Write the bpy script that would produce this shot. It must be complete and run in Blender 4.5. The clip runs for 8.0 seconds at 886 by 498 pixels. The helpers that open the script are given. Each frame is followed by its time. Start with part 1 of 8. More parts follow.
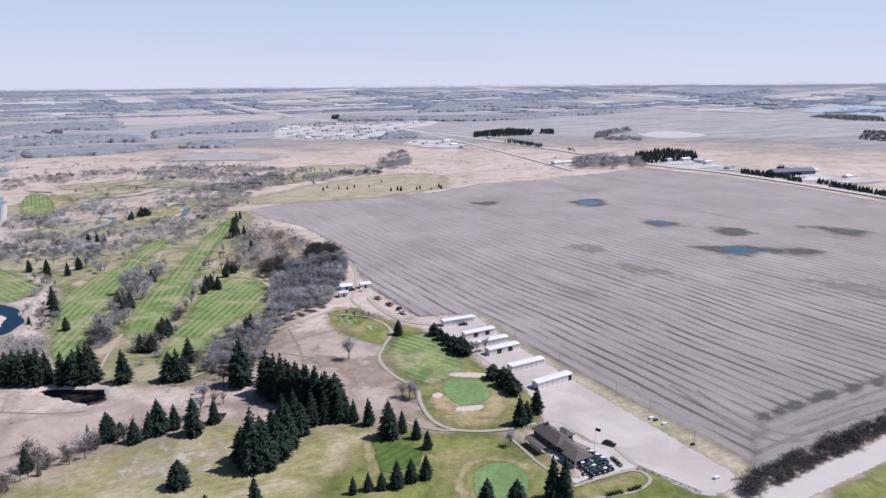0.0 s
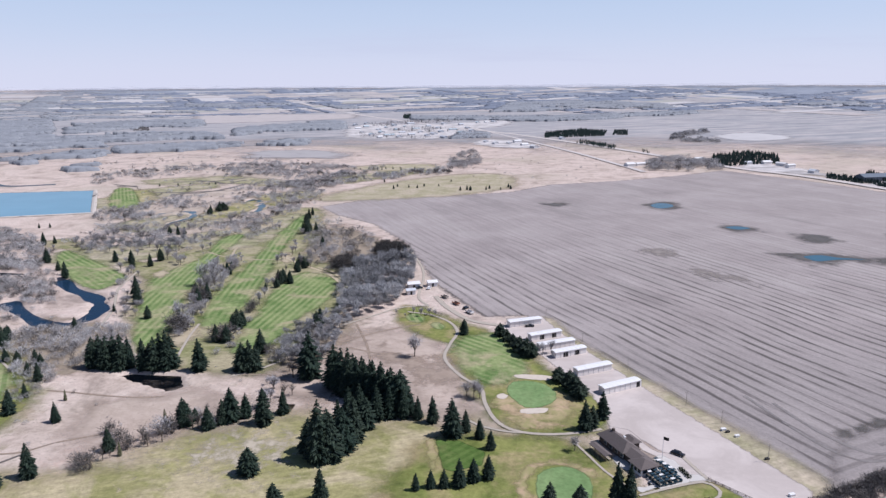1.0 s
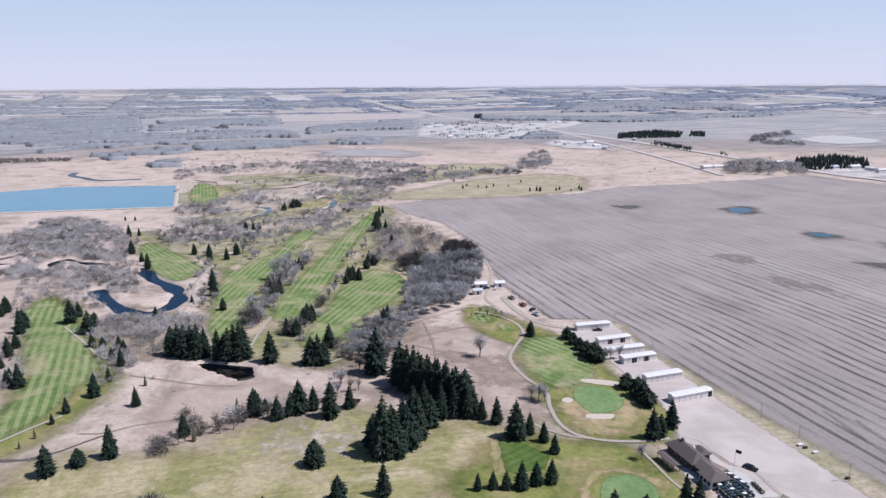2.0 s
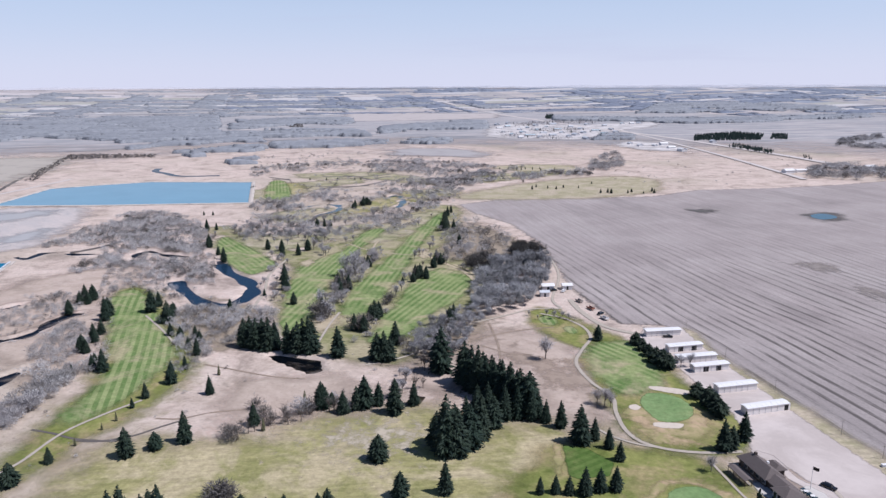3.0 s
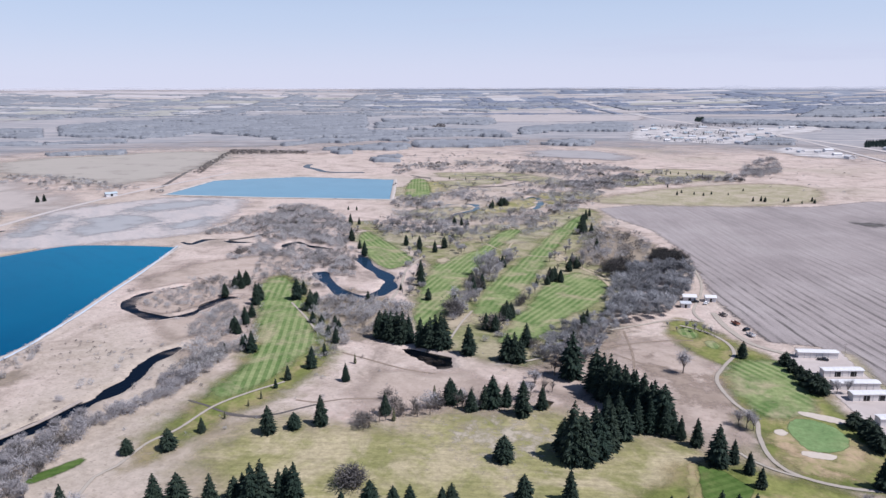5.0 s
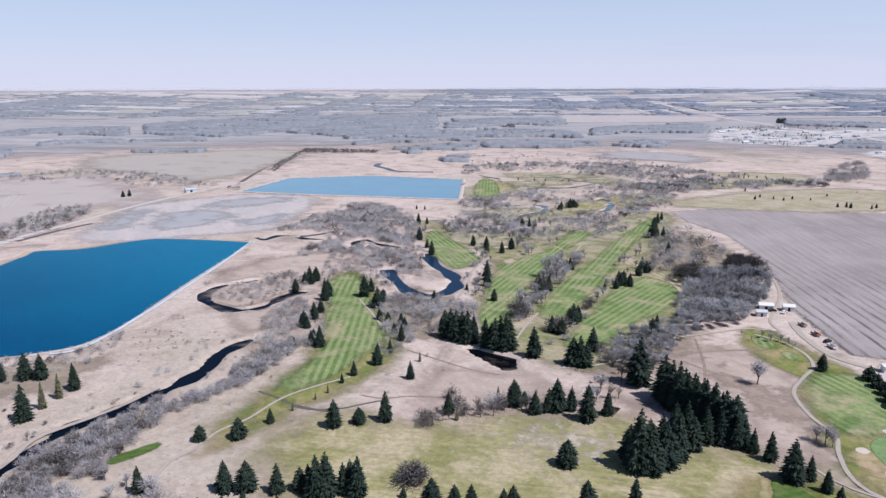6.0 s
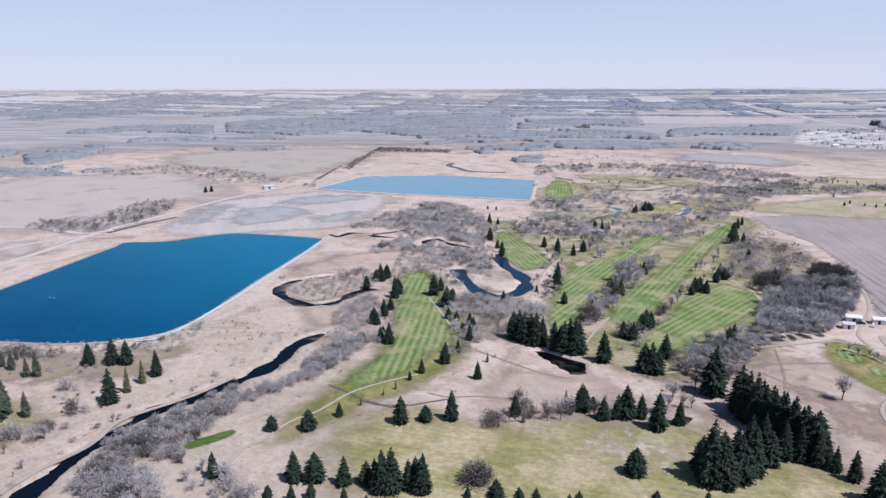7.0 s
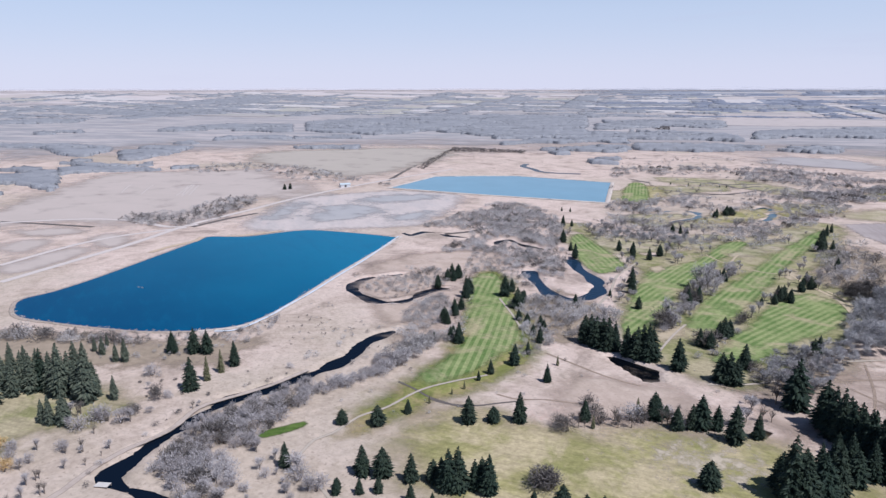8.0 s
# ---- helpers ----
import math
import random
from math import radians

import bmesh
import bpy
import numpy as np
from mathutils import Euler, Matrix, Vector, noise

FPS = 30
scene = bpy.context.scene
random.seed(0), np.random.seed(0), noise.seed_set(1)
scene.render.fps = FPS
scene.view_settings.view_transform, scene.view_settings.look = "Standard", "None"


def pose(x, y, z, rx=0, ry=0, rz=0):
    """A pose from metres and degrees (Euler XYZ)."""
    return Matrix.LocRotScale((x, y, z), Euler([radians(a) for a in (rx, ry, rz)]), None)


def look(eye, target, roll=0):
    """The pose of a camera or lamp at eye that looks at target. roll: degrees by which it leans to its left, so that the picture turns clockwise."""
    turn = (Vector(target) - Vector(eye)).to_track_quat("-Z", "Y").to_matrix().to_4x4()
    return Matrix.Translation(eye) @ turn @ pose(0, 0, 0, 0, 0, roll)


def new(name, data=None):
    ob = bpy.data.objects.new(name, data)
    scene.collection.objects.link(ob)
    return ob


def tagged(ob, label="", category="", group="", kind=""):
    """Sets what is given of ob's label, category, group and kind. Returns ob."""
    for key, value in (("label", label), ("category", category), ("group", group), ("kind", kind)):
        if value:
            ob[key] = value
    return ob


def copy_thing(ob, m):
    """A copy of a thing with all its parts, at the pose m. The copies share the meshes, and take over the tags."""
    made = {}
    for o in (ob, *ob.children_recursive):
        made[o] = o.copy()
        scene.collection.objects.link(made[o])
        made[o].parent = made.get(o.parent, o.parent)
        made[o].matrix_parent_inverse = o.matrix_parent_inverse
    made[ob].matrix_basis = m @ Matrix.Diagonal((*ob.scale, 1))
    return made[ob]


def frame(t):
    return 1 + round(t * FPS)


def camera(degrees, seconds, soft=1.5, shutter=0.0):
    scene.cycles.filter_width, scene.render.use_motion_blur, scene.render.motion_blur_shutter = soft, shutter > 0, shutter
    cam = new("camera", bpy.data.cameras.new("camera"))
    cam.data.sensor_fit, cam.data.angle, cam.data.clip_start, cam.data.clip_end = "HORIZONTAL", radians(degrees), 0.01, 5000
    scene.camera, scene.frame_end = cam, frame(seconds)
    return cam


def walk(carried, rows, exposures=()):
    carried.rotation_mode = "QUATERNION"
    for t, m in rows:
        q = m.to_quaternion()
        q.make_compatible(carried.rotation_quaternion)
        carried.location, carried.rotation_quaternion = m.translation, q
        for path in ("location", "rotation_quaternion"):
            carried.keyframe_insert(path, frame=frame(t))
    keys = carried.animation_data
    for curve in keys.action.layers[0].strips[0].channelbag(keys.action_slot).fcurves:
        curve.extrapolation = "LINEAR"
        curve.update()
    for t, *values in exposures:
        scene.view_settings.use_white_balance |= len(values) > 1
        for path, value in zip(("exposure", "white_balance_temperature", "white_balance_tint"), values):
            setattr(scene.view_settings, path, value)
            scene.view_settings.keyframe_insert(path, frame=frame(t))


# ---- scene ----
# ---- camera: hovers 120 m over the course and turns to the left ----
cam = camera(64.33, 8.0, soft=1.4)
walk(cam, [
    (0, pose(0, 0, 120, 76.713, 0.444, 0.000)),
    (0.5, pose(0, 0, 120, 76.724, 0.395, 2.847)),
    (1, pose(0, 0, 120, 76.730, 0.355, 5.691)),
    (1.5, pose(0, 0, 120, 76.745, 0.323, 8.536)),
    (3, pose(0, 0, 120, 76.777, 0.240, 17.006)),
    (3.5, pose(0, 0, 120, 76.809, 0.194, 19.837)),
    (4, pose(0, 0, 120, 76.828, 0.189, 22.659)),
    (4.5, pose(0, 0, 120, 76.858, 0.150, 25.493)),
    (6, pose(0, 0, 120, 76.903, 0.132, 33.864)),
    (6.5, pose(0, 0, 120, 76.916, 0.109, 36.761)),
    (7, pose(0, 0, 120, 76.919, 0.078, 39.736)),
    (7.5, pose(0, 0, 120, 76.950, 0.071, 42.741)),
    (8, pose(0, 0, 120, 76.946, 0.057, 45.744)),
], exposures=((0.0, 0.0, 6050, 13), (8.0, 0.0, 6050, 13)))

# ---- daylight ----
SUN = Vector((0.571, 0.06, 0.819)).normalized()
world = bpy.data.worlds.new("sky")
scene.world = world
world.use_nodes = True
wt = world.node_tree
sky = wt.nodes.new("ShaderNodeTexSky")
sky.sky_type, sky.sun_disc = "NISHITA", False
sky.sun_elevation = math.asin(SUN.z)
sky.sun_rotation = math.atan2(SUN.x, SUN.y)
sky.altitude, sky.air_density, sky.dust_density, sky.ozone_density = 300, 1.0, 0.2, 4.0
wt.nodes["Background"].inputs["Strength"].default_value = 0.11
lamp = bpy.data.lights.new("sun", "SUN")
lamp.energy, lamp.angle, lamp.color = 4.55, radians(0.5), (1.0, 0.968, 0.935)
sun = new("sun", lamp)
sun.matrix_world = look(SUN * 500, (0, 0, 0))


# ---- material kit ----
class Kit:
    """Short hand for a node tree."""

    def __init__(self, tree):
        self.t = tree

    def n(self, kind, **sockets):
        node = self.t.nodes.new(kind)
        for key, value in sockets.items():
            self.put(node.inputs[key.replace("_", " ")], value)
        return node

    def put(self, socket, value):
        if isinstance(value, bpy.types.NodeSocket):
            self.t.links.new(value, socket)
        elif isinstance(value, tuple) and len(value) == 3 and socket.type == "RGBA":
            socket.default_value = (*value, 1)
        else:
            socket.default_value = value

    def place(self, sx=1.0, sy=1.0, sz=1.0, turn=0.0):
        geo = self.n("ShaderNodeNewGeometry")
        m = self.n("ShaderNodeMapping", Vector=geo.outputs["Position"], Scale=(sx, sy, sz))
        if turn:
            r = self.n("ShaderNodeVectorRotate", Vector=geo.outputs["Position"], Angle=radians(turn))
            self.put(m.inputs["Vector"], r.outputs[0])
        return m.outputs[0]

    def noise(self, size, detail=3.0, rough=0.55, vector=None, squash=1.0, turn=0.0, distort=0.0):
        vec = vector or self.place(1 / size, 1 / (size * squash), 1 / size, turn)
        return self.n("ShaderNodeTexNoise", Vector=vec, Scale=1.0, Detail=detail, Roughness=rough, Distortion=distort).outputs["Fac"]

    def math(self, op, a, b=0.0, c=0.0):
        node = self.t.nodes.new("ShaderNodeMath")
        node.operation = op
        for s, v in zip(node.inputs, (a, b, c)):
            self.put(s, v)
        return node.outputs[0]

    def step(self, v, lo, hi):
        node = self.n("ShaderNodeMapRange", Value=v)
        node.interpolation_type = "SMOOTHSTEP"
        node.inputs["From Min"].default_value, node.inputs["From Max"].default_value = lo, hi
        return node.outputs[0]

    def mix(self, f, a, b, how="MIX"):
        node = self.t.nodes.new("ShaderNodeMix")
        node.data_type, node.blend_type = "RGBA", how
        self.put(node.inputs[0], f), self.put(node.inputs[6], a), self.put(node.inputs[7], b)
        return node.outputs[2]

    def ramp(self, f, *stops):
        node = self.n("ShaderNodeValToRGB", Fac=f)
        e = node.color_ramp.elements
        while len(e) < len(stops):
            e.new(0.5)
        for k, (p, c) in zip(e, stops):
            k.position, k.color = p, (*c, 1)
        return node.outputs[0]

    def attr(self, name):
        return self.n("ShaderNodeAttribute").outputs["Fac"] if not name else self._attr(name)

    def _attr(self, name):
        node = self.n("ShaderNodeAttribute")
        node.attribute_name = name
        return node.outputs["Fac"]

    def rand(self):
        return self.n("ShaderNodeObjectInfo").outputs["Random"]

    def island(self):
        return self.n("ShaderNodeNewGeometry").outputs["Random Per Island"]


# a thin veil of high haze with faint streaks of cloud over the clear sky
wk = Kit(wt)
ray = wk.n("ShaderNodeTexCoord").outputs["Generated"]
updown = wk.n("ShaderNodeSeparateXYZ", Vector=ray).outputs["Z"]
flat = wk.n("ShaderNodeMapping", Vector=ray, Scale=(1.6, 1.6, 22.0)).outputs[0]
streaks = wk.step(wk.noise(1.0, 5, 0.6, vector=flat), 0.58, 0.74)
veil = wk.math("SUBTRACT", 0.88, wk.math("MULTIPLY", wk.step(updown, -0.02, 0.11), 0.16))
veil = wk.math("SUBTRACT", veil, wk.math("MULTIPLY", wk.step(updown, 0.09, 0.24), 0.70))
clear = wk.mix(1.0, sky.outputs["Color"], (0.55, 0.58, 0.64), "MULTIPLY")
haze = wk.mix(wk.step(updown, 0.0, 0.115), (6.75, 6.82, 8.05), (6.1, 6.88, 8.3))
hazy = wk.mix(veil, clear, haze)
hazy = wk.mix(wk.math("MULTIPLY", streaks, 0.22), hazy, (5.2, 5.3, 6.6))
wk.put(wt.nodes["Background"].inputs["Color"], hazy)

MATS = {}


def material(name, build, rough=0.9, metal=0.0, bump=None, spec=0.3, cover=None):
    """A principled material; build(kit) gives its colour, bump(kit) a height and its depth, cover(kit) how far it covers what lies below."""
    if name in MATS:
        return MATS[name]
    m = bpy.data.materials.new(name)
    m.use_nodes = True
    k = Kit(m.node_tree)
    b = m.node_tree.nodes["Principled BSDF"]
    k.put(b.inputs["Base Color"], build(k))
    k.put(b.inputs["Roughness"], rough(k) if callable(rough) else rough)
    b.inputs["Metallic"].default_value, b.inputs["Specular IOR Level"].default_value = metal, spec
    if bump:
        h, depth = bump(k)
        k.put(b.inputs["Normal"], k.n("ShaderNodeBump", Height=h, Distance=depth, Strength=1.0).outputs[0])
    if cover:
        clear = k.n("ShaderNodeBsdfTransparent")
        both = k.n("ShaderNodeMixShader", Fac=cover(k))
        k.t.links.new(clear.outputs[0], both.inputs[1])
        k.t.links.new(b.outputs[0], both.inputs[2])
        k.t.links.new(both.outputs[0], k.t.nodes["Material Output"].inputs["Surface"])
    MATS[name] = m
    return m


def prairie(k):
    """Dry spring grass: straw, bleached tan and grey litter, with a little green coming through."""
    big = k.noise(240, 4, 0.6)
    mid = k.noise(30, 6, 0.68, distort=0.8)
    fine = k.noise(4, 5, 0.75)
    tuft = k.noise(1.6, 3, 0.6)
    base = k.ramp(mid, (0.30, (0.285, 0.228, 0.200)), (0.44, (0.485, 0.388, 0.335)), (0.58, (0.61, 0.497, 0.440)), (0.76, (0.445, 0.368, 0.318)))
    base = k.mix(k.math("MULTIPLY", k.step(big, 0.46, 0.66), 0.6), base, k.mix(mid, (0.31, 0.27, 0.20), (0.43, 0.37, 0.295)))
    base = k.mix(k.math("MULTIPLY", k.step(k.math("ADD", tuft, k.math("MULTIPLY", fine, 0.6)), 0.86, 1.02), 0.55), base, (0.20, 0.165, 0.14))
    return k.mix(0.6, base, k.ramp(fine, (0.3, (0.33, 0.32, 0.31)), (0.5, (0.5, 0.5, 0.5)), (0.72, (0.68, 0.67, 0.66))), "OVERLAY")


def grass_bump(k):
    return k.noise(2.2, 4, 0.7), 0.25


def laid(name, colour, blur=0.5, grain=6.0, wild=0.9, thin=0.0, **kw):
    """A cover laid on the prairie whose edge runs out unevenly into what lies below."""
    def cover(k):
        f = k.math("ADD", k._attr("edge"), k.math("MULTIPLY", k.math("SUBTRACT", k.noise(grain, 4, 0.65), 0.5), wild))
        return k.step(f, 0.5 + thin - blur * 0.5, 0.5 + thin + blur * 0.5)
    return material(name, colour, cover=cover, **kw)


def turf(light, dark, dry, stripe=0.0, turn=0.0, width=9.0, worn=0.5):
    """Mown grass: two greens, dry straw patches, and mowing stripes where there are any."""
    def build(k):
        n = k.step(k.noise(14, 4, 0.6), 0.35, 0.65)
        c = k.mix(n, dark, light)
        if stripe:
            x = k.n("ShaderNodeSeparateXYZ", Vector=k.place(1, 1, 1, turn)).outputs["X"]
            x = k.math("ADD", x, k.math("MULTIPLY", k.noise(60, 2), 2.2))
            w = k.step(k.math("SINE", k.math("MULTIPLY", x, math.pi / width)), -0.35, 0.35)
            deep, pale = tuple(0.75 * a + 0.25 * b for a, b in zip(dark, light)), tuple(0.2 * a + 0.8 * b for a, b in zip(dark, light))
            mown = k.mix(w, k.mix(n, dark, deep), k.mix(n, pale, light))
            c = k.mix(k.math("MULTIPLY", k.step(k.noise(34, 4, 0.6), 0.30, 0.58), stripe), c, mown)
        d = k.noise(22, 5, 0.65, distort=0.5)
        c = k.mix(k.math("MULTIPLY", k.step(d, 0.60 - worn * 0.25, 0.80 - worn * 0.25), 0.85), c, dry)
        c = k.mix(k.math("MULTIPLY", k.step(k.noise(5, 4, 0.7, distort=0.5), 0.60, 0.72), 0.5 * (0.3 + worn)), c, dry)
        c = k.mix(k.math("MULTIPLY", k.step(k.noise(9, 5, 0.7), 0.56, 0.70), 0.32), c, tuple(v * 0.72 for v in dark))
        c = k.mix(0.7, c, k.ramp(k.noise(2.2, 4, 0.75), (0.3, (0.33, 0.33, 0.32)), (0.7, (0.67, 0.67, 0.68))), "OVERLAY")
        if worn < 0.6:
            return c
        return k.mix(0.55, c, k.ramp(k.noise(16, 5, 0.75, squash=0.12, turn=-24), (0.34, (0.34, 0.34, 0.34)), (0.66, (0.66, 0.65, 0.64))), "OVERLAY")
    return build


M_GROUND = material("prairie_grass", prairie, 0.95, bump=grass_bump, spec=0.1)
M_ROUGH = laid("mown_rough", turf((0.325, 0.295, 0.142), (0.23, 0.225, 0.092), (0.46, 0.385, 0.255), 0.3, 80, 7, 0.76), 1.0, 26, 1.3, spec=0.1, bump=grass_bump)
M_LUSH = laid("greener_rough", turf((0.235, 0.24, 0.08), (0.132, 0.16, 0.042), (0.36, 0.285, 0.155), 0.0, 60, 4, 0.58), 1.0, 14, 1.4, spec=0.1, bump=grass_bump)
M_DULL = laid("dull_rough", turf((0.268, 0.258, 0.132), (0.178, 0.186, 0.078), (0.385, 0.33, 0.225), 0.25, 70, 6, 0.8), 1.0, 20, 1.6, spec=0.1, bump=grass_bump)
M_PALEROUGH = laid("pale_rough", turf((0.335, 0.312, 0.195), (0.245, 0.24, 0.132), (0.44, 0.375, 0.285), 0.2, 70, 6, 0.8), 1.0, 20, 2.2, 0.08, spec=0.1, bump=grass_bump)
M_STRAW = laid("yellow_straw", turf((0.40, 0.35, 0.245), (0.33, 0.30, 0.19), (0.46, 0.385, 0.30), 0.0, 0, 9, 0.7), 1.0, 22, 1.2, spec=0.1, bump=grass_bump)


def fairway_turf(turn):
    return laid("fairway_turf_%d" % turn, turf((0.278, 0.315, 0.140), (0.110, 0.178, 0.054), (0.38, 0.325, 0.205), 0.9, turn, 1.9, 0.5), 0.8, 13, 1.2, spec=0.12, bump=grass_bump)


M_TEE = laid("tee_turf", turf((0.115, 0.17, 0.045), (0.06, 0.11, 0.022), (0.20, 0.20, 0.08), 0.8, 40, 1.6, 0.2), 0.7, 4, spec=0.15)
M_GREEN = laid("green_turf", turf((0.205, 0.285, 0.122), (0.155, 0.24, 0.095), (0.29, 0.31, 0.15), 0.0, 0, 9, 0.1), 0.5, 4, spec=0.15)
M_SAND = laid("bunker_sand", lambda k: k.mix(k.noise(2, 3), (0.50, 0.42, 0.35), (0.64, 0.56, 0.48)), 0.4, 2, spec=0.1)
M_DRYBROWN = laid("brown_dry_grass", lambda k: k.mix(0.5, prairie(k), k.mix(k.noise(11, 6, 0.72, squash=0.45, distort=0.9), (0.26, 0.20, 0.155), (0.52, 0.415, 0.345))), 1.0, 24, 1.7, spec=0.1, bump=grass_bump)
M_RANK = laid("rank_dead_grass", lambda k: k.mix(k.noise(5, 6, 0.75, distort=0.8), (0.16, 0.12, 0.09), (0.42, 0.33, 0.265)), 1.0, 9, 2.6, 0.12, spec=0.1, bump=grass_bump)
M_BROKEN = laid("broken_dead_grass", lambda k: k.mix(k.noise(5, 6, 0.75, distort=0.8), (0.22, 0.165, 0.13), (0.46, 0.365, 0.30)), 0.9, 13, 3.4, 0.28, spec=0.1, bump=grass_bump)
M_WORNTAN = laid("worn_tan_soil", lambda k: k.mix(k.noise(4, 4, 0.7), (0.38, 0.31, 0.205), (0.50, 0.42, 0.315)), 1.0, 7, 2.2, spec=0.1)
M_RANK2 = laid("rank_meadow", lambda k: k.mix(k.noise(6, 6, 0.75, distort=0.8), (0.20, 0.165, 0.115), (0.44, 0.355, 0.285)), 1.0, 14, 2.2, 0.08, spec=0.1, bump=grass_bump)
M_FRINGE = laid("sandy_fringe", lambda k: k.mix(k.step(k.noise(9, 5, 0.7, distort=0.8), 0.38, 0.60), (0.47, 0.345, 0.225), (0.30, 0.27, 0.125)), 1.0, 8, 2.6, 0.14, spec=0.1)
M_GRAVEL = laid("pale_gravel", lambda k: k.mix(k.step(k.noise(18, 5, 0.65, distort=0.7), 0.35, 0.7), k.mix(k.noise(1.5, 4, 0.7), (0.43, 0.368, 0.34), (0.50, 0.432, 0.405)),
                                           k.mix(k.noise(1.5, 4, 0.7), (0.535, 0.466, 0.435), (0.61, 0.535, 0.503))), 0.4, 4, spec=0.1)
M_SLAB = laid("pale_concrete", lambda k: k.mix(k.noise(2, 4, 0.7), (0.48, 0.445, 0.415), (0.60, 0.56, 0.53)), 0.3, 2, 0.5, spec=0.2)
M_PATH = laid("path_gravel", lambda k: k.mix(k.noise(3, 4, 0.7), (0.35, 0.30, 0.25), (0.49, 0.43, 0.37)), 0.9, 2.5, 1.3, spec=0.1)
M_TOWNTRACK = laid("bleached_track", lambda k: k.mix(k.noise(5, 4), (0.47, 0.415, 0.385), (0.55, 0.49, 0.46)), 0.9, 8, 1.4, spec=0.1)
M_FAINT = laid("worn_grass", lambda k: k.mix(k.noise(3, 4, 0.7), (0.36, 0.295, 0.255), (0.50, 0.425, 0.375)), 1.0, 5, 1.8, 0.05, spec=0.1)
M_ASPHALT = laid("pale_road", lambda k: k.mix(k.noise(6, 5, 0.7), (0.49, 0.435, 0.41), (0.60, 0.54, 0.515)), 0.4, 3, spec=0.2)
M_MUD = laid("damp_soil", lambda k: k.mix(k.noise(9, 4), (0.075, 0.065, 0.06), (0.16, 0.137, 0.125)), 0.9, 12, 2.0, rough=0.7)
M_DAMP = laid("dark_damp_soil", lambda k: k.mix(k.noise(7, 5, 0.7, squash=0.4), (0.055, 0.052, 0.050), (0.165, 0.145, 0.132)), 1.0, 16, 1.7, 0.04, rough=0.75)
M_FURROW = laid("furrow_soil", lambda k: k.mix(k.noise(3, 4, 0.7), (0.15, 0.135, 0.13), (0.30, 0.265, 0.255)), 1.0, 13, 2.6, 0.16, rough=0.85)
M_DAMPFAINT = laid("drying_soil", lambda k: k.mix(k.noise(7, 5, 0.7, squash=0.4), (0.20, 0.172, 0.155), (0.33, 0.282, 0.26)), 1.0, 14, 2.4, 0.12, rough=0.85)
M_RIM = laid("washed_stone", lambda k: k.mix(k.noise(2, 4, 0.7), (0.44, 0.49, 0.56), (0.64, 0.68, 0.74)), 0.5, 3, 0.6, spec=0.3)
M_BEACH = laid("tan_beach_sand", lambda k: k.mix(k.noise(5, 4, 0.7), (0.42, 0.32, 0.225), (0.56, 0.455, 0.36)), 0.9, 9, 1.4, spec=0.1)
M_BED = laid("dried_lagoon_bed", lambda k: k.mix(0.5, k.mix(k.step(k.noise(60, 5, 0.6, squash=0.25, turn=28), 0.42, 0.62), (0.52, 0.458, 0.435), (0.46, 0.418, 0.405)), k.ramp(k.noise(12, 5, 0.7, squash=0.3, turn=28), (0.3, (0.4, 0.4, 0.4)), (0.7, (0.6, 0.6, 0.6))), "OVERLAY"), 0.9, 14, 1.2, spec=0.15)
M_BED2 = laid("silt", lambda k: k.mix(k.noise(20, 4), (0.335, 0.335, 0.348), (0.42, 0.405, 0.405)), 1.0, 20, 2.0, spec=0.2)


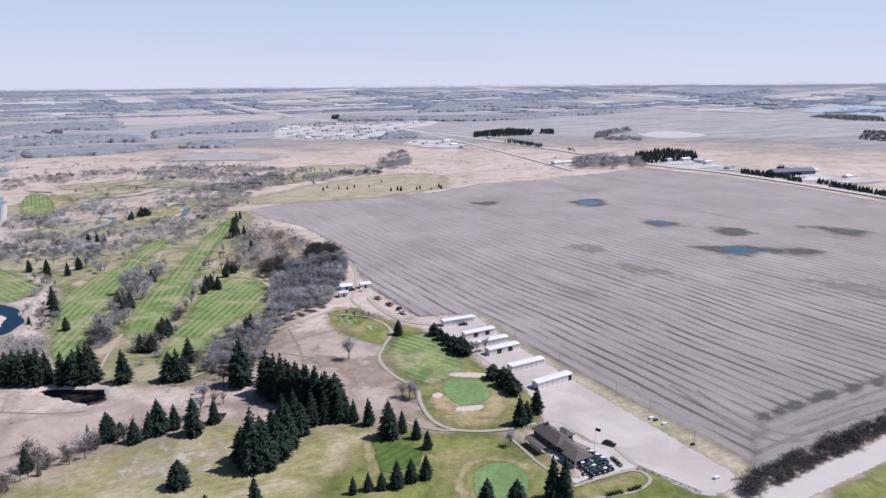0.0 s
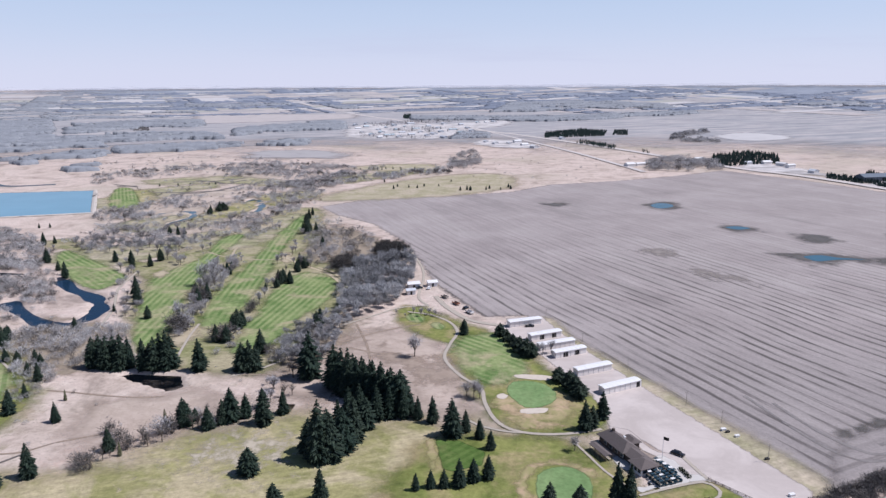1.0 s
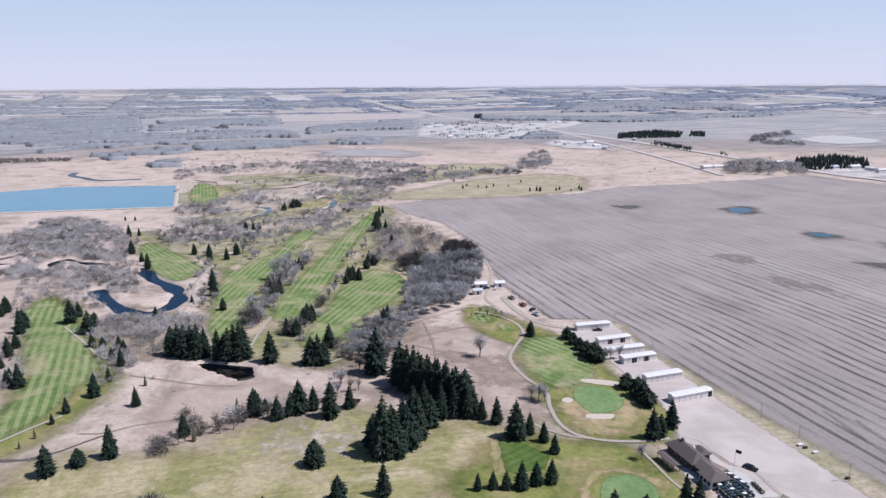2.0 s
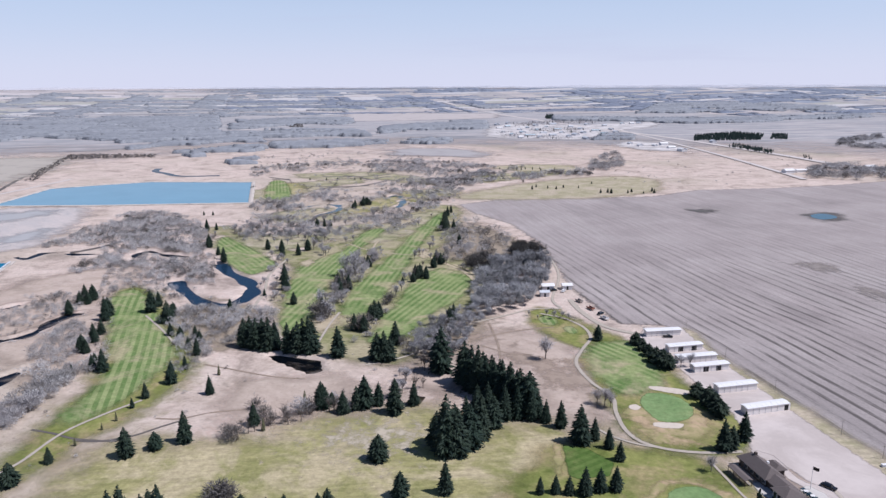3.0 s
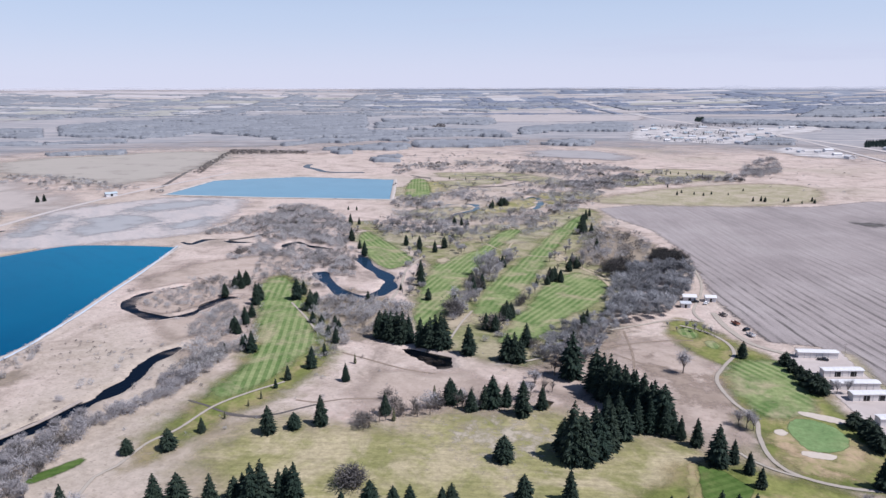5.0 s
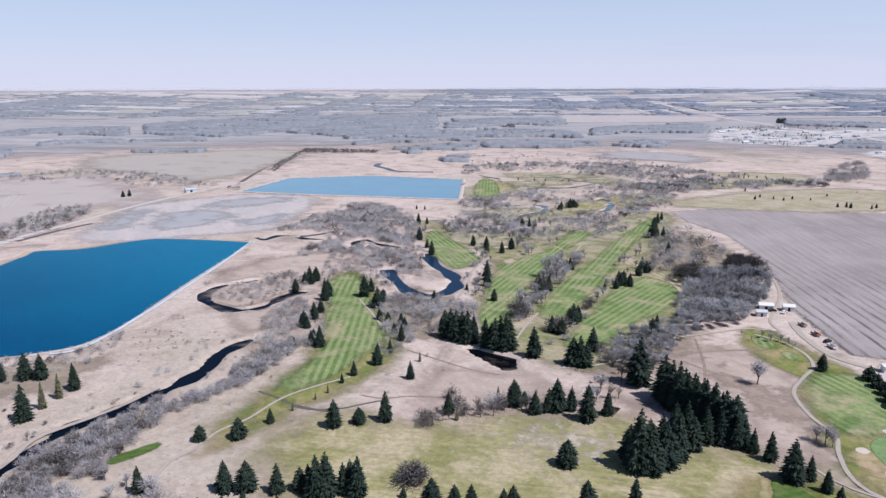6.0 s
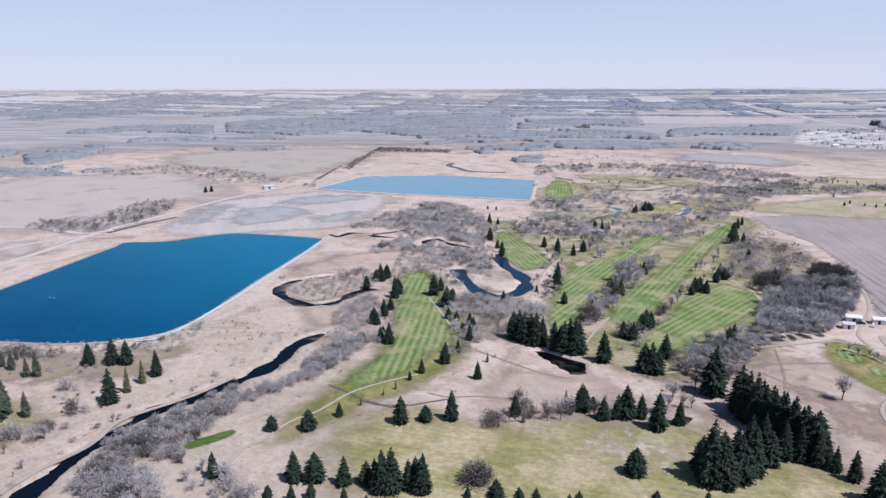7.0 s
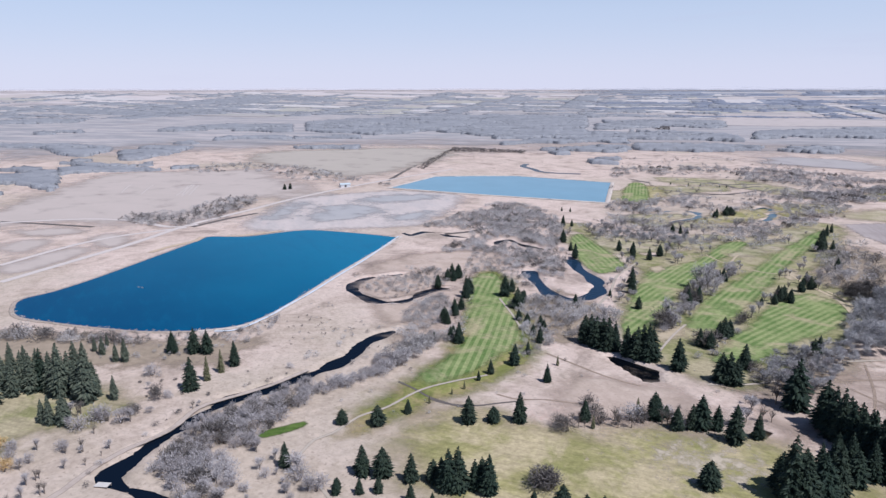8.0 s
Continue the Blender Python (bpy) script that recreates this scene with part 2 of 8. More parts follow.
def plough(turn, bold=1.0):
    """Bare worked soil: broken dark furrows, bold near the yard, their contrast faded with distance in the colour."""
    def build(k):
        v = k.place(1, 1, 1, turn)
        x = k.n("ShaderNodeSeparateXYZ", Vector=v).outputs["X"]
        y = k.n("ShaderNodeSeparateXYZ", Vector=k.place()).outputs["Y"]
        x = k.math("ADD", x, k.math("MULTIPLY", k.noise(300, 2, 0.5), 40))
        x = k.math("ADD", x, k.math("MULTIPLY", k.noise(14, 3, 0.6), 1.0))
        s = k.math("SINE", k.math("MULTIPLY", x, 2 * math.pi / 6.6))
        s2 = k.math("SINE", k.math("MULTIPLY", x, 2 * math.pi / 3.1))
        broken = k.noise(7, 5, 0.72, squash=9, turn=turn)
        streak = k.noise(3.5, 5, 0.72, squash=26, turn=turn)
        band = k.noise(34, 4, 0.6, squash=7, turn=turn)
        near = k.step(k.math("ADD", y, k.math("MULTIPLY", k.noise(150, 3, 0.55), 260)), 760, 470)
        c = k.ramp(k.noise(60, 6, 0.7), (0.3, (0.292, 0.251, 0.244)), (0.5, (0.344, 0.299, 0.289)), (0.7, (0.397, 0.349, 0.337)))
        c = k.mix(k.math("MULTIPLY", k.step(band, 0.50, 0.72), 0.45), c, (0.397, 0.357, 0.339))
        c = k.mix(k.math("MULTIPLY", k.step(band, 0.46, 0.28), 0.40), c, (0.208, 0.184, 0.178))
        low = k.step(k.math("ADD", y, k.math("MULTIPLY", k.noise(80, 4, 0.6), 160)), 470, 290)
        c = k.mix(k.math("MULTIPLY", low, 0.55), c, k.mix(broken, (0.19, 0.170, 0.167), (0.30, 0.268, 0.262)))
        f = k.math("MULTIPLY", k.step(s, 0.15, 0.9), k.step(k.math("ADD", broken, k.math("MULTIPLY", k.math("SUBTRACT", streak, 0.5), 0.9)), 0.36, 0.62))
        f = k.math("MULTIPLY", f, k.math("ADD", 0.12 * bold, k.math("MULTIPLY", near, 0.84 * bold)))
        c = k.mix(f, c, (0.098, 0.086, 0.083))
        c = k.mix(k.math("MULTIPLY", k.step(s2, 0.3, 1.0), k.math("MULTIPLY", k.step(broken, 0.42, 0.62), 0.15)), c, (0.20, 0.170, 0.158))
        c = k.mix(k.math("MULTIPLY", k.step(k.noise(2.2, 4, 0.75, squash=3, turn=turn), 0.60, 0.74), 0.35), c, (0.19, 0.160, 0.148))
        c = k.mix(0.5, c, k.ramp(k.noise(1.3, 4, 0.75), (0.3, (0.36, 0.36, 0.36)), (0.7, (0.64, 0.64, 0.64))), "OVERLAY")
        return k.mix(0.5, c, k.ramp(streak, (0.3, (0.36, 0.36, 0.36)), (0.7, (0.65, 0.64, 0.63))), "OVERLAY")
    return build


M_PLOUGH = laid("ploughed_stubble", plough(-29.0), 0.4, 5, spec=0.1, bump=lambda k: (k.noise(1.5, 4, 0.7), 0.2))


M_HEADLAND = laid("headland_soil", plough(60.0, 0.55), 0.7, 8, 1.3, spec=0.1, bump=lambda k: (k.noise(1.5, 4, 0.7), 0.2))
M_BLEACHED = laid("bleached_litter", lambda k: k.mix(k.noise(3, 4, 0.7), (0.42, 0.36, 0.27), (0.54, 0.47, 0.38)), 1.0, 5.0, 3.0, 0.2, spec=0.1)


def water_mat(name, deep, ripple, rough, spec=0.02):
    return material(name, lambda k: k.mix(k.noise(40, 3), deep, tuple(c * 1.25 for c in deep)), rough, spec=spec,
                    bump=lambda k: (k.noise(1.6, 3, 0.6, squash=2.5, turn=30), ripple))




def lagoon_water(k):
    """Deep navy water with grazing sky reflection painted teal at its northern end, and wind-ruffled streaks."""
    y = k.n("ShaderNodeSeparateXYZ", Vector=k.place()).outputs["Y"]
    skytone = k.step(k.math("ADD", y, k.math("MULTIPLY", k.noise(90, 3, 0.55), 120)), 110, 430)
    c = k.mix(skytone, (0.0018, 0.053, 0.135), (0.006, 0.150, 0.275))
    ruffle = k.noise(26, 5, 0.65, squash=0.28, turn=20)
    return k.mix(k.math("MULTIPLY", k.step(ruffle, 0.48, 0.70), 0.35), c, (0.004, 0.105, 0.215))


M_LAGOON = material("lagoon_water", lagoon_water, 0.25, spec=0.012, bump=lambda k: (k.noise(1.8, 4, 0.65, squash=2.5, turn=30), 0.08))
M_LAGOON2 = water_mat("pale_lagoon_water", (0.15, 0.275, 0.36), 0.05, 0.2)
# Far lake: pale sky and haze colour put into the base.
M_FARLAKE = water_mat("far_lake_water", (0.34, 0.40, 0.45), 0.05, 0.2)
M_RIVER = water_mat("river_water", (0.0035, 0.0075, 0.016), 0.03, 0.08)
# Bend water: bluer than the river, with reflected sky put in its base colour.
M_BEND = water_mat("bend_water", (0.012, 0.030, 0.058), 0.05, 0.12, 0.05)
M_BOG = water_mat("bog_water", (0.002, 0.003, 0.005), 0.02, 0.15, 0.03)
M_PUDDLE = water_mat("puddle_water", (0.07, 0.12, 0.165), 0.01, 0.1)
M_POND = water_mat("field_pond_water", (0.05, 0.11, 0.15), 0.01, 0.1, 0.05)
M_NEEDLE = material("spruce_needles", lambda k: k.mix(k.rand(), k.mix(k.island(), (0.010, 0.022, 0.018), (0.025, 0.043, 0.028)),
                                                  k.mix(k.island(), (0.014, 0.026, 0.021), (0.038, 0.054, 0.034))), 0.75, spec=0.2)
M_PALENEEDLE = material("pale_needles", lambda k: k.mix(k.island(), (0.040, 0.057, 0.046), (0.115, 0.130, 0.095)), 0.8, spec=0.15)
M_PINE = material("pine_needles", lambda k: k.mix(k.island(), (0.012, 0.022, 0.018), (0.035, 0.050, 0.030)), 0.75, spec=0.2)
M_LARCH = material("young_needles", lambda k: k.mix(k.island(), (0.09, 0.10, 0.05), (0.16, 0.15, 0.09)), 0.8, spec=0.2)
M_BARK = material("bark", lambda k: k.mix(k.noise(0.5, 4), (0.10, 0.08, 0.07), (0.20, 0.17, 0.15)), 0.9)
M_TWIG = material("bare_twigs", lambda k: k.mix(k.step(k.noise(22, 4, 0.6), 0.38, 0.62), k.mix(k.island(), (0.295, 0.273, 0.276), (0.395, 0.370, 0.375)),
                                             k.mix(k.island(), (0.40, 0.378, 0.387), (0.51, 0.487, 0.50))), 0.9, spec=0.1)
M_WILLOW = material("willow_twigs", lambda k: k.mix(k.island(), (0.42, 0.27, 0.12), (0.60, 0.44, 0.22)), 0.9, spec=0.1)
M_SCRUBTWIG = material("scrub_twigs", lambda k: k.mix(k.step(k.noise(22, 4, 0.65), 0.40, 0.60), k.mix(k.island(), (0.235, 0.218, 0.213), (0.38, 0.36, 0.355)),
                                                  k.mix(k.island(), (0.42, 0.40, 0.40), (0.56, 0.54, 0.542))), 0.9, spec=0.1)
M_REED = material("dry_reeds", lambda k: k.mix(k.island(), (0.42, 0.36, 0.31), (0.66, 0.60, 0.55)), 0.9, spec=0.1)
M_COPSE = material("copse_twigs", lambda k: k.mix(k.island(), (0.040, 0.037, 0.036), (0.105, 0.098, 0.094)), 0.9, spec=0.1)
M_DARKTWIG = material("dark_twigs", lambda k: k.mix(k.island(), (0.085, 0.076, 0.072), (0.185, 0.17, 0.165)), 0.9, spec=0.1)
M_GREYTWIG = material("grey_twigs", lambda k: k.mix(k.step(k.noise(17, 4, 0.6), 0.40, 0.60), k.mix(k.island(), (0.19, 0.188, 0.193), (0.31, 0.303, 0.31)),
                                                 k.mix(k.island(), (0.36, 0.352, 0.36), (0.50, 0.49, 0.50))), 0.9, spec=0.1)
M_WOOD = material("bare_wood_crowns", lambda k: k.mix(k.step(k.noise(70, 4, 0.6), 0.35, 0.65), k.mix(k.island(), (0.29, 0.265, 0.26), (0.40, 0.37, 0.37)),
                                                   k.mix(k.island(), (0.35, 0.33, 0.33), (0.46, 0.435, 0.435))), 0.95, spec=0.05)


def canopy(light, dark):
    """Leafless crowns from afar: grey masses with darker gaps, long paler drifts and single dark tops."""
    def build(k):
        broad = k.step(k.noise(130, 5, 0.65, squash=0.3, turn=-29), 0.36, 0.64)
        c = k.mix(broad, k.mix(k.noise(14, 4, 0.7), dark, light), k.mix(k.noise(14, 4, 0.7), tuple(0.55 * (a + b) for a, b in zip(dark, light)), tuple(v * 1.18 for v in light)))
        return k.mix(k.math("MULTIPLY", k.step(k.noise(7, 5, 0.75), 0.56, 0.70), 0.5), c, tuple(v * 0.62 for v in dark))
    return build


# Far crowns: distance haze is put into the base colours as a blue-grey cast.
M_CANOPY = material("hazed_canopy", canopy((0.282, 0.288, 0.311), (0.205, 0.215, 0.240)), 0.95, spec=0.05, bump=lambda k: (k.noise(9, 4, 0.7), 3.0))
M_HAZEWOOD = material("blue_haze_canopy", canopy((0.218, 0.236, 0.288), (0.148, 0.167, 0.215)), 0.95, spec=0.05, bump=lambda k: (k.noise(16, 4, 0.7), 4.0))
# Wood edges: trunks and foot shade put into a darker, hazed colour.
M_EDGE = material("shaded_edge_twigs", lambda k: k.mix(k.island(), (0.165, 0.174, 0.198), (0.240, 0.250, 0.280)), 0.95, spec=0.05)
M_SPRUCEFAR = material("far_spruce", lambda k: k.mix(k.island(), (0.028, 0.044, 0.042), (0.045, 0.062, 0.055)), 0.9, spec=0.1)


# ---- building kit ----
def land(x, y):
    """Height of the land: level round the course, a low rise to the far skyline."""
    r = np.hypot(x, y)
    return np.where(r > 2600, 91 * (np.maximum(r - 2600, 0) / 2350) ** 1.6, 0.0)


def spline(points, closed=False, step=4.0):
    """A smooth line through the points, as an array, with points about step metres apart."""
    p = [np.array(q[:2], float) for q in points]
    n = len(p)
    out = []
    for i in range(n if closed else n - 1):
        a, b, c, d = (p[(i + j) % n] if closed else p[min(max(i + j, 0), n - 1)] for j in (-1, 0, 1, 2))
        m = max(2, int(np.linalg.norm(c - b) / step))
        for t in np.arange(m) / m:
            out.append(0.5 * (2 * b + (c - a) * t + (2 * a - 5 * b + 4 * c - d) * t * t + (3 * b - a - 3 * c + d) * t ** 3))
    if not closed:
        out.append(p[-1])
    return np.array(out)


def sharp(points, step=6.0):
    """A closed straight-sided outline with points about step metres apart."""
    out = []
    for a, b in zip(points, list(points[1:]) + [points[0]]):
        a, b = np.array(a[:2], float), np.array(b[:2], float)
        m = max(1, int(np.linalg.norm(b - a) / step))
        out += [a + (b - a) * t / m for t in range(m)]
    return np.array(out)


def mesh(name, verts, faces, mat, edge=None, smooth=False):
    me = bpy.data.meshes.new(name)
    me.from_pydata([tuple(v) for v in verts], [], faces)
    me.materials.append(mat)
    if edge is not None:
        me.attributes.new("edge", "FLOAT", "POINT").data.foreach_set("value", np.asarray(edge, np.float32))
    if smooth:
        me.shade_smooth()
    return me


def set_down(name, me, label, category, group="", kind="structure"):
    return tagged(new(name, me), label, category, group, kind)


def part(name, bm, mat, parent, label=""):
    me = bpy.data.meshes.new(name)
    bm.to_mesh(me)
    bm.free()
    me.materials.append(mat)
    ob = new(name, me)
    ob.parent = parent
    return tagged(ob, label)


LEVEL = [0]


def pool(name, outline, mat, label, category, z=0.05, straight=False, kind="structure", group="", step=4.0):
    """A flat sheet with a clean outline: standing water, a far field."""
    p = sharp(outline, step) if straight else spline(outline, True, step)
    LEVEL[0] += 1
    z += 0.0015 * (LEVEL[0] % 20)
    bm = bmesh.new()
    vs = [bm.verts.new((x, y, z + land(x, y))) for x, y in p]
    bmesh.ops.triangle_fill(bm, edges=[bm.edges.new((vs[i], vs[(i + 1) % len(vs)])) for i in range(len(vs))], use_beauty=True, normal=(0, 0, 1))
    for f in bm.faces:
        f.normal_update()
        if f.normal.z < 0:
            f.normal_flip()
    me = bpy.data.meshes.new(name)
    bm.to_mesh(me)
    bm.free()
    me.materials.append(mat)
    me.attributes.new("edge", "FLOAT", "POINT").data.foreach_set("value", np.ones(len(me.vertices), np.float32))
    return set_down(name, me, label, category, group, kind)


def bank_distance(x, y):
    """How far the places lie from the middle of the river channels."""
    out = np.full(x.shape, 1e6)
    lo, hi = BED.min(0) - 40, BED.max(0) + 40
    m = (x > lo[0]) & (x < hi[0]) & (y > lo[1]) & (y < hi[1])
    px0, py0 = x[m], y[m]
    best = np.full(px0.shape, 1e6)
    for bx, by in BED:
        best = np.minimum(best, np.hypot(px0 - bx, py0 - by))
    out[m] = best
    return out


def patch(name, outline, mat, label, category, z=0.05, ring=3.0, straight=False, kind="structure", group="", step=4.0):
    """A flat ground cover that thins out over a rim of ring metres each way; "edge" runs from 0 outside to 1 inside."""
    p = sharp(outline, step) if straight else spline(outline, True, step)
    LEVEL[0] += 1
    z += 0.0015 * (LEVEL[0] % 20)
    cell = min(max(ring * 0.6, 0.8), max(7.0, ring * 0.25))
    lo, hi = p.min(0) - ring * 1.5, p.max(0) + ring * 1.5
    xs, ys = np.arange(lo[0], hi[0] + cell, cell), np.arange(lo[1], hi[1] + cell, cell)
    X, Y = np.meshgrid(xs, ys)
    d = near_line(X, Y, np.concatenate([p, p[:1]]))
    d = np.where(inside(np.stack([X.ravel(), Y.ravel()], 1), p).reshape(X.shape), d, -d)
    d = np.minimum(d, (bank_distance(X, Y) - 5.2) * max(1.0, 0.5 * ring))
    i = np.arange(X.size).reshape(X.shape)
    keep = d > -ring * 1.2
    keep = keep[:-1, :-1] | keep[:-1, 1:] | keep[1:, 1:] | keep[1:, :-1]
    faces = np.stack([i[:-1, :-1], i[:-1, 1:], i[1:, 1:], i[1:, :-1]], -1)[keep]
    used, inv = np.unique(faces, return_inverse=True)
    x, y = X.ravel()[used], Y.ravel()[used]
    verts = np.column_stack([x, y, z + land(x, y)])
    me = mesh(name, verts.tolist(), inv.reshape(-1, 4).tolist(), mat, np.clip(0.5 + 0.5 * d.ravel()[used] / ring, 0, 1))
    return set_down(name, me, label, category, group, kind)


def near_line(x, y, line):
    d = np.full(x.shape, 1e9)
    for a, b in zip(line[:-1], line[1:]):
        ab = b - a
        t = np.clip(((x - a[0]) * ab[0] + (y - a[1]) * ab[1]) / (ab @ ab + 1e-9), 0, 1)
        d = np.minimum(d, np.hypot(x - a[0] - t * ab[0], y - a[1] - t * ab[1]))
    return d


def ribbon(name, line, width, mat, label, category, z=0.1, step=4.0, crown=0.0, kind="structure", group="", closed=False, straight=False):
    """A strip along a line: path, road, bank or water. width: metres, or a pair from start to end."""
    p = np.array(line, float)[:, :2] if straight else spline(line, closed, step)
    n = len(p)
    LEVEL[0] += 1
    z += 0.0015 * (LEVEL[0] % 20)
    t = np.gradient(p, axis=0) if not closed else np.roll(p, -1, 0) - np.roll(p, 1, 0)
    nrm = np.stack([-t[:, 1], t[:, 0]], 1) / (np.linalg.norm(t, axis=1, keepdims=True) + 1e-6)
    w = np.linspace(*(width if isinstance(width, tuple) else (width, width)), n)[:, None] * 0.5
    rows = [(-1.25, 0, 0.0), (-0.75, 0.7, 1.0), (0, 1, 1.0), (0.75, 0.7, 1.0), (1.25, 0, 0.0)]
    verts, edge = [], []
    for s, h, e in rows:
        q = p + nrm * w * s
        verts += [(x, y, z + h * crown + land(x, y)) for x, y in q]
        edge += [e] * n
    faces = []
    for r in range(4):
        for i in range(n if closed else n - 1):
            j = (i + 1) % n
            faces.append((r * n + i, (r + 1) * n + i, (r + 1) * n + j, r * n + j)[::-1])
    return set_down(name, mesh(name, verts, faces, mat, edge), label, category, group, kind)


def inside(pts, poly):
    """Which of the points lie in the polygon."""
    x, y = pts[:, 0], pts[:, 1]
    hit = np.zeros(len(pts), bool)
    for (ax, ay), (bx, by) in zip(poly, np.roll(poly, -1, 0)):
        hit ^= ((ay > y) != (by > y)) & (x < (bx - ax) * (y - ay) / (by - ay + 1e-12) + ax)
    return hit


def scatter(outline, spacing, seed, jitter=0.8):
    """Uneven points over an area."""
    rng = np.random.default_rng(seed)
    poly = np.array([q[:2] for q in outline], float)
    lo, hi = poly.min(0), poly.max(0)
    g = np.stack(np.meshgrid(np.arange(lo[0], hi[0], spacing), np.arange(lo[1], hi[1], spacing)), -1).reshape(-1, 2)
    g = g + rng.uniform(-0.5, 0.5, g.shape) * spacing * 2 * jitter
    return g[inside(g, poly)]


# ---- the land ----
RIVER = [(-186.8, 70.5), (-200.3, 68.5), (-207.4, 65.6), (-214, 64.3), (-218.5, 65.4), (-225.2, 75.1), (-234.3, 96.4), (-242.7, 117.5), 
    (-241.2, 144.7), (-244, 172.7), (-257.9, 199.7), (-258.8, 226.1), (-258.8, 248.2), (-255.7, 250.3), (-264, 268.2), (-277.4, 285), 
    (-294.9, 289.5), (-297.9, 278.4), (-293.7, 252.7), (-307.7, 242.4), (-332.9, 248.3), (-347.6, 266.1), (-343, 282.4), 
    (-339.5, 293.4)]
LOOP = [(-286.8, 359.6), (-261.1, 337.6), (-241.8, 325.4), (-228, 325.6), (-224.7, 338.5), (-230.7, 358.7), (-245.5, 372.6), 
    (-265.3, 387.6), (-285.5, 405)]
DITCH = [(-167.3, 266.3), (-160.4, 267.8), (-149.4, 267.1), (-139.7, 267.4), (-131.6, 253.5), (-137.6, 251.3), (-148.7, 255.8), 
    (-158.7, 260.1)]
MEANDER = [(-381.8, 409), (-402, 399.4), (-418, 401), (-430, 395.3), (-428, 378.9), (-440, 381.9)]


BACKWATER = [(-350.9, 395), (-359.1, 410), (-358.4, 422), (-340.8, 417), (-327.5, 416), (-318.8, 417)]
OXBOW = [(-337, 633), (-326.9, 645), (-313.1, 648), (-300.9, 634), (-298, 614), (-303, 598), (-303.8, 584)]
ELBOW = [(-279.2, 711), (-277.4, 725), (-264.6, 710), (-253.9, 683), (-247.9, 653)]
BENDS = np.concatenate([spline(q, step=5) for q in (LOOP, OXBOW, ELBOW, BACKWATER, RIVER[17:22])])
BED = np.concatenate([spline(q, step=3) for q in (RIVER[:12], RIVER[16:], LOOP, OXBOW, ELBOW, BACKWATER, MEANDER)])


HIGHWAY = [(-1176, 3702), (-1058, 3501), (-519, 2585), (-236.9, 2070), (-6.3, 1701), (184.9, 1324), (299.3, 1052), (381.2, 921), (458, 722), 
    (488, 588), (521, 445)]


def make_ground():
    def axis(lo, hi, fine):
        out = list(np.arange(lo, hi + 0.1, fine))
        s = fine
        while out[-1] < 4800:
            s *= 1.045
            out.append(out[-1] + s)
        s = fine
        head = []
        v = lo
        while v > -4800:
            s *= 1.045
            v -= s
            head.append(v)
        return np.array(head[::-1] + out)
    xs, ys = axis(-420, 120, 2.5), axis(60, 560, 2.5)
    X, Y = np.meshgrid(xs, ys)
    r = np.hypot(X, Y)
    k = np.where(r > 4950, 4950 / np.maximum(r, 1), 1.0)
    X, Y = X * k, Y * k
    Z = land(X, Y)
    main = spline(RIVER, step=8)
    near = [int(np.hypot(*(main - np.array(RIVER[i])).T).argmin()) for i in (11, 16, 22)]
    for line, half, depth in ((main[:near[0]], 2.1, 2.5), (main[near[0] - 1:near[1]], -0.3, 2.0), (main[near[1]:near[2]], 2.3, 2.5), (main[near[2] - 1:], 0.2, 2.2), (spline(LOOP, step=8), 3.2, 2.6), (spline(BACKWATER, step=8), 1.6, 2.2), (spline(MEANDER, step=8), 1.6, 2.2),
                              (spline(OXBOW, step=8), 1.6, 2.4), (spline(ELBOW, step=8), 1.8, 2.4)):
        d = near_line(X, Y, line) + 1.3 * np.sin(X * 0.21 + 1.3 * np.sin(Y * 0.13)) + 0.6 * np.sin(Y * 0.37 + X * 0.11)
        Z = Z - depth * np.clip((half + 3.0 - d) / 4.0, 0, 1) ** 1.5
    hole = np.array(DITCH)
    d = near_line(X, Y, np.concatenate([hole, hole[:1]]))
    Z = Z - np.where(inside(np.stack([X.ravel(), Y.ravel()], 1), hole).reshape(X.shape), 3.6 * np.clip(d / 1.9, 0, 1), 0)
    nx, ny = len(xs), len(ys)
    i = np.arange(nx * ny).reshape(ny, nx)
    faces = np.stack([i[:-1, :-1], i[:-1, 1:], i[1:, 1:], i[1:, :-1]], -1).reshape(-1, 4)
    me = bpy.data.meshes.new("ground")
    me.from_pydata(np.stack([X, Y, Z], -1).reshape(-1, 3).tolist(), [], faces.tolist())
    me.materials.append(M_GROUND)
    me.shade_smooth()
    set_down("ground", me, "flat prairie of dry straw-coloured spring grass", "ground")


make_ground()
ribbon("river", RIVER, 14, M_RIVER, "narrow dark winding river between dry grass banks", "river", z=-0.9)
ribbon("river", LOOP, 20, M_BEND, "dark bend of the winding river beside a fairway", "river", z=-0.9)
ribbon("river", OXBOW, 14, M_PUDDLE, "small pale blue river bend among bare trees", "river", z=-0.9)
ribbon("river", ELBOW, 14, M_PUDDLE, "small blue river bend among bare trees", "river", z=-0.9)
ribbon("river", BACKWATER, 9, M_RIVER, "narrow dark backwater of the river in a thicket", "river", z=-0.9)
ribbon("river", MEANDER, 10, M_RIVER, "narrow dark meander of the river in a thicket", "river", z=-0.9)

# lagoons with their banks
LAG1 = [(-422, 360.5), (-425, 363.6), (-430, 362.6), (-459, 352), (-497, 333.3), (-507, 319), (-509.5, 309), (-511.5, 296), (-513.5, 283), (-517.5, 275), (-525, 267), (-536, 254.5), (-524, 235.6), (-473, 153.7), 
    (-454, 117.5), (-449, 98.1), (-435, 90), (-414, 87.1), (-388.6, 98.6), (-364, 112.5), (-342.8, 126.9), (-325.8, 145.5), 
    (-318.1, 163), (-321.6, 181.4), (-334.4, 207), (-366.9, 262.2)]
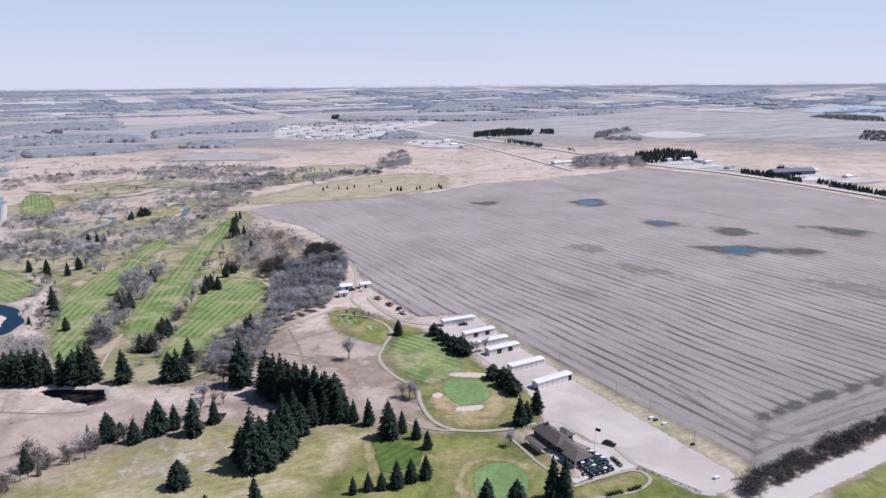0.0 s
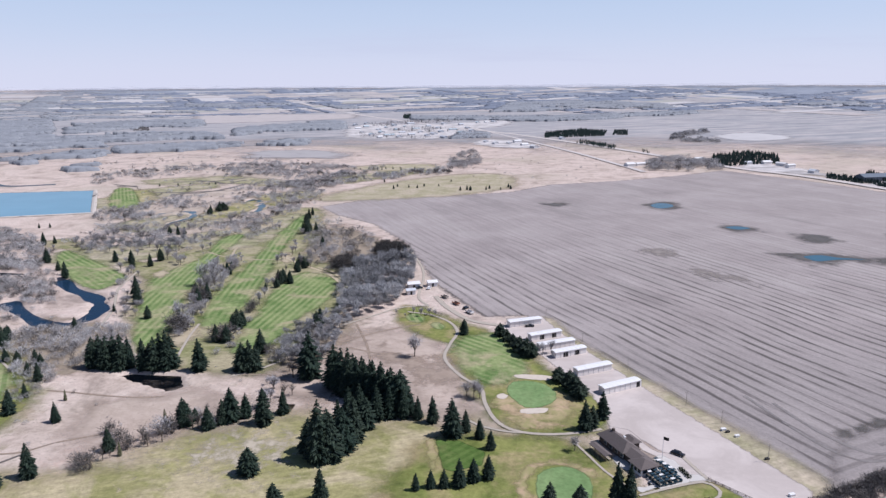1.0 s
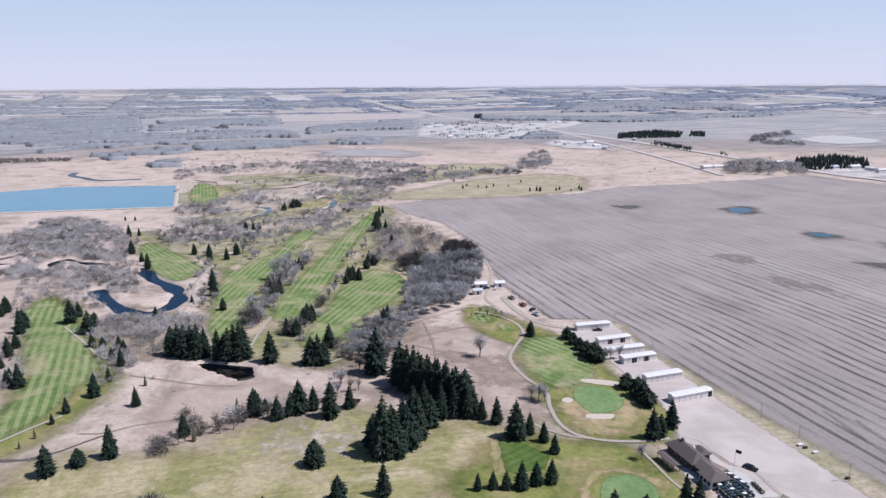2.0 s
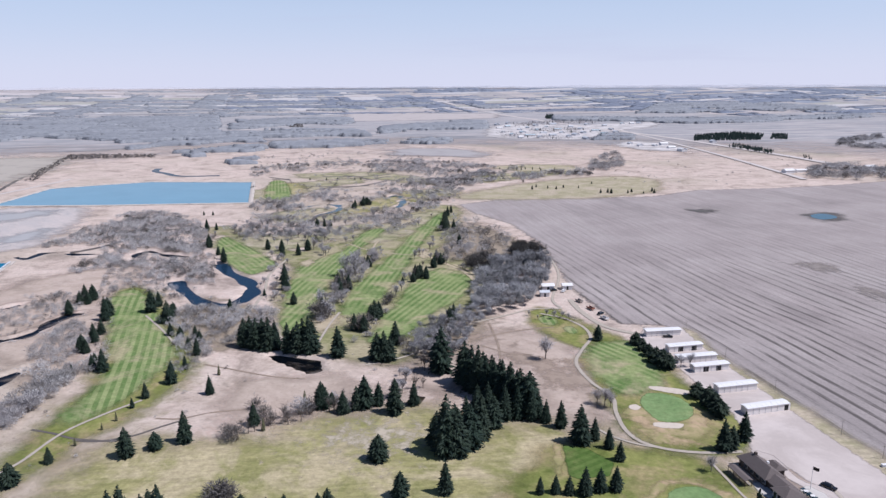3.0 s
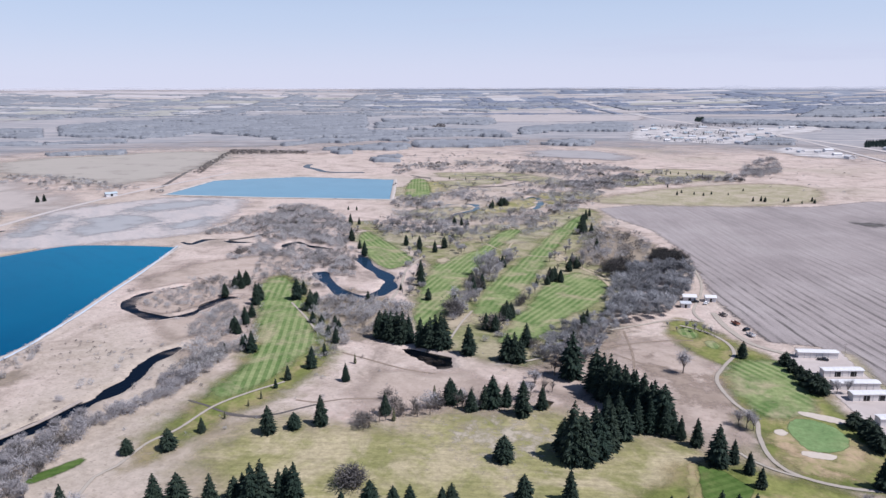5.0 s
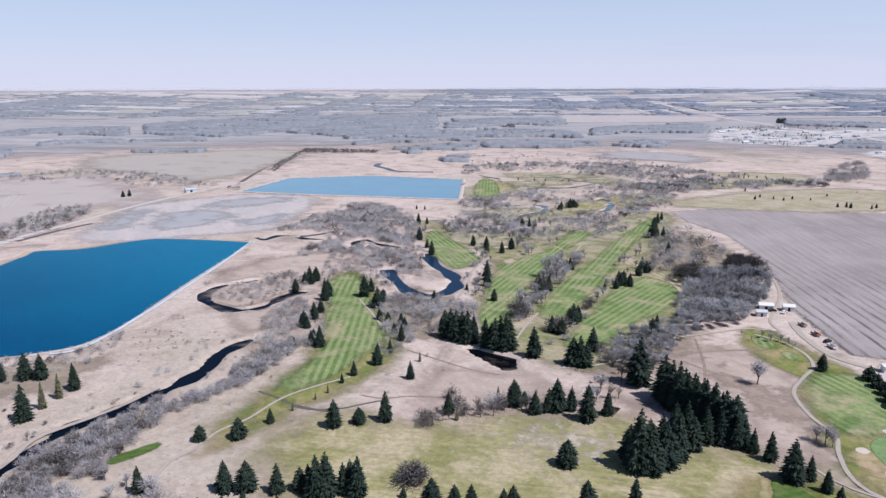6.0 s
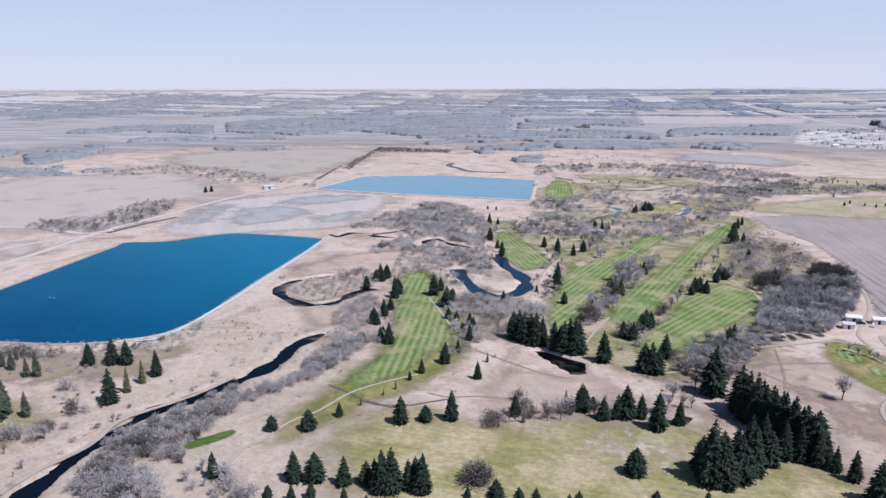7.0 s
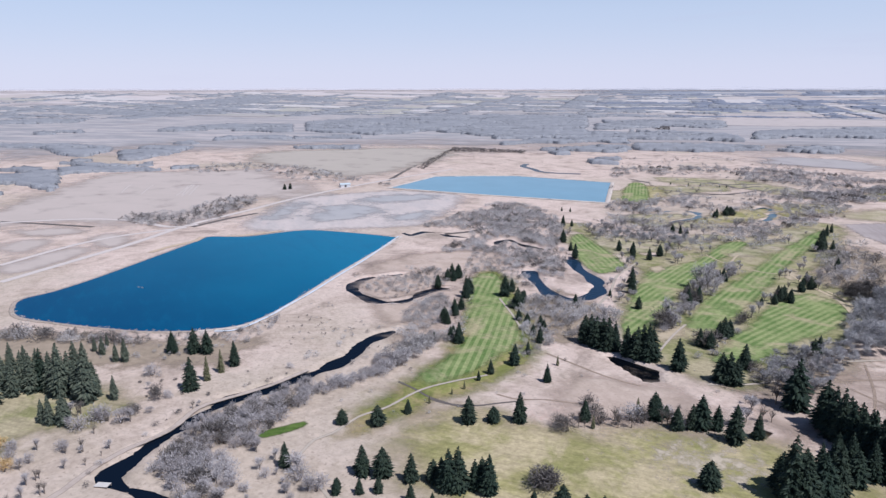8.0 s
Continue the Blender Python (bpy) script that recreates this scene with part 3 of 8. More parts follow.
LAG2 = [(-486, 773), (-402, 631), (-466, 606), (-536, 578), (-649, 540), (-690, 657), (-650, 705), (-614, 740)]
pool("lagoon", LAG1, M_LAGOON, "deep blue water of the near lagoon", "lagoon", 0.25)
pool("lagoon", LAG2, M_LAGOON2, "pale blue water of the far square-cornered lagoon", "lagoon", 0.25, straight=True)
CLEAR = []
M_BANK = laid("bank_rubble", lambda k: k.mix(k.noise(2.0, 4, 0.7), (0.42, 0.355, 0.31), (0.60, 0.54, 0.50)), 0.8, 12, 2.6)
M_REEDBANK = laid("reedy_bank", lambda k: k.mix(k.noise(3.0, 4, 0.7), (0.27, 0.225, 0.19), (0.46, 0.385, 0.335)), 1.0, 7, 2.4)
ribbon("lagoon_bank", LAG1[1:-4], 3.4, M_REEDBANK, "low reedy bank round the near lagoon", "bank", 0.0, 4, 0.3)
ribbon("lagoon_bank", LAG1[-5:] + LAG1[:2], 3.0, M_BANK, "low pale rubble bank of the near lagoon", "bank", 0.0, 4, 0.45)
ribbon("lagoon_rim", [(-428, 366.2), (-406, 331.2), (-385, 298.2), (-362.5, 258.3), (-342.7, 224.5), (-329.5, 198.1), (-322.3, 185.5), (-317.9, 175.2), (-314.6, 165.9), (-314.2, 158.6), (-315.9, 155.4), (-319.2, 151.2)], 1.5, M_RIM, "washed pale stone rim at the water of the near lagoon", "bank", 0.3, 4, 0.35)
for line in ([(-513, 198.2), (-520, 211.2), (-525, 226.4), (-527, 238.2), (-539, 252)], [(-529, 267.2), (-522, 273.4), (-519, 282.4), (-517, 295.8), (-515, 310.2)]):
    ribbon("beach", line, 5, M_BEACH, "narrow tan beach at the lagoon", "beach", 0.28, 4)
ribbon("lagoon_bank", sharp(LAG2, 12), 5, M_BANK, "low pale rubble bank round the far lagoon", "bank", 0.0, 8, 1.0, closed=True, straight=True)
patch("lagoon_bed", [(-568, 304.5), (-600, 345.1), (-652, 410), (-655, 441), (-646, 481), (-626, 532), (-561, 561), (-530, 545), (-482, 474), (-470, 443), (-454, 408), (-487, 349.9), (-523, 299.8)], M_BED, "drained pale lagoon bed beside the full lagoons", "lagoon bed", 0.06, 12)
for o in ([(-545, 358.7), (-579, 393.4), (-588, 418), (-574, 442), (-541, 436), (-523, 410), (-521, 374.7)], [(-604, 465), (-603, 512), (-570, 539), (-554, 527), (-563, 479), (-584, 457)], [(-582, 333.4), (-632, 393.7), (-624, 406), (-568, 343.9)], [(-502, 419), (-501, 454), (-494, 470), (-479, 442), (-479, 410)]):
    patch("silt_patch", o, M_BED2, "damp blue-grey silt on the drained bed", "silt", 0.1, 13)

FAR_RING = [(-r * math.sin(radians(a)), r * math.cos(radians(a))) for r, angles in ((4900, range(-60, 121, 3)), (1500, range(120, -61, -6))) for a in angles]


def plain_cover(k):
    """Stubble, pasture and scrub in long drifts along the survey lines, greyed with painted haze."""
    drift = k.noise(230, 5, 0.62, squash=0.16, turn=-29)
    fine = k.noise(46, 5, 0.68, squash=0.25, turn=-29)
    c = k.ramp(drift, (0.32, (0.262, 0.263, 0.278)), (0.44, (0.325, 0.318, 0.330)), (0.54, (0.400, 0.375, 0.378)), (0.62, (0.465, 0.420, 0.412)), (0.72, (0.330, 0.322, 0.318)))
    return k.mix(0.7, c, k.ramp(fine, (0.3, (0.37, 0.37, 0.38)), (0.7, (0.63, 0.62, 0.61))), "OVERLAY")


M_SCRUB = laid("hazed_scrub", plain_cover, 1.0, 160, 1.2, spec=0.05)
patch("far_plain", FAR_RING, M_SCRUB, "scrub and stubble plain reaching to the skyline, greyed with painted haze", "plain", 0.5, 260, straight=True, step=200)
for line in ([(-304.7, 524), (-298.8, 537), (-294.9, 551), (-300.2, 578), (-299.6, 594), (-290.1, 601)], [(-377.3, 759), (-359.6, 758), (-346.4, 773), (-335.3, 801), (-328.3, 841)], [(-405, 864), (-375.5, 853), (-352.2, 833), (-347.7, 861), (-339.5, 871)], [(-492, 822), (-470, 812), (-450, 803)]):
    ribbon("stream_bed", line, 4.2, M_MUD, "dark reedy old stream bed among scrub", "stream bed", 0.1, 6)
HAZE_RING = [(-r * math.sin(radians(a)), r * math.cos(radians(a))) for r, angles in ((4900, range(-60, 34, 3)), (3500, range(32, -61, -4))) for a in angles]
# The skyline woods carry the blue of distant air in their base colour.
M_HORIZON = laid("hazed_skyline", canopy((0.29, 0.305, 0.35), (0.22, 0.238, 0.285)), 1.0, 190, 1.5, spec=0.05)
patch("far_plain", HAZE_RING, M_HORIZON, "wooded plain along the skyline with blue haze in its colour", "plain", 0.62, 300, straight=True, step=200)
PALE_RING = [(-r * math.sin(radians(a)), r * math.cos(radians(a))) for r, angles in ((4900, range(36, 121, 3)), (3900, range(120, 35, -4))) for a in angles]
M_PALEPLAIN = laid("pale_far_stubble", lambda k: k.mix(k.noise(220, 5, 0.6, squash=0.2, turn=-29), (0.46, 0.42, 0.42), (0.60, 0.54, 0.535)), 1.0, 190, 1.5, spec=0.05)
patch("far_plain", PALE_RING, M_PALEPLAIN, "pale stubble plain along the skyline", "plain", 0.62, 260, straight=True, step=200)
# small waters, drains and tracks beyond the course
ribbon("creek", [(-702, 868), (-684, 837), (-651, 819), (-623, 802), (-597, 804), (-567, 820)], 8, M_RIVER, "narrow dark creek beyond the lagoon", "creek", 0.1, 6)
for line in ([(-731, 150.4), (-690, 176.5), (-646, 202.6)], [(-585, 264.3), (-599, 303.5), (-606, 339.3)], [(-427, 846), (-372.7, 863), (-348.9, 892)], [(-410, 760), (-363.3, 766), (-333.6, 784)], [(-701, 583), (-812, 733), (-859, 817)], [(-478, 804), (-456, 812)], [(-373.9, 506), (-398.6, 485), (-401, 421), (-410, 402)]):
    ribbon("reed_drain", line, 5, M_MUD, "dark reedy drain across dry ground", "drain", 0.12, 8)
for line in ([(-834, 296.1), (-877, 318.6), (-903, 335.4)], [(-809, 308.9), (-849, 332.8), (-874, 349.8)], [(-769, 338.2), (-808, 361.5), (-845, 386.2)], [(-763, 344.1), (-797, 365.6), (-835, 389.9)], [(-768, 331.1), (-808, 358.9), (-838, 378.1)], [(-762, 335.6), (-802, 362.9), (-841, 387)]):
    ribbon("wheel_track", line, 2.4, M_TOWNTRACK, "faint pale wheel track on the stubble", "track", 0.16, 8)
# ploughed field and what lies in it
def drawn_in(outline, f):
    """The outline shrunk towards its middle."""
    c = np.mean([q[:2] for q in outline], 0)
    return [tuple(c + (np.array(q[:2]) - c) * f) for q in outline]


FIELD = [(92.7, 198.9), (93.1, 209.9), (77.1, 237.5), (57, 273.6), (30.7, 320.9), (18.6, 351.4), (3.9, 357.3), (-14, 352.2), (-27.6, 377.9), 
    (-45.1, 410), (-61.8, 462), (-79.7, 520), (-119.6, 595), (-164.4, 638), (-191.4, 681), (-156.5, 726), (-88.7, 752), (-3.5, 788), 
    (44.3, 850), (124.7, 886), (207.1, 938), (285.6, 1003), (367.9, 888), (411, 802), (439, 698), (459, 615), (494, 494), (325, 346.3), 
    (204.2, 258.8), (159.2, 236.3), (121, 213.6)]
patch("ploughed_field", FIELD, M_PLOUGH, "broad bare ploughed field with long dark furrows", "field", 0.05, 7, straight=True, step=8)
patch("headland", [(102.4, 212), (110.1, 225.4), (123, 238.2), (144.8, 252.1), (183.3, 273), (231.6, 297.3), (283.7, 314.1), (261, 286.8), 
    (204.2, 258.8), (161.7, 237.6), (121.5, 214.7), (97.9, 199.5)], M_HEADLAND, "headland of the field worked along the hedge", "field", 0.07, 5)
for o in ([(112.4, 236.9), (117.1, 241.4), (121.4, 242), (120.2, 237.6), (115.9, 233.2), (112, 232.2)], [(120.3, 241.5), (125.3, 246.2), (129.6, 246.8), (128.3, 242.2), (123.8, 237.7), (119.8, 236.7)], [(128.8, 246.3), (134, 251.2), (138.4, 251.8), (136.9, 247.1), (132.2, 242.4), (128.1, 241.4)], [(138.6, 251.3), (144, 256.3), (148.6, 257), (146.8, 252.1), (141.9, 247.2), (137.7, 246.2)], [(145.5, 254), (151.1, 259.1), (155.7, 259.7), (153.9, 254.7), (148.7, 249.8), (144.5, 248.7)], [(158.1, 259.8), (164, 265.1), (168.7, 265.8), (166.6, 260.6), (161.1, 255.5), (156.8, 254.4)], [(172.2, 265.9), (178.5, 271.4), (183.3, 272.1), (180.9, 266.7), (175.1, 261.4), (170.6, 260.2)]):
    patch("damp_patch", drawn_in(o, 0.62), M_DAMP, "dark damp furrow ends along the headland", "damp soil", 0.1, 2.6, step=1.5)
for line in ([(124.5, 229.8), (137.1, 235.6), (147.5, 241.2), (167, 250), (201.2, 264.3)], [(126.6, 224.4), (142.6, 232.1), (161.5, 240.8), (194.9, 255.2)], [(100.2, 259.8), (106.2, 241.9), (112.9, 229.4), (119.6, 223.3), (128.5, 225.6)], [(91.2, 265.7), (99.7, 240.8), (106.9, 224.4), (113.7, 218.6), (123.4, 219.7)]):
    ribbon("furrow", line, 1.5, M_FURROW, "dark furrow turning along the headland", "furrow", 0.12, 3)
DAMP_PATCHES = []
DAMP_PATCHES += [[(124.1, 713), (140.8, 741), (159.5, 744), (173.1, 725), (170.3, 701), (151.3, 678), (134.9, 679), (126.2, 692)], [(170.3, 606), (183.8, 618), (200.4, 607), (206.2, 592), (187.9, 583), (175.2, 588)], [(172.2, 512), (195.1, 511), (214.7, 518), (245.6, 502), (270, 501), (282.4, 494), (269.5, 477), (245.5, 484), (223.3, 489), 
    (198.2, 476), (184.6, 493)], [(25.6, 711), (43.7, 724), (59.8, 706), (42.1, 696)], [(223.2, 582), (244.3, 581), (253.2, 557), (228.4, 541), (220, 554)], [(290.7, 589), (323.4, 578), (349.9, 563), (335.1, 542), (313.4, 542), (309.3, 569)], [(117.9, 454), (129.9, 456), (142.5, 436), (130.9, 433)]]
DAMP_PATCHES += [[(221.6, 420), (244.9, 412), (261, 393.6), (250.9, 377.4), (237, 397.7)], [(94.8, 514), (108.9, 521), (118.4, 506), (103.8, 496)]]
for i, o in enumerate(DAMP_PATCHES):
    if i < 6:
        patch("damp_patch", drawn_in(o, (0.62, 0.66, 0.74, 0.7, 0.74, 0.74)[i]), M_DAMP, "dark damp patch in the bare field", "damp soil", 0.09, 9, step=3)
    else:
        patch("damp_patch", drawn_in(o, 0.95), M_DAMPFAINT, "faint drying patch in the bare field", "damp soil", 0.09, 10, step=3)
for o in ([(133.2, 713), (147.6, 730), (160.7, 722), (160.7, 701), (141.6, 685), (133.5, 695)], [(174.5, 603), (189, 610), (201.9, 600), (185.4, 590)], [(197.4, 503), (215.9, 510), (228.5, 501), (250.4, 495), (224.7, 492), (203.4, 484), (198.7, 493)]):
    pool("pond", drawn_in(o, 0.72), M_POND, "shallow standing meltwater in the bare field", "pond", 0.16, step=3)

# grassland of the course
patch("rough_grass", [(-170.8, 141.8), (-176, 160.3), (-166.4, 178.6), (-145.3, 188.3), (-128.3, 197.8), (-116.6, 209.7), (-101.3, 226.4), 
    (-75.2, 236.6), (-56.4, 224.1), (-36.7, 237.9), (-18.3, 235.3), (-0.8, 227), (18.3, 222.4), (38.2, 190.2), (3.6, 147.5), 
    (-57.4, 125.8), (-119.9, 124.3)],
      M_ROUGH, "mown yellow-green rough in front of the spruce rows", "grass", 0.03, 12)
patch("rough_grass", [(-185.9, 133.2), (-196.4, 150), (-205.2, 171.5), (-211.6, 199.1), (-224.4, 225), (-268.6, 282.9), (-301.3, 321.6), (-304.6, 340.1), 
    (-279.6, 333), (-247.8, 300.3), (-210.1, 267.2), (-188.6, 244.4), (-182.5, 220.9), (-181.3, 199.2), (-183.1, 186.2), 
    (-184.8, 161.8), (-184.8, 140)],
      M_LUSH, "thin green rough round the striped fairway", "grass", 0.03, 7)
patch("rough_grass", [(-348.5, 489), (-293.7, 465), (-241.1, 418), (-206.1, 343.3), (-170.5, 294.3), (-143.1, 272.6), (-116.3, 270), (-102.7, 283.8), 
    (-95.1, 349.3), (-91.6, 396.7), (-110.8, 445), (-149, 479), (-163.3, 588), (-192.2, 670), (-222.6, 656), (-225.8, 560), 
    (-241.3, 501), (-247, 454), (-295.2, 476), (-349.5, 517), (-367.9, 508)],
      M_DULL, "green rough between the fairways", "grass", 0.03, 8)
patch("rough_grass", [(-56.2, 361.5), (-33.7, 352.9), (-25.1, 320), (-27.7, 291.1), (-13.6, 263.3), (-8, 239.3), (4.3, 228.1), (19.6, 226.2), 
    (36, 236.6), (36.1, 254.8), (28.5, 263.8), (14.1, 290.4), (7, 306), (-9.2, 330.1), (-23.9, 340.7), (-40.2, 356.8)], M_LUSH, "mown grass along the cart path", "grass", 0.035, 5)
patch("rough_grass", [(-35, 166.2), (-28.6, 217.5), (-5.7, 225.1), (12.1, 224), (21.8, 222.3), (31.5, 207.5), (38.6, 195.7), (40.9, 180.8), (31, 160.8)], M_LUSH, "mown grass before the clubhouse", "grass", 0.035, 6)
patch("rough_grass", [(35.3, 186.6), (45.6, 195.6), (57.5, 201.3), (64.4, 200.2), (76.6, 189.6), (82.6, 183.1), (69.4, 165.1), (46.8, 165.3)], M_LUSH, "mown lawn beside the entrance drive", "grass", 0.035, 3)
patch("rough_grass", [(113.6, 185.6), (127, 194.6), (148.2, 206), (155.8, 191.1), (118.9, 159.9)], M_LUSH, "grass verge beyond the gravel road", "grass", 0.035, 4)
for o, text in (([(-74.8, 239), (-79.4, 263.6), (-77.3, 293.2), (-73.1, 321.5), (-52.3, 329), (-34, 313.2), (-23.5, 279.7), (-15.2, 257.3), 
    (-17.8, 229.4), (-29.3, 242.8), (-42.8, 263), (-62.2, 292.9), (-69, 258.2)], "brown dry grass behind the spruce grove"),
                ([(-93.2, 263.9), (-88.9, 280.9), (-79.8, 293.3), (-71.2, 258.2), (-77.4, 248.3), (-86.9, 250.9)], "brown dry grass beside the spruce grove"), ([(-160.2, 231.5), (-146.9, 244.7), (-116.6, 249), (-97.5, 243.9), (-97.3, 226.4), (-121.5, 215), (-139.6, 198)], "brown dry grass along the row of trees")):
    patch("dry_grass", o, M_DRYBROWN, text, "grass", 0.028, 9)
for o in ([(-87.7, 307.5), (-68.8, 307.8), (-51.5, 283.4), (-40.4, 269.5), (-25.4, 260.5), (-18.7, 272.8), (-24.3, 295.1), (-43.1, 295.6), (-61.3, 306.5), (-83.2, 323.4)],):
    patch("dry_grass", o, M_BROKEN, "broken brown dead grass among the trees", "grass", 0.026, 6)
patch("dry_grass", [(-369.4, 294.2), (-370.1, 340.6), (-344.6, 379.3), (-310.3, 368.4), (-305.1, 324.1), (-263.5, 270.5), (-239.2, 226), (-236.5, 203.1), (-268.2, 222.1), (-318.9, 244.7)], M_DRYBROWN, "brown dry grass round the river loop", "grass", 0.03, 9)
for line in ([(-78.4, 311.1), (-67.7, 323.3), (-55, 333.4), (-45.6, 337.9)], [(-75.1, 303.6), (-66.8, 299.8), (-57.9, 296.9), (-50.4, 299)], [(-186, 246.6), (-172.5, 245.5), (-156.1, 243.7), (-144.6, 243.8), (-135.7, 245.3)], [(-171.7, 197.3), (-162.2, 199.8), (-156.1, 206.4), (-142.4, 214.2)], [(-78.6, 335.7), (-67.8, 308.5), (-62.4, 289.7)], [(-113.8, 268.7), (-103.7, 269.4), (-91.1, 269.2), (-79.9, 271.2)]):
    ribbon("rut", line, 1.1, M_RANK, "faint dark wheel rut across dry grass", "track", 0.09, 3)
patch("dry_grass", [(-406, 62.1), (-372.7, 94), (-331.5, 122.4), (-298.4, 158.4), (-279.4, 136.6), (-300.8, 110), (-318.4, 87.4), (-349.4, 51.3)], M_RANK2, "rank brown grass between the lagoon and the spruces", "grass", 0.026, 9)
for o in ([(-157, 506), (-152.2, 589), (-109.8, 543), (-71.4, 462), (-96.3, 434), (-125.5, 449)], [(-156, 457), (-138.4, 483), (-108.8, 442), (-97.9, 409), (-111.3, 422), (-134.7, 442)], [(-102, 278), (-110.5, 314.6), (-94.9, 344.5), (-77.9, 343.7), (-77, 310.4), (-82.1, 278.1)]):
    patch("dry_grass", o, M_RANK2, "rank brown grass under leafless trees", "grass", 0.027, 8)
patch("dry_grass", [(-245.5, 282.7), (-248.6, 315.1), (-245.2, 328.6), (-222.9, 332.5), (-199.2, 317.3), (-185.6, 279.9), (-186, 263.1), (-209.7, 269.7)], M_RANK2, "rank brown grass under leafless shrubs", "grass", 0.0275, 7)
patch("field_margin", [(92.5, 195), (88.5, 198.3), (73.7, 226), (50.9, 265.8), (24.9, 315.7), (16.1, 347.9), (20.5, 353.2), (32.1, 320.9), (58.2, 273.5), 
    (79.1, 237.5), (95, 209.9), (95.8, 198.8)], M_STRAW, "strip of dry grass along the field edge", "grass", 0.075, 4)
patch("yellow_grass", [(-208.2, 721), (-175.7, 819), (-119.8, 900), (-50, 953), (-3.9, 927), (-0.3, 833), (-53.3, 770), (-134, 732)], M_STRAW, "open yellow-green grass with young trees", "grass", 0.05, 12)
patch("yellow_grass", [(-232.7, 1016), (-190.6, 1056), (-123.2, 1059), (-115.3, 989), (-192, 974)], M_STRAW, "open yellow-green grass with young trees", "grass", 0.05, 12)
patch("yellow_grass", [(-295.5, 606), (-289.1, 676), (-272.2, 754), (-230.5, 779), (-210.2, 751), (-223.9, 715), (-246.7, 665), (-267.4, 610)], M_ROUGH, "thin green rough among bare trees", "grass", 0.04, 12)
patch("yellow_grass", [(-430, 710), (-444, 774), (-417, 769), (-376, 686), (-382, 653)], M_ROUGH, "thin green rough among bare trees", "grass", 0.04, 10)
M_STUBBLE = laid("pale_stubble", lambda k: k.mix(k.noise(60, 5, 0.6, squash=0.4, turn=-29), (0.42, 0.365, 0.335), (0.51, 0.44, 0.405)), 1.0, 45, 1.8, spec=0.05)
M_PASTURE = laid("grey_pasture", lambda k: k.mix(k.noise(60, 5, 0.6, squash=0.4, turn=-29), (0.385, 0.345, 0.302), (0.455, 0.405, 0.36)), 1.0, 45, 1.8, spec=0.05)
for o in ([(-608, 122.6), (-630, 143.4), (-607, 157.6), (-586, 139.9), (-581, 123.8)], [(-603, 186), (-609, 205.9), (-580, 209), (-556, 186.8), (-573, 180.3)], [(-540, 107.2), (-559, 133), (-566, 165.5), (-548, 167.8), (-524, 134.2), (-513, 107.5)], [(-674, 146), (-654, 184.2), (-625, 188.9), (-640, 154.3)]):
    patch("dry_slough", o, M_STUBBLE, "pale grey dried slough in dry grass", "slough", 0.08, 10)
STUBBLE = [(-744, 110), (-838, 190.2), (-1022, 346.3), (-1012, 422), (-926, 518), (-873, 515), (-666, 449), (-687, 369.1), (-606, 268.8), 
    (-689, 185.4)]
patch("stubble_field", STUBBLE, M_STUBBLE, "pale stubble field with faint wheel tracks", "field", 0.05, 30)
patch("green_field", [(-1054, 587), (-1164, 686), (-1129, 777), (-1073, 888), (-1012, 947), (-918, 914), (-805, 728), (-766, 622), (-780, 568), 
    (-907, 575)], M_PASTURE, "grey-green pasture strip", "field", 0.62, 34)

for o in ([(-442, 692), (-448, 762), (-432, 789), (-393.3, 817), (-375.6, 853), (-352.8, 815), (-372.2, 758), (-384.4, 689), (-401, 651)], [(-475, 858), (-423, 896), (-353, 903), (-263.5, 847), (-265.7, 811), (-364.5, 843), (-420, 818)], [(-230.2, 906), (-176.2, 973), (-117.6, 1009), (-113.1, 970), (-174.4, 882), (-208.1, 844)],
          [(-353.4, 562), (-341.1, 608), (-300.1, 627), (-260.2, 605), (-274, 570), (-309.9, 550)], [(-246, 518), (-231.6, 558), (-220.1, 603), (-202.1, 642), (-185.1, 602), (-194.1, 516), (-218, 482)], [(-332.6, 459), (-311.4, 493), (-276.9, 509), (-261.5, 543), (-239.7, 567), (-227.7, 527), (-248.2, 475), (-270.2, 443), 
    (-302.7, 439)]):
    patch("rough_grass", o, M_PALEROUGH, "thin yellow-green rough among bare trees", "grass", 0.045, 9)

# fairways, tees, greens and bunkers
FAIRWAY_PLANS = []
FAIRWAY_PLANS += [([(-291.5, 307), (-299.7, 322.2), (-299.3, 333.9), (-286.1, 330.7), (-256.9, 302.4), (-229.8, 277.5), (-210.2, 259.1), 
    (-201.1, 245.7), (-198.9, 230.7), (-194.8, 211.8), (-194.9, 193.3), (-199.7, 184.2), (-208.8, 188.4), (-210.3, 205.2), 
    (-224.4, 231.9), (-256.5, 268.2)], fairway_turf(-34), "long striped fairway beside the river"), ([(-183.2, 308.1), (-196.3, 335.5), (-213.8, 373.8), (-225.5, 408), (-225.1, 435), (-220, 467), (-229.8, 526), (-225.5, 546), 
    (-214.9, 533), (-208.5, 462), (-195.3, 405), (-184.6, 359.8), (-173, 323.5), (-164, 297.3), (-167.2, 288.4)], fairway_turf(-9), "long narrow striped fairway between bare trees")]
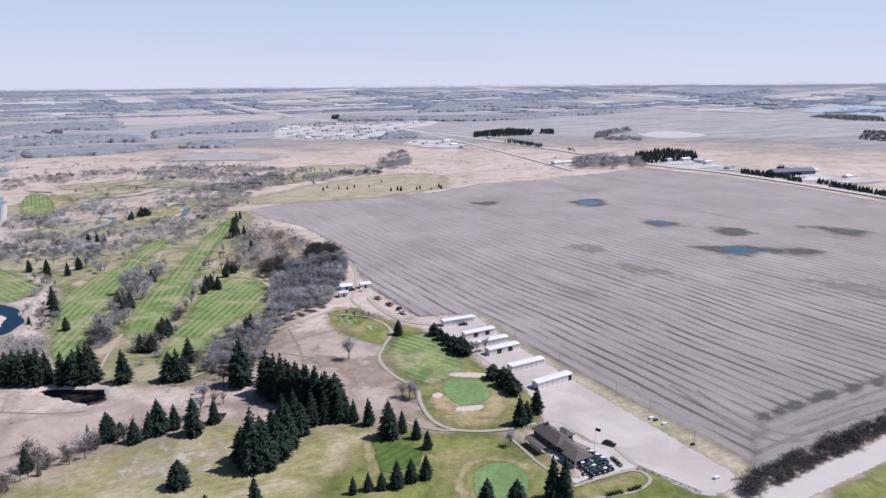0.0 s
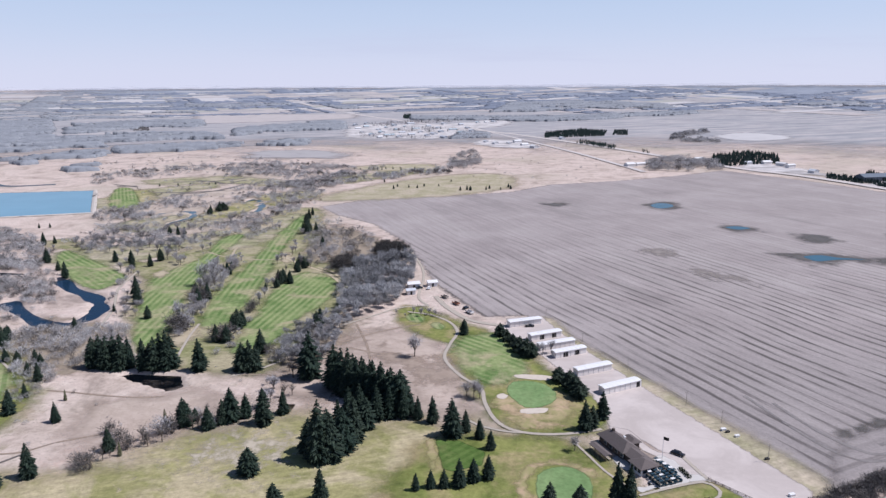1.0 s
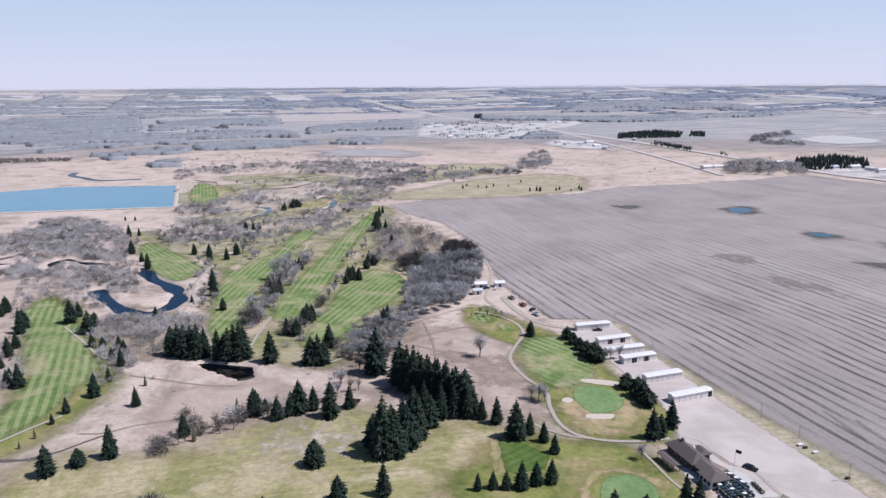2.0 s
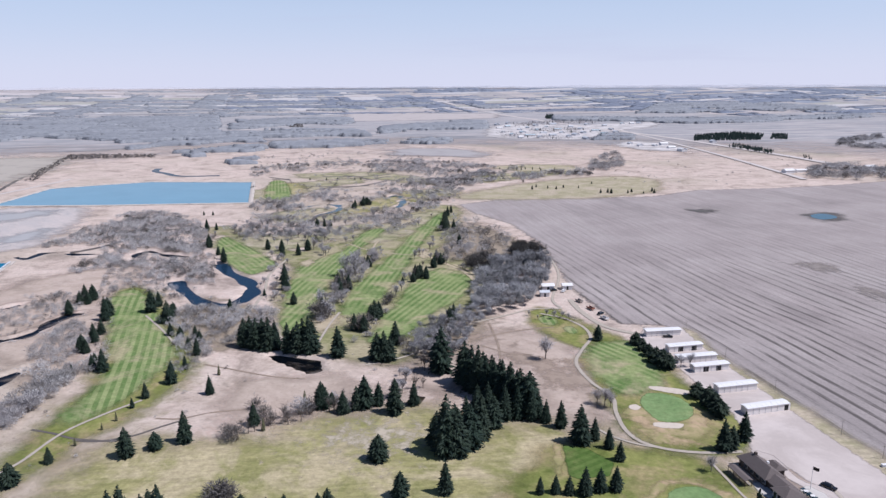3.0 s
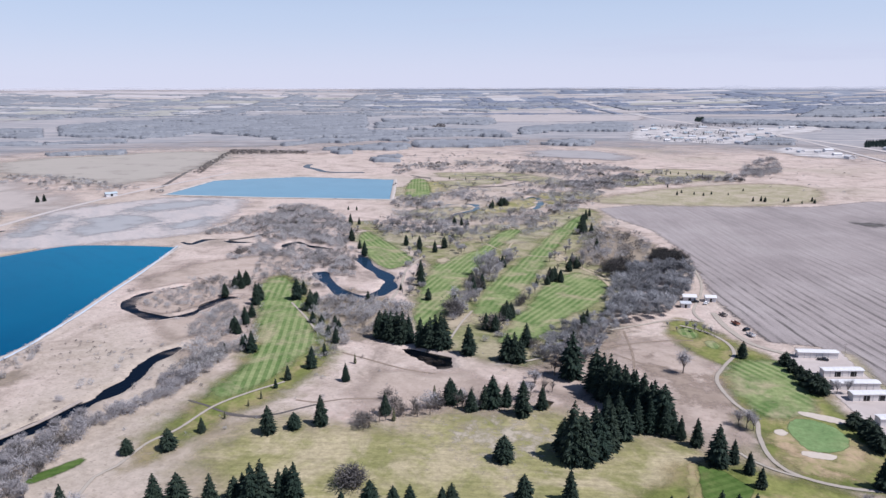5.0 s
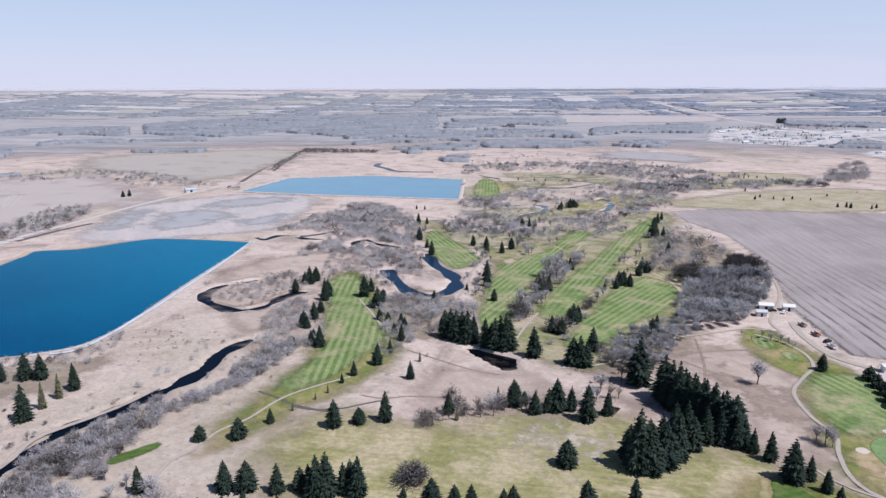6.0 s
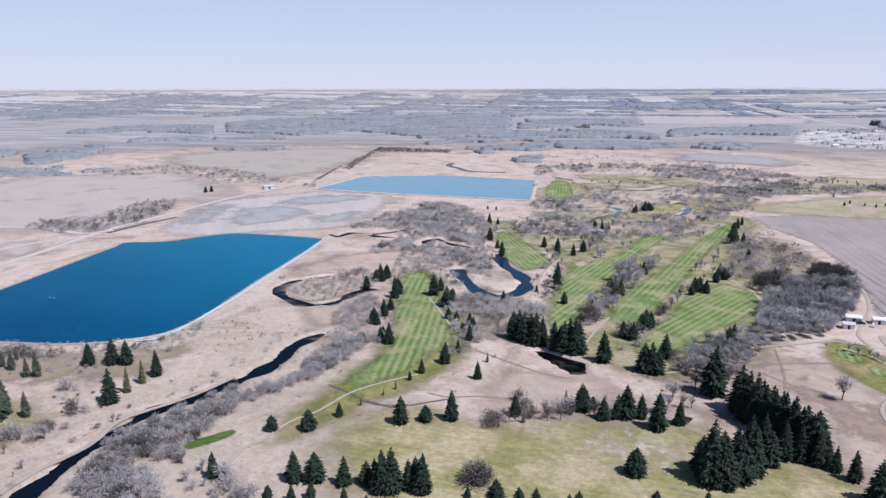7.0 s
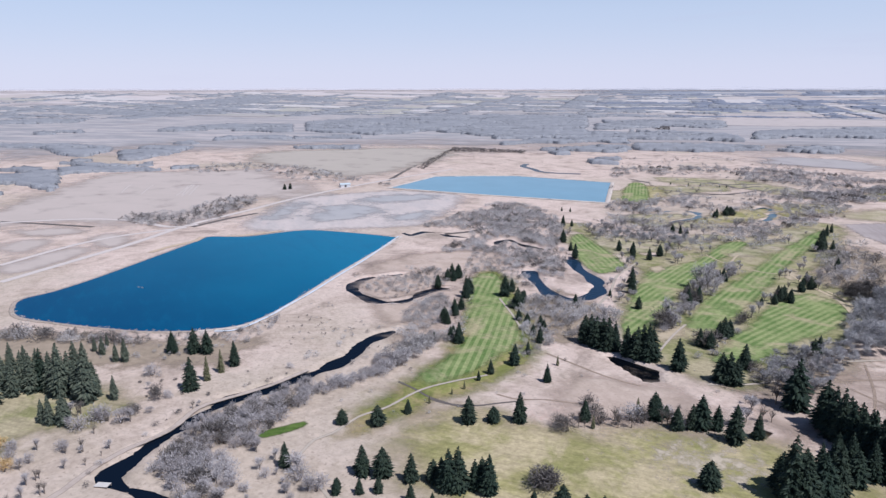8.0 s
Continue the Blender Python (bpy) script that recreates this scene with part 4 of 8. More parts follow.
FAIRWAY_PLANS += [([(-156.5, 324.7), (-168.4, 360.9), (-175.5, 407), (-179.3, 456), (-187.9, 514), (-192.6, 561), (-195.4, 634), (-183.8, 614), 
    (-176.6, 551), (-171.2, 500), (-160.8, 446), (-151.6, 395.6), (-147.5, 358.3), (-146.9, 329.2)], fairway_turf(-10), "middle striped fairway between bare trees"), ([(-125.2, 290.7), (-133.7, 321.1), (-136.7, 357.4), (-141.4, 393.3), (-136.9, 429), (-123.9, 431), (-109.5, 415), (-102.7, 397.9), 
    (-104.8, 366.5), (-110.8, 339.9), (-113.1, 311.9), (-112.8, 288.4)], fairway_turf(4), "broad striped fairway below the dark wood"), ([(-320.2, 453), (-330.3, 480), (-290.1, 451), (-253.4, 422), (-243.6, 403), (-247.7, 384.2), (-266.5, 392.2), (-290.8, 418)], fairway_turf(-49), "short striped fairway inside the river bend")]
FAIRWAY_PLANS += [([(-26.4, 310.8), (-19.9, 323.9), (-9.1, 328.5), (-0.7, 314.2), (6.9, 289.4), (5.6, 278.3), (-2.4, 269.2), (-10.5, 269.2), 
    (-18.1, 279.8), (-24, 291.6)], fairway_turf(-51), "striped green approach beside the cart path")]
FAIRWAYS = FAIRWAY_PLANS
for o, m, text in FAIRWAYS:
    CLEAR.append(spline(o, True, 10))
    patch("fairway", o, m, text, "fairway", 0.08, 4.5)
CLEAR.append(spline([(-406, 664), (-473, 786), (-452, 795), (-378.9, 676)], True, 10))
patch("fairway", [(-406, 668), (-467, 782), (-451, 789), (-382.6, 679)], fairway_turf(-30), "small far striped fairway among bare trees", "fairway", 0.08, 3.5)
patch("tee", [(-25.2, 220.2), (-17.2, 220.1), (-7.7, 213.5), (-8.6, 204.9), (-17.7, 200.3), (-21, 201.7)], M_TEE, "rich green tee mound with a sandy side", "tee", 0.12, 0.7, straight=True)
patch("tee", [(-209.3, 112.6), (-208.1, 120.7), (-205.6, 129.1), (-202.1, 126.6), (-203.1, 119.6), (-205, 112.1)], M_TEE, "small bright green tee by the river thicket", "tee", 0.1, 1.2)
patch("rough_grass", [(-61.7, 358.9), (-58.1, 369.5), (-45, 363.3), (-34.8, 345.5), (-26.2, 331.7), (-23.2, 318.9), (-28.6, 312.3), (-37.8, 319.3), (-49.3, 327.3), (-57.7, 342.5)], M_LUSH, "olive grass round the small tees by the wood", "grass", 0.06, 4)
for o in ([(-55.3, 350.4), (-51.6, 355.8), (-45.2, 349.3), (-46, 341.3), (-51.9, 342.3)], [(-40.8, 338.7), (-37.4, 342), (-32.8, 335.9), (-34.6, 331), (-38.7, 332.8)]):
    patch("tee", o, fairway_turf(-20), "small greener tee by the wood", "tee", 0.1, 1.5)
patch("sandy_fringe", [(-0.1, 259.8), (5.5, 265.9), (21.5, 255.2), (23.8, 243.7), (16.1, 231.8), (5.2, 230.3), (-2.9, 242.3), (-5.5, 256.5)], M_FRINGE, "sandy worn fringe round the green", "grass", 0.1, 3)
patch("putting_green", [(-1.4, 262.3), (1.6, 271.1), (9.9, 272.1), (16.6, 266.4), (18.2, 256.7), (12.3, 248.8), (5.8, 248), (1.5, 254.5)], M_GREEN, "smooth pale putting green between two bunkers", "putting green", 0.14, 1)
patch("sandy_fringe", [(2.8, 196.2), (4.7, 203.4), (7.6, 207.8), (16.9, 210.2), (26.7, 205.8), (26.1, 200.7), (16.7, 206.7), (9.2, 204.3), (6.3, 196.1), 
    (7.6, 185.5), (11.2, 175.7), (4.1, 181.2)], M_FRINGE, "sandy worn fringe round the green", "grass", 0.1, 1.6)
patch("putting_green", [(8.5, 196.1), (11, 203.3), (17.6, 206.7), (23.6, 203.1), (25.5, 195.9), (23.6, 186.7), (16.3, 179.7), (10, 184)], M_GREEN, "smooth pale putting green near the clubhouse", "putting green", 0.14, 1)
for o in ([(-5.2, 257.1), (-3, 259.7), (-0.7, 257.6), (-1.8, 254.5), (-4.5, 254.6)], [(4.2, 246.1), (9, 247.4), (14.4, 247.8), (13.1, 244), (7.7, 242.7), (4.2, 243.2)], [(1.7, 278.1), (8.9, 279.1), (17.2, 277.8), (15.8, 273.7), (6.4, 274.4), (2.4, 275.7)]):
    patch("sand_bunker", o, M_SAND, "pale sand bunker beside the green", "bunker", 0.17, 0.5, step=2)
patch("sandy_fringe", [(-28.8, 219.5), (-25.9, 219.4), (-23.8, 211.9), (-22.8, 201.4), (-25, 201.4), (-26.8, 210.1)], M_FRINGE, "sandy strip beside the tee", "grass", 0.1, 1.2)
patch("bare_ground", [(-104.9, 204.7), (-97.7, 213.1), (-84.9, 219.5), (-74.7, 215.4), (-75.6, 200.5), (-87.8, 195.4), (-99.5, 198.1)], M_BLEACHED, "bleached bare litter patches in the rough", "grass", 0.06, 15)

patch("rough_grass", [(-351.2, 55.8), (-343.1, 71.5), (-321.9, 79.3), (-285.2, 87.7), (-265.5, 91.3), (-263.1, 77.9), (-260.9, 69.2), (-266.2, 57.6), (-263.1, 44.6), (-268.5, 39)], M_DULL, "thin green grass under the pale spruces", "grass", 0.04, 8)
ribbon("foot_track", [(-214.5, 42.2), (-218.7, 51.4), (-225.3, 61.4), (-230.3, 74.2), (-233.6, 90.9), (-243.6, 106.7), (-243.4, 122.7), (-242.6, 137.5), (-245.6, 157.3)], 2.4, M_FAINT, "faint worn track along the river bank", "track", 0.1, 4)

# yard, roads and paths
patch("gravel_yard", [(78.4, 186.1), (73.7, 188.5), (61.6, 203.3), (55.7, 212.6), (50.5, 219.5), (42.6, 229.8), (35.5, 233.7), (35.6, 245.6), 
    (32.1, 261.8), (24.5, 278.8), (15.8, 296.7), (9.1, 310.8), (3.4, 321.5), (-4.9, 332), (-1.5, 351.9), (15.9, 356.1), (22.9, 335.6), 
    (31.5, 314.8), (53.8, 269), (75.3, 228), (90.6, 198.9), (89.2, 191.3)], M_GRAVEL, "wide pale gravel yard round the long sheds", "yard", 0.1, 2, straight=True, step=5)
ribbon("gravel_road", [(56.1, 156.2), (78.8, 173.7), (103.1, 188.1), (127.9, 202.4), (155.8, 218), (220.2, 250.9), (341.5, 305.6)], 9, M_ASPHALT, "straight pale gravel road past the field", "road", 0.09, 8)
ribbon("highway", HIGHWAY, (24, 13), M_ASPHALT, "straight pale highway across the plain", "road", 1.0, 20)
ribbon("field_road", [(-134.2, 2004), (79.9, 1333), (151.1, 1078), (176.4, 977)], 9, M_ASPHALT, "pale track beside the highway", "road", 0.9, 20)
PATH_PLANS = []
PATH_PLANS += [([(32.6, 232.8), (19.7, 228.2), (8.1, 227.4), (0.3, 230), (-5.5, 237.4), (-9.6, 250.9), (-11.8, 263.5), (-21.5, 276.4), 
    (-29.3, 294.2), (-28.4, 312), (-26.3, 327.8), (-31.2, 342.4), (-42.8, 353.6), (-55.6, 357.7)], 3.2, "winding pale cart path round the green"), ([(-43.6, 387.4), (-35.1, 367.3), (-21.4, 347.2), (-6.7, 340.4), (1.8, 339.9)], 6, "pale dirt lane from the yard to the wood"), ([(-78.7, 513), (-67.7, 478), (-58.8, 447), (-54.9, 420), (-53.2, 384.9), (-45.6, 369.2)], 3, "pale track along the edge of the wood"), ([(-45.6, 369.2), (-60.5, 364.6), (-71.7, 350.7), (-82.2, 337.8), (-88.7, 329.7)], 3, "pale dirt track past the wood"), ([(22.7, 221.5), (26.6, 213), (30.2, 205.1), (35.4, 197.3)], 1.8, "narrow concrete path to the clubhouse"), ([(38.8, 191.9), (49.4, 197.2), (59.2, 201), (62.8, 198), (62.5, 193.8), (56, 188.7), (45.2, 185.9), (38.1, 183.7)], 2.2, "curved concrete path round the lawn")]
PATH_PLANS += [([(56, 218.3), (59.3, 208.2), (62, 201.3)], 2.6, "concrete walk along the patio"), ([(-151.1, 105), (-168.2, 108.9), (-184.7, 111.3), (-186.7, 109.3)], 2.2, "worn path to the small tee"), ([(-184.3, 111.5), (-191.3, 123.6), (-190.8, 131.1), (-194.6, 146.1), (-193.4, 158.2), (-195.9, 177.8), (-192.7, 193.7), 
    (-187.2, 208.6)], 2.6, "pale cart path along the riverside fairway"), ([(-256.7, 295.6), (-233.7, 279.3), (-214.7, 264.4)], 2.4, "pale path beside the striped fairway"), ([(-205.9, 313.6), (-218.4, 350.7), (-236, 386.5), (-245.3, 425)], 3, "pale path beside the river bend"), ([(-150, 285.8), (-156.2, 310.6), (-159.6, 329.7)], 2.5, "pale path between fairways"), ([(-117.3, 266), (-107.7, 275.5), (-101.6, 284.4), (-98, 293.7)], 3, "pale track below the fairway")]
PATH_PLANS += [([(3.8, 227.7), (0.4, 228), (-3.7, 228.8), (-8, 230.5), (-11, 232), (-15.4, 235.9)], 2.2, "narrow pale path under the spruces")]
for line, w, text in PATH_PLANS:
    ribbon("cart_path", line, w * 0.5, M_PATH, text, "path", 0.2, 3)
for line, w in (([(-161, 472), (-146.3, 457), (-133.3, 445), (-120.9, 434), (-110.7, 420), (-102, 402), (-99.9, 383.3)], 2.6), ([(-223, 484), (-205.1, 471), (-186.6, 465), (-170.3, 464), (-161.3, 471)], 1.3), ([(-196.3, 453), (-199, 468), (-204.1, 488), (-206.8, 501)], 2.0), ([(-247.5, 574), (-236.2, 558), (-225.4, 546)], 2.0), ([(-129.5, 446), (-117.9, 437), (-104.4, 416)], 2.0)):
    ribbon("foot_track", line, w, M_WORNTAN, "worn tan track beside the fairways", "track", 0.12, 4)
for o in ([(-163.6, 480), (-161.2, 486), (-153.2, 463), (-155.2, 457), (-160.5, 466)], [(-231.9, 421), (-230.2, 429), (-223.8, 424), (-223.7, 413)], [(-166.3, 313.5), (-160.6, 324.8), (-154.2, 317), (-154.4, 303.5), (-157.2, 297)], [(-228, 592), (-207.3, 597), (-200.4, 582), (-213.6, 575)]):
    patch("bare_ground", o, M_WORNTAN, "dry worn ground at the fairway end", "grass", 0.09, 3)
ribbon("dike_road", [(-499, 98.1), (-524, 145.1), (-556, 203.9), (-594, 263), (-624, 334.2), (-659, 415), (-684, 493), (-706, 581), (-733, 733)], 6, M_ASPHALT, "pale dirt road along the lagoons", "road", 0.12, 10)
ribbon("dike_road", [(-724, 149), (-691, 210.2), (-647, 239.4), (-599, 250.2), (-592, 272.5)], 6, M_ASPHALT, "pale dirt road beside the stubble field", "road", 0.12, 10)
ribbon("dike_road", [(-548, 109.2), (-575, 156.3), (-590, 199.1), (-586, 259.6)], 5, M_ASPHALT, "pale dirt track through dry ground", "road", 0.12, 10)
pool("ditch_water", DITCH, M_BOG, "dark still water in a steep sunken ditch", "ditch", -0.9, straight=True)
for line in ([(-208.6, 177.2), (-199.3, 177.2), (-189.2, 176.2), (-181.3, 177.3), (-174.1, 178.9), (-170.7, 183.7)], [(-188.2, 175.3), (-179.7, 176.9), (-170.7, 183.7), (-165.5, 192.4), (-161.5, 198.6)]):
    ribbon("brook", line, 1.1, M_MUD, "thin dark brook through dry grass", "brook", 0.1, 3)


# ---- trees ----
def triangles(name, verts, mat):
    n = len(verts) // 3
    return mesh(name, verts, [(3 * i, 3 * i + 1, 3 * i + 2) for i in range(n)], mat)


def attach(name, me, parent):
    ob = new(name, me)
    ob.parent = parent
    return ob


def cone(bm, a, b, ra, rb, sides=6):
    """A tapered limb from a to b."""
    a, b = Vector(a), Vector(b)
    q = (b - a).to_track_quat("Z", "Y")
    ring = [[bm.verts.new(p + q @ Vector((r * math.cos(t), r * math.sin(t), 0))) for t in (i * 2 * math.pi / sides for i in range(sides))] for p, r in ((a, ra), (b, rb))]
    for i in range(sides):
        j = (i + 1) % sides
        bm.faces.new((ring[0][i], ring[0][j], ring[1][j], ring[1][i]))
    bm.faces.new(ring[1])


def conifer(name, seed, spread, mat, top=1.0, tiers=20, full=0.0):
    """A spruce of height 10: a trunk and tiers of drooping boughs. full: 0 a narrow cone, 1 a rounded crown."""
    rng = random.Random(seed)
    tree = new(name)
    bm = bmesh.new()
    cone(bm, (0, 0, -0.3), (0, 0, 9.2), 0.20, 0.04)
    part("trunk", bm, M_BARK, tree)
    v = []
    for i in range(tiers):
        f = i / (tiers - 1)
        z = 0.7 + 8.9 * f
        reach = spread * ((1 - f) ** 0.75 * (1 - full) + full * math.sin(math.pi * min(1, 0.15 + 0.85 * f)) ** 0.7) + 0.10
        if f < 0.12:
            reach *= 0.8
        count = max(6, int(21 * (reach / spread) + 5))
        a0 = rng.random() * 7
        for b in range(count):
            a = a0 + b * 2 * math.pi / count + rng.uniform(-0.25, 0.25)
            r = reach * rng.uniform(0.62, 1.2) * (1 + 0.14 * math.sin(3 * a + seed) * math.sin(9 * f + seed))
            d = Vector((math.cos(a), math.sin(a), 0))
            s = Vector((-d.y, d.x, 0))
            zz = z + rng.uniform(-0.42, 0.42)
            root = Vector((0, 0, zz + 0.15)) + d * 0.05
            mid = d * r * 0.55 + Vector((0, 0, zz - 0.10 * r))
            tip = d * r + Vector((0, 0, zz - 0.30 * r + rng.uniform(-0.1, 0.2)))
            w = (0.17 + 0.13 * r) * rng.uniform(0.75, 1.3)
            left, right = mid + s * w - Vector((0, 0, 0.28 * w + 0.08)), mid - s * w - Vector((0, 0, 0.28 * w + 0.08))
            l2, r2 = mid + (tip - mid) * 0.45 + s * w * 0.55 - Vector((0, 0, 0.22)), mid + (tip - mid) * 0.45 - s * w * 0.55 - Vector((0, 0, 0.22))
            v += [root, left, mid, root, mid, right, mid, left, l2, mid, l2, tip, mid, tip, r2, mid, r2, right]
            # hanging sprays
            for _ in range(2):
                p = mid.lerp(tip, rng.random()) + s * rng.uniform(-0.9, 0.9) * w
                v += [p + s * 0.16, p - s * 0.16, p + d * rng.uniform(0, 0.4) + s * rng.uniform(-0.3, 0.3) - Vector((0, 0, rng.uniform(0.2, 0.55)))]
    v += [Vector((0.14, 0, 9.3)), Vector((-0.10, 0.1, 9.3)), Vector((0, 0, 10.1)), Vector((0, -0.14, 9.3)), Vector((0, 0.12, 9.3)), Vector((0, 0, 10.1))]
    attach("crown", triangles("crown", v, mat), tree)
    return tree


def bare_tree(name, seed, spread=0.42, twigs=420, mat=None, stems=1, slim=1.0):
    """A leafless tree of height 10: trunk or stems, limbs, and a haze of fine twigs."""
    rng = random.Random(seed)
    tree = new(name)
    mat = mat or M_TWIG
    wood = bmesh.new()
    limbs = []
    for s in range(stems):
        a = rng.random() * 7
        foot = Vector((math.cos(a), math.sin(a), 0)) * (0.0 if stems == 1 else rng.uniform(0.2, 1.6))
        lean = Vector((math.cos(a), math.sin(a), 0)) * (rng.uniform(0, 0.4) if stems == 1 else rng.uniform(0.4, 1.8))
        fork = foot + lean * 0.5 + Vector((0, 0, rng.uniform(2.2, 3.4) if stems == 1 else rng.uniform(1.0, 2.2)))
        cone(wood, foot - Vector((0, 0, 0.3)), fork, 0.22 * slim, 0.15 * slim, 5)
        for i in range(7 if stems == 1 else 4):
            b = rng.random() * 7
            out = Vector((math.cos(b), math.sin(b), 0)) * rng.uniform(0.4, 1.0) * spread * 8
            tip = fork + out * 0.7 + lean + Vector((0, 0, rng.uniform(0.45, 0.78) * (9.2 - fork.z)))
            cone(wood, fork, tip, 0.12 * slim, 0.035, 4)
            limbs.append((fork, tip))
            for _ in range(2):
                p = fork.lerp(tip, rng.uniform(0.35, 0.8))
                q = p + Vector((rng.uniform(-1, 1), rng.uniform(-1, 1), rng.uniform(0.3, 1.3))) * 1.5
                cone(wood, p, q, 0.06 * slim, 0.02, 3)
                limbs.append((p, q))
    part("trunk", wood, M_BARK, tree)
    v = []
    for _ in range(twigs):
        a, b = rng.choice(limbs)
        p = a.lerp(b, rng.uniform(0.25, 1.05))
        d = Vector((rng.gauss(0, 1), rng.gauss(0, 1), rng.gauss(0.7, 0.7))).normalized()
        p = p + d * rng.uniform(0, 0.9)
        s = d.cross(Vector((rng.gauss(0, 1), rng.gauss(0, 1), rng.gauss(0, 1)))).normalized() * rng.uniform(0.035, 0.09)
        v += [p + s, p - s, p + d * rng.uniform(0.8, 1.9)]
    attach("crown", triangles("crown", v, mat), tree)
    return tree


def shrub(name, seed, twigs=640, mat=None, wide=0.55, thick=1.0):
    """A leafless shrub of height 10: a few stems under a rounded haze of fine twigs."""
    rng = random.Random(seed)
    bush = new(name)
    wood = bmesh.new()
    for i in range(5):
        a = i * 1.26 + rng.random()
        d = Vector((math.cos(a), math.sin(a), 0))
        cone(wood, d * 0.3 - Vector((0, 0, 0.4)), d * rng.uniform(1.5, 3.2) + Vector((0, 0, rng.uniform(4, 6.5))), 0.16, 0.05, 4)
    part("trunk", wood, M_BARK, bush)
    lobes = [(Vector((rng.uniform(-2.2, 2.2), rng.uniform(-2.2, 2.2), rng.uniform(2.5, 5.5))), rng.uniform(2.2, 3.6)) for _ in range(6)]
    v = []
    for _ in range(twigs):
        c, r = rng.choice(lobes)
        d = Vector((rng.gauss(0, 1), rng.gauss(0, 1), rng.gauss(0.35, 0.9))).normalized()
        p = c + Vector((d.x * wide / 0.5, d.y * wide / 0.5, d.z)) * r * rng.uniform(0.35, 1.0)
        p.z = max(p.z, 0.1)
        g = (d + Vector((rng.gauss(0, 0.5), rng.gauss(0, 0.5), rng.gauss(0.4, 0.4)))).normalized()
        s = g.cross(Vector((rng.gauss(0, 1), rng.gauss(0, 1), rng.gauss(0, 1)))).normalized() * rng.uniform(0.07, 0.15) * thick
        v += [p + s, p - s, p + g * rng.uniform(0.9, 2.0)]
    attach("crown", triangles("crown", v, mat or M_TWIG), bush)
    return bush


LABELS = {"spruce": "dark green spruce standing on dry grass", "pine": "round dark pine beside the gravel yard", "larch": "thin young olive-brown conifer on dry grass",
          "bare": "leafless grey tree with fine twigs", "shrub": "leafless grey-brown shrub on dry grass"}
SPRUCE = [tagged(conifer("spruce_tree", i, s, M_NEEDLE, full=f), LABELS["spruce"], "tree", "spruces of the course")
          for i, (s, f) in enumerate(((3.2, 0.15), (3.5, 0.3), (2.9, 0.08), (3.6, 0.42), (3.3, 0.22), (2.8, 0.15)))]
PLUMP = [tagged(conifer("spruce_tree", 14 + i, 4.3, M_NEEDLE, full=0.55), "broad dark green spruce standing on grass", "tree", "spruces of the course") for i in range(2)]
PALE = [tagged(conifer("spruce_tree", 24 + i, 3.1, M_PALENEEDLE, full=0.15), "grey-green spruce standing on dry grass", "tree", "spruces of the course") for i in range(3)]
PINE = [tagged(conifer("pine_tree", 20 + i, 4.4, M_PINE, tiers=15, full=0.95), LABELS["pine"], "tree", "pines by the yard") for i in range(3)]
LARCH = [tagged(conifer("young_conifer", 30 + i, 1.7, M_LARCH, tiers=14), LABELS["larch"], "tree", "young conifers") for i in range(2)]
BARE = [tagged(bare_tree("bare_tree", 40 + i, 0.36 + 0.05 * i, 520), LABELS["bare"], "tree", "bare trees") for i in range(4)]
SHRUB = [tagged(shrub("shrub", 50 + i, 520, None, 0.55, 1.12), LABELS["shrub"], "shrub", "bare shrubs") for i in range(4)]
DEAD = [tagged(bare_tree("bare_tree", 46 + i, 0.34, 110, M_DARKTWIG, slim=1.3), "dead dark leafless tree on dry grass", "tree", "bare trees") for i in range(3)]
DARK = [tagged(shrub("shrub", 60 + i, 520, M_DARKTWIG, 0.55, 1.12), "leafless dark brown shrub on dry grass", "shrub", "bare shrubs") for i in range(2)]
WILLOW = [tagged(shrub("willow_bush", 66, 760, M_WILLOW, 0.6), "budding orange-yellow willow bush on dry grass", "shrub", "willow bushes")]
# coarser stock for joined stands farther off
STOCK_GREY = [bare_tree("stand", 90 + i, 0.33 + 0.04 * i, 560, M_GREYTWIG) for i in range(4)]
STOCK_DARK = [bare_tree("stand", 96 + i, 0.40, 640, M_COPSE, stems=3) for i in range(2)]
STOCK = [shrub("stand", 70 + i, 165, M_SCRUBTWIG, 0.62, 1.7) for i in range(4)] + [shrub("stand", 75, 150, M_DARKTWIG, 0.6, 1.9)]
REED = [shrub("stand", 88, 120, M_REED, 0.6, 1.6)]
STOCK_FAR = [shrub("stand", 80 + i, 100, M_SCRUBTWIG, 0.6, 3.2) for i in range(3)] + [shrub("stand", 85, 90, M_DARKTWIG, 0.6, 3.6)]
USED = set()
TREE_RNG = random.Random(5)


def plant(kinds, x, y, h, wide=1.0, z=0.0):
    """Set one tree of that height; the first of each kind is moved, the others are copies."""
    k = TREE_RNG.randrange(len(kinds))
    m = pose(x, y, z, 0, 0, TREE_RNG.uniform(0, 360)) @ Matrix.Diagonal((h / 10 * wide, h / 10 * wide, h / 10, 1))
    tree = kinds[k]
    if tree.name not in USED:
        USED.add(tree.name)
        tree.matrix_basis = m
        return tree
    keep = tree.scale.copy()
    tree.scale = (1, 1, 1)
    made = copy_thing(tree, m)
    tree.scale = keep
    return made


HEAPS = {}


